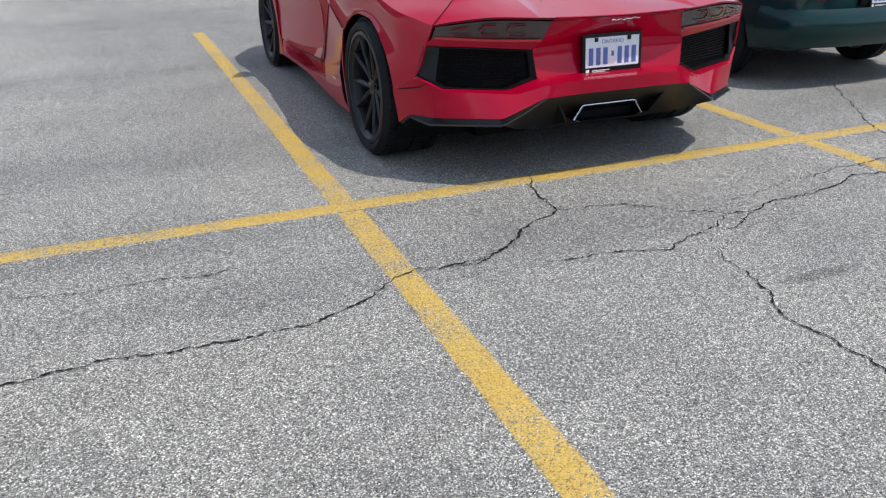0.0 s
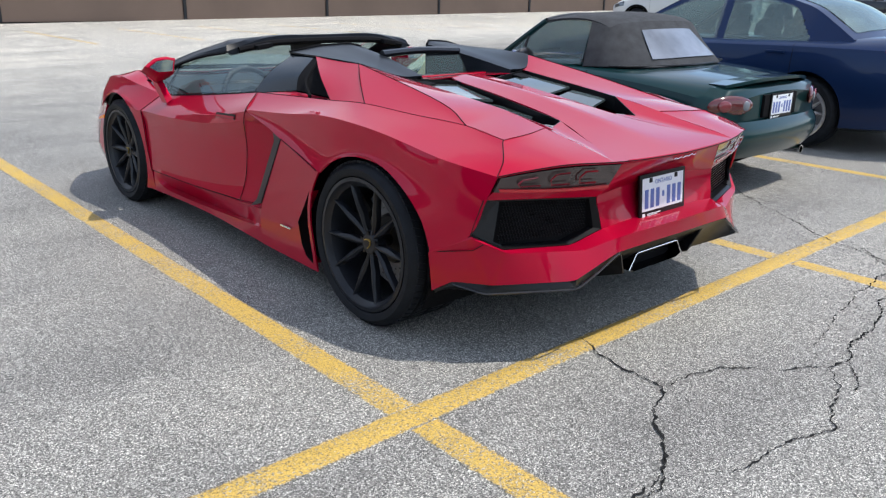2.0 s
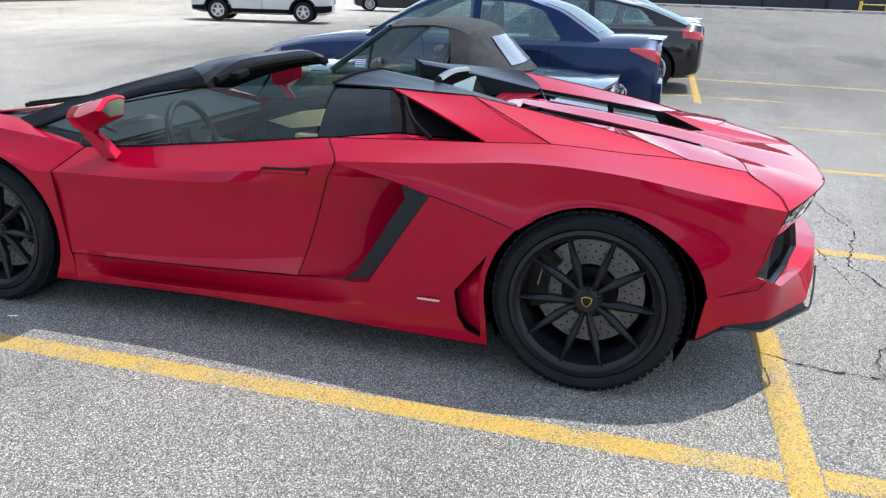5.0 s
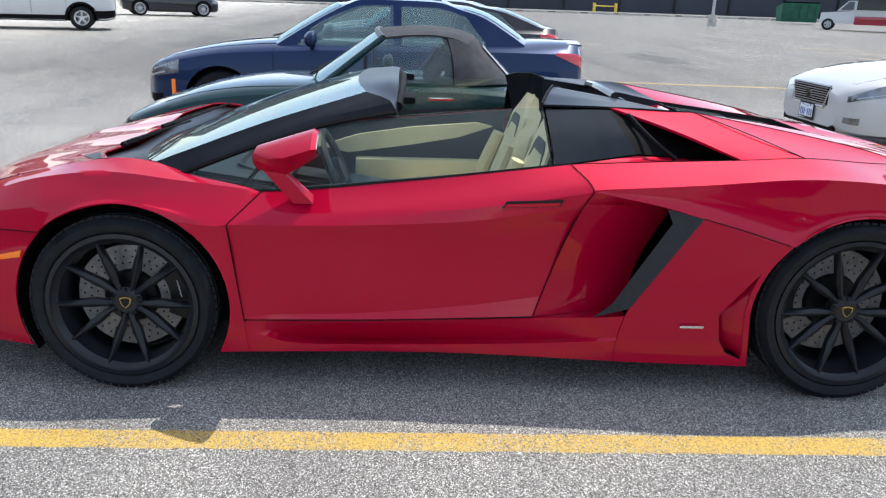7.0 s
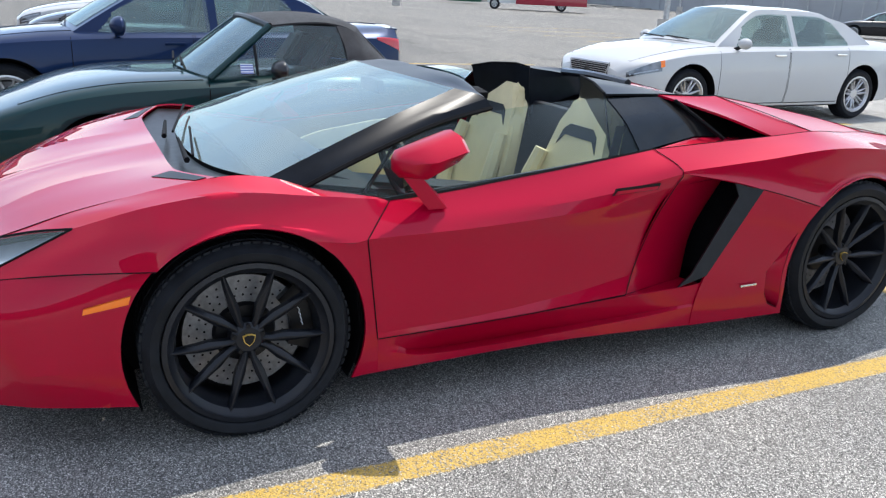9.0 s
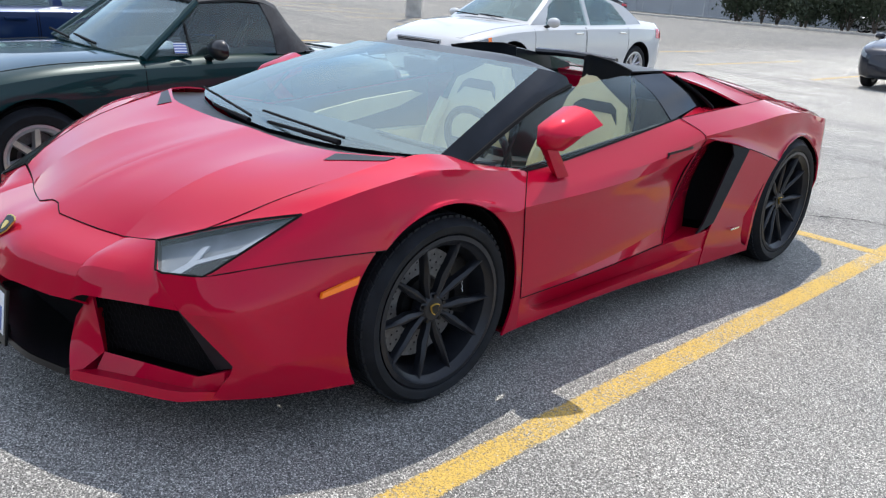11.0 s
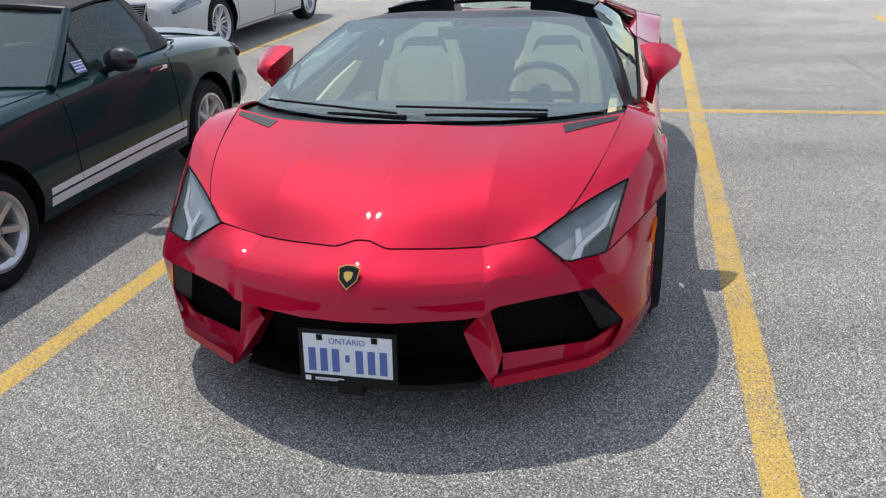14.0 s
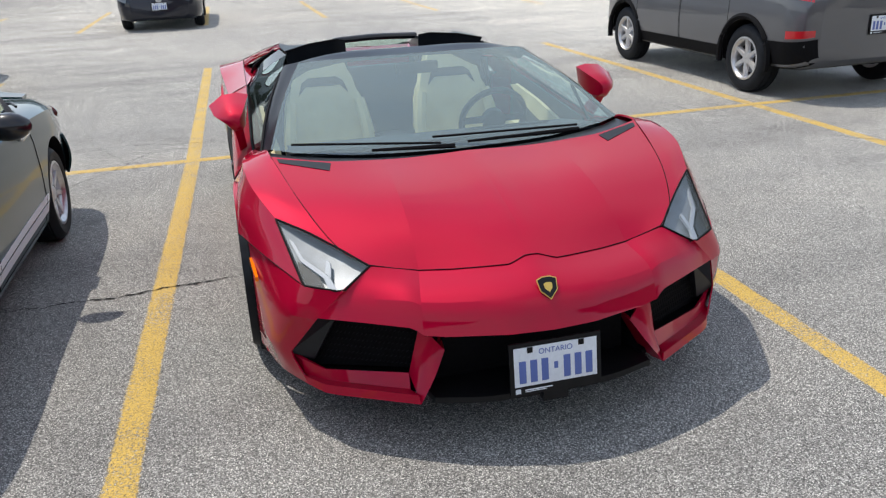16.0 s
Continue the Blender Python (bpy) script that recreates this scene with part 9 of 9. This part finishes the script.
# fence, kerb and shrubs along the back edge
def fence(x0, y0, x1, y1):
    root = empty("chain_fence", at_place(x0, y0), "chain-link fence on steel posts beyond the lot", "fence")
    d = Vector((x1 - x0, y1 - y0, 0))
    n = int(d.length / 3)
    for k in range(n + 1):
        p = d * (k / n)
        bm = bmesh.new()
        tube(bm, curve(p, p + Vector((0, 0, 2.1))), 0.035, 8, 2)
        part("post", bm, STEEL, root)
    for z in (0.1, 2.05):
        bm = bmesh.new()
        tube(bm, curve((0, 0, z), d + Vector((0, 0, z))), 0.022, 6, 4)
        part("rail", bm, STEEL, root)
    bm = bmesh.new()
    step = 0.22
    e = d.normalized()
    L = d.length
    for s in (1, -1):
        for k in range(int((L + 2) / step)):
            a = k * step - 2
            q0, q1 = (a, 0.1), (a + 1.95, 2.05)
            if s < 0:
                q0, q1 = (a + 1.95, 0.1), (a, 2.05)
            if min(q0[0], q1[0]) < 0 or max(q0[0], q1[0]) > L:
                continue
            tube(bm, curve(e * q0[0] + Vector((0, 0, q0[1])), e * q1[0] + Vector((0, 0, q1[1]))), 0.006, 3, 1, False)
    tagged(part("chain_mesh", bm, STEEL, root), kind="stuff")


fence(56, -62, -4, -61)
bm = bmesh.new()
box(bm, -6, 60, -57.4, -57.0, 0, 0.17, 0.03)
tagged(part("kerb", bm, CONCRETE), "long pale concrete kerb at the lot's edge", "kerb", kind="structure")


def shrub(x, y, h, seed):
    rnd = random.Random(seed)
    root = empty("shrub", at_place(x, y), "leafy dark green shrub growing at the fence", "shrub", "shrubs at the fence")
    bm = bmesh.new()
    tips = []
    for k in range(7):
        t = rnd.uniform(0, math.tau)
        r = rnd.uniform(0.3, 0.9) * h * 0.5
        tip = Vector((r * math.cos(t), r * math.sin(t), h * rnd.uniform(0.5, 0.95)))
        tips.append(tip)
        tube(bm, curve((0, 0, 0), tip * 0.5 + Vector((0, 0, 0.15 * h)), tip), lambda u: 0.05 * (1 - 0.8 * u), 5, 5)
    part("trunk", bm, BARK, root)
    bm = bmesh.new()
    for k in range(1500):
        c = rnd.choice(tips) * rnd.uniform(0.5, 1.05) + Vector([rnd.gauss(0, 0.22 * h * 0.5) for _ in range(3)])
        if c.z < 0.08 * h:
            continue
        s = rnd.uniform(0.09, 0.19)
        a = Vector([rnd.gauss(0, 1) for _ in range(3)]).normalized()
        b = a.orthogonal().normalized()
        bm.faces.new([bm.verts.new(c + q) for q in (a * s, b * s * 0.5, -a * s, -b * s * 0.5)])
    tagged(part("crown", bm, LEAF, root), kind="stuff")


for k in range(15):
    shrub(9.5 + 1.4 * k + 0.4 * math.sin(3 * k), -59.6 - 0.7 * (k % 3), 2.8 + 1.5 * ((k * 7) % 5) / 4, 30 + k)
PICKUP = dict(GREY_SUV, name="pickup_truck", label="silver pickup truck parked beyond the fence", category="truck", paint=car_paint("silver_paint", (0.42, 0.43, 0.44), 0.5, 0.35), hull=moved(SUV_HULL, 1.25, 1.08, 1.03),
              wb=3.4, cabin=dict(SUV_CABIN, ya=1.2, y1=0.6, y2=-0.5, yc=-0.75, zr=1.85, zb=1.12), doors=[(-0.6, 0.2), (0.22, 1.15)], plates=[], lamps=[("tail_lamp", -2.68, -2.4, 5.0, 6.8, LAMP_RED, "")])
car(PICKUP, at_place(18.5, -65.5, 95))
car(dict(BLACK_SALOON, label="black saloon car far back in the lot"), at_place(27.6, -39.2, -52))
car(dict(HATCH, label="dark hatchback car standing far back in the lot"), at_place(-4.6, -25.0, 90))
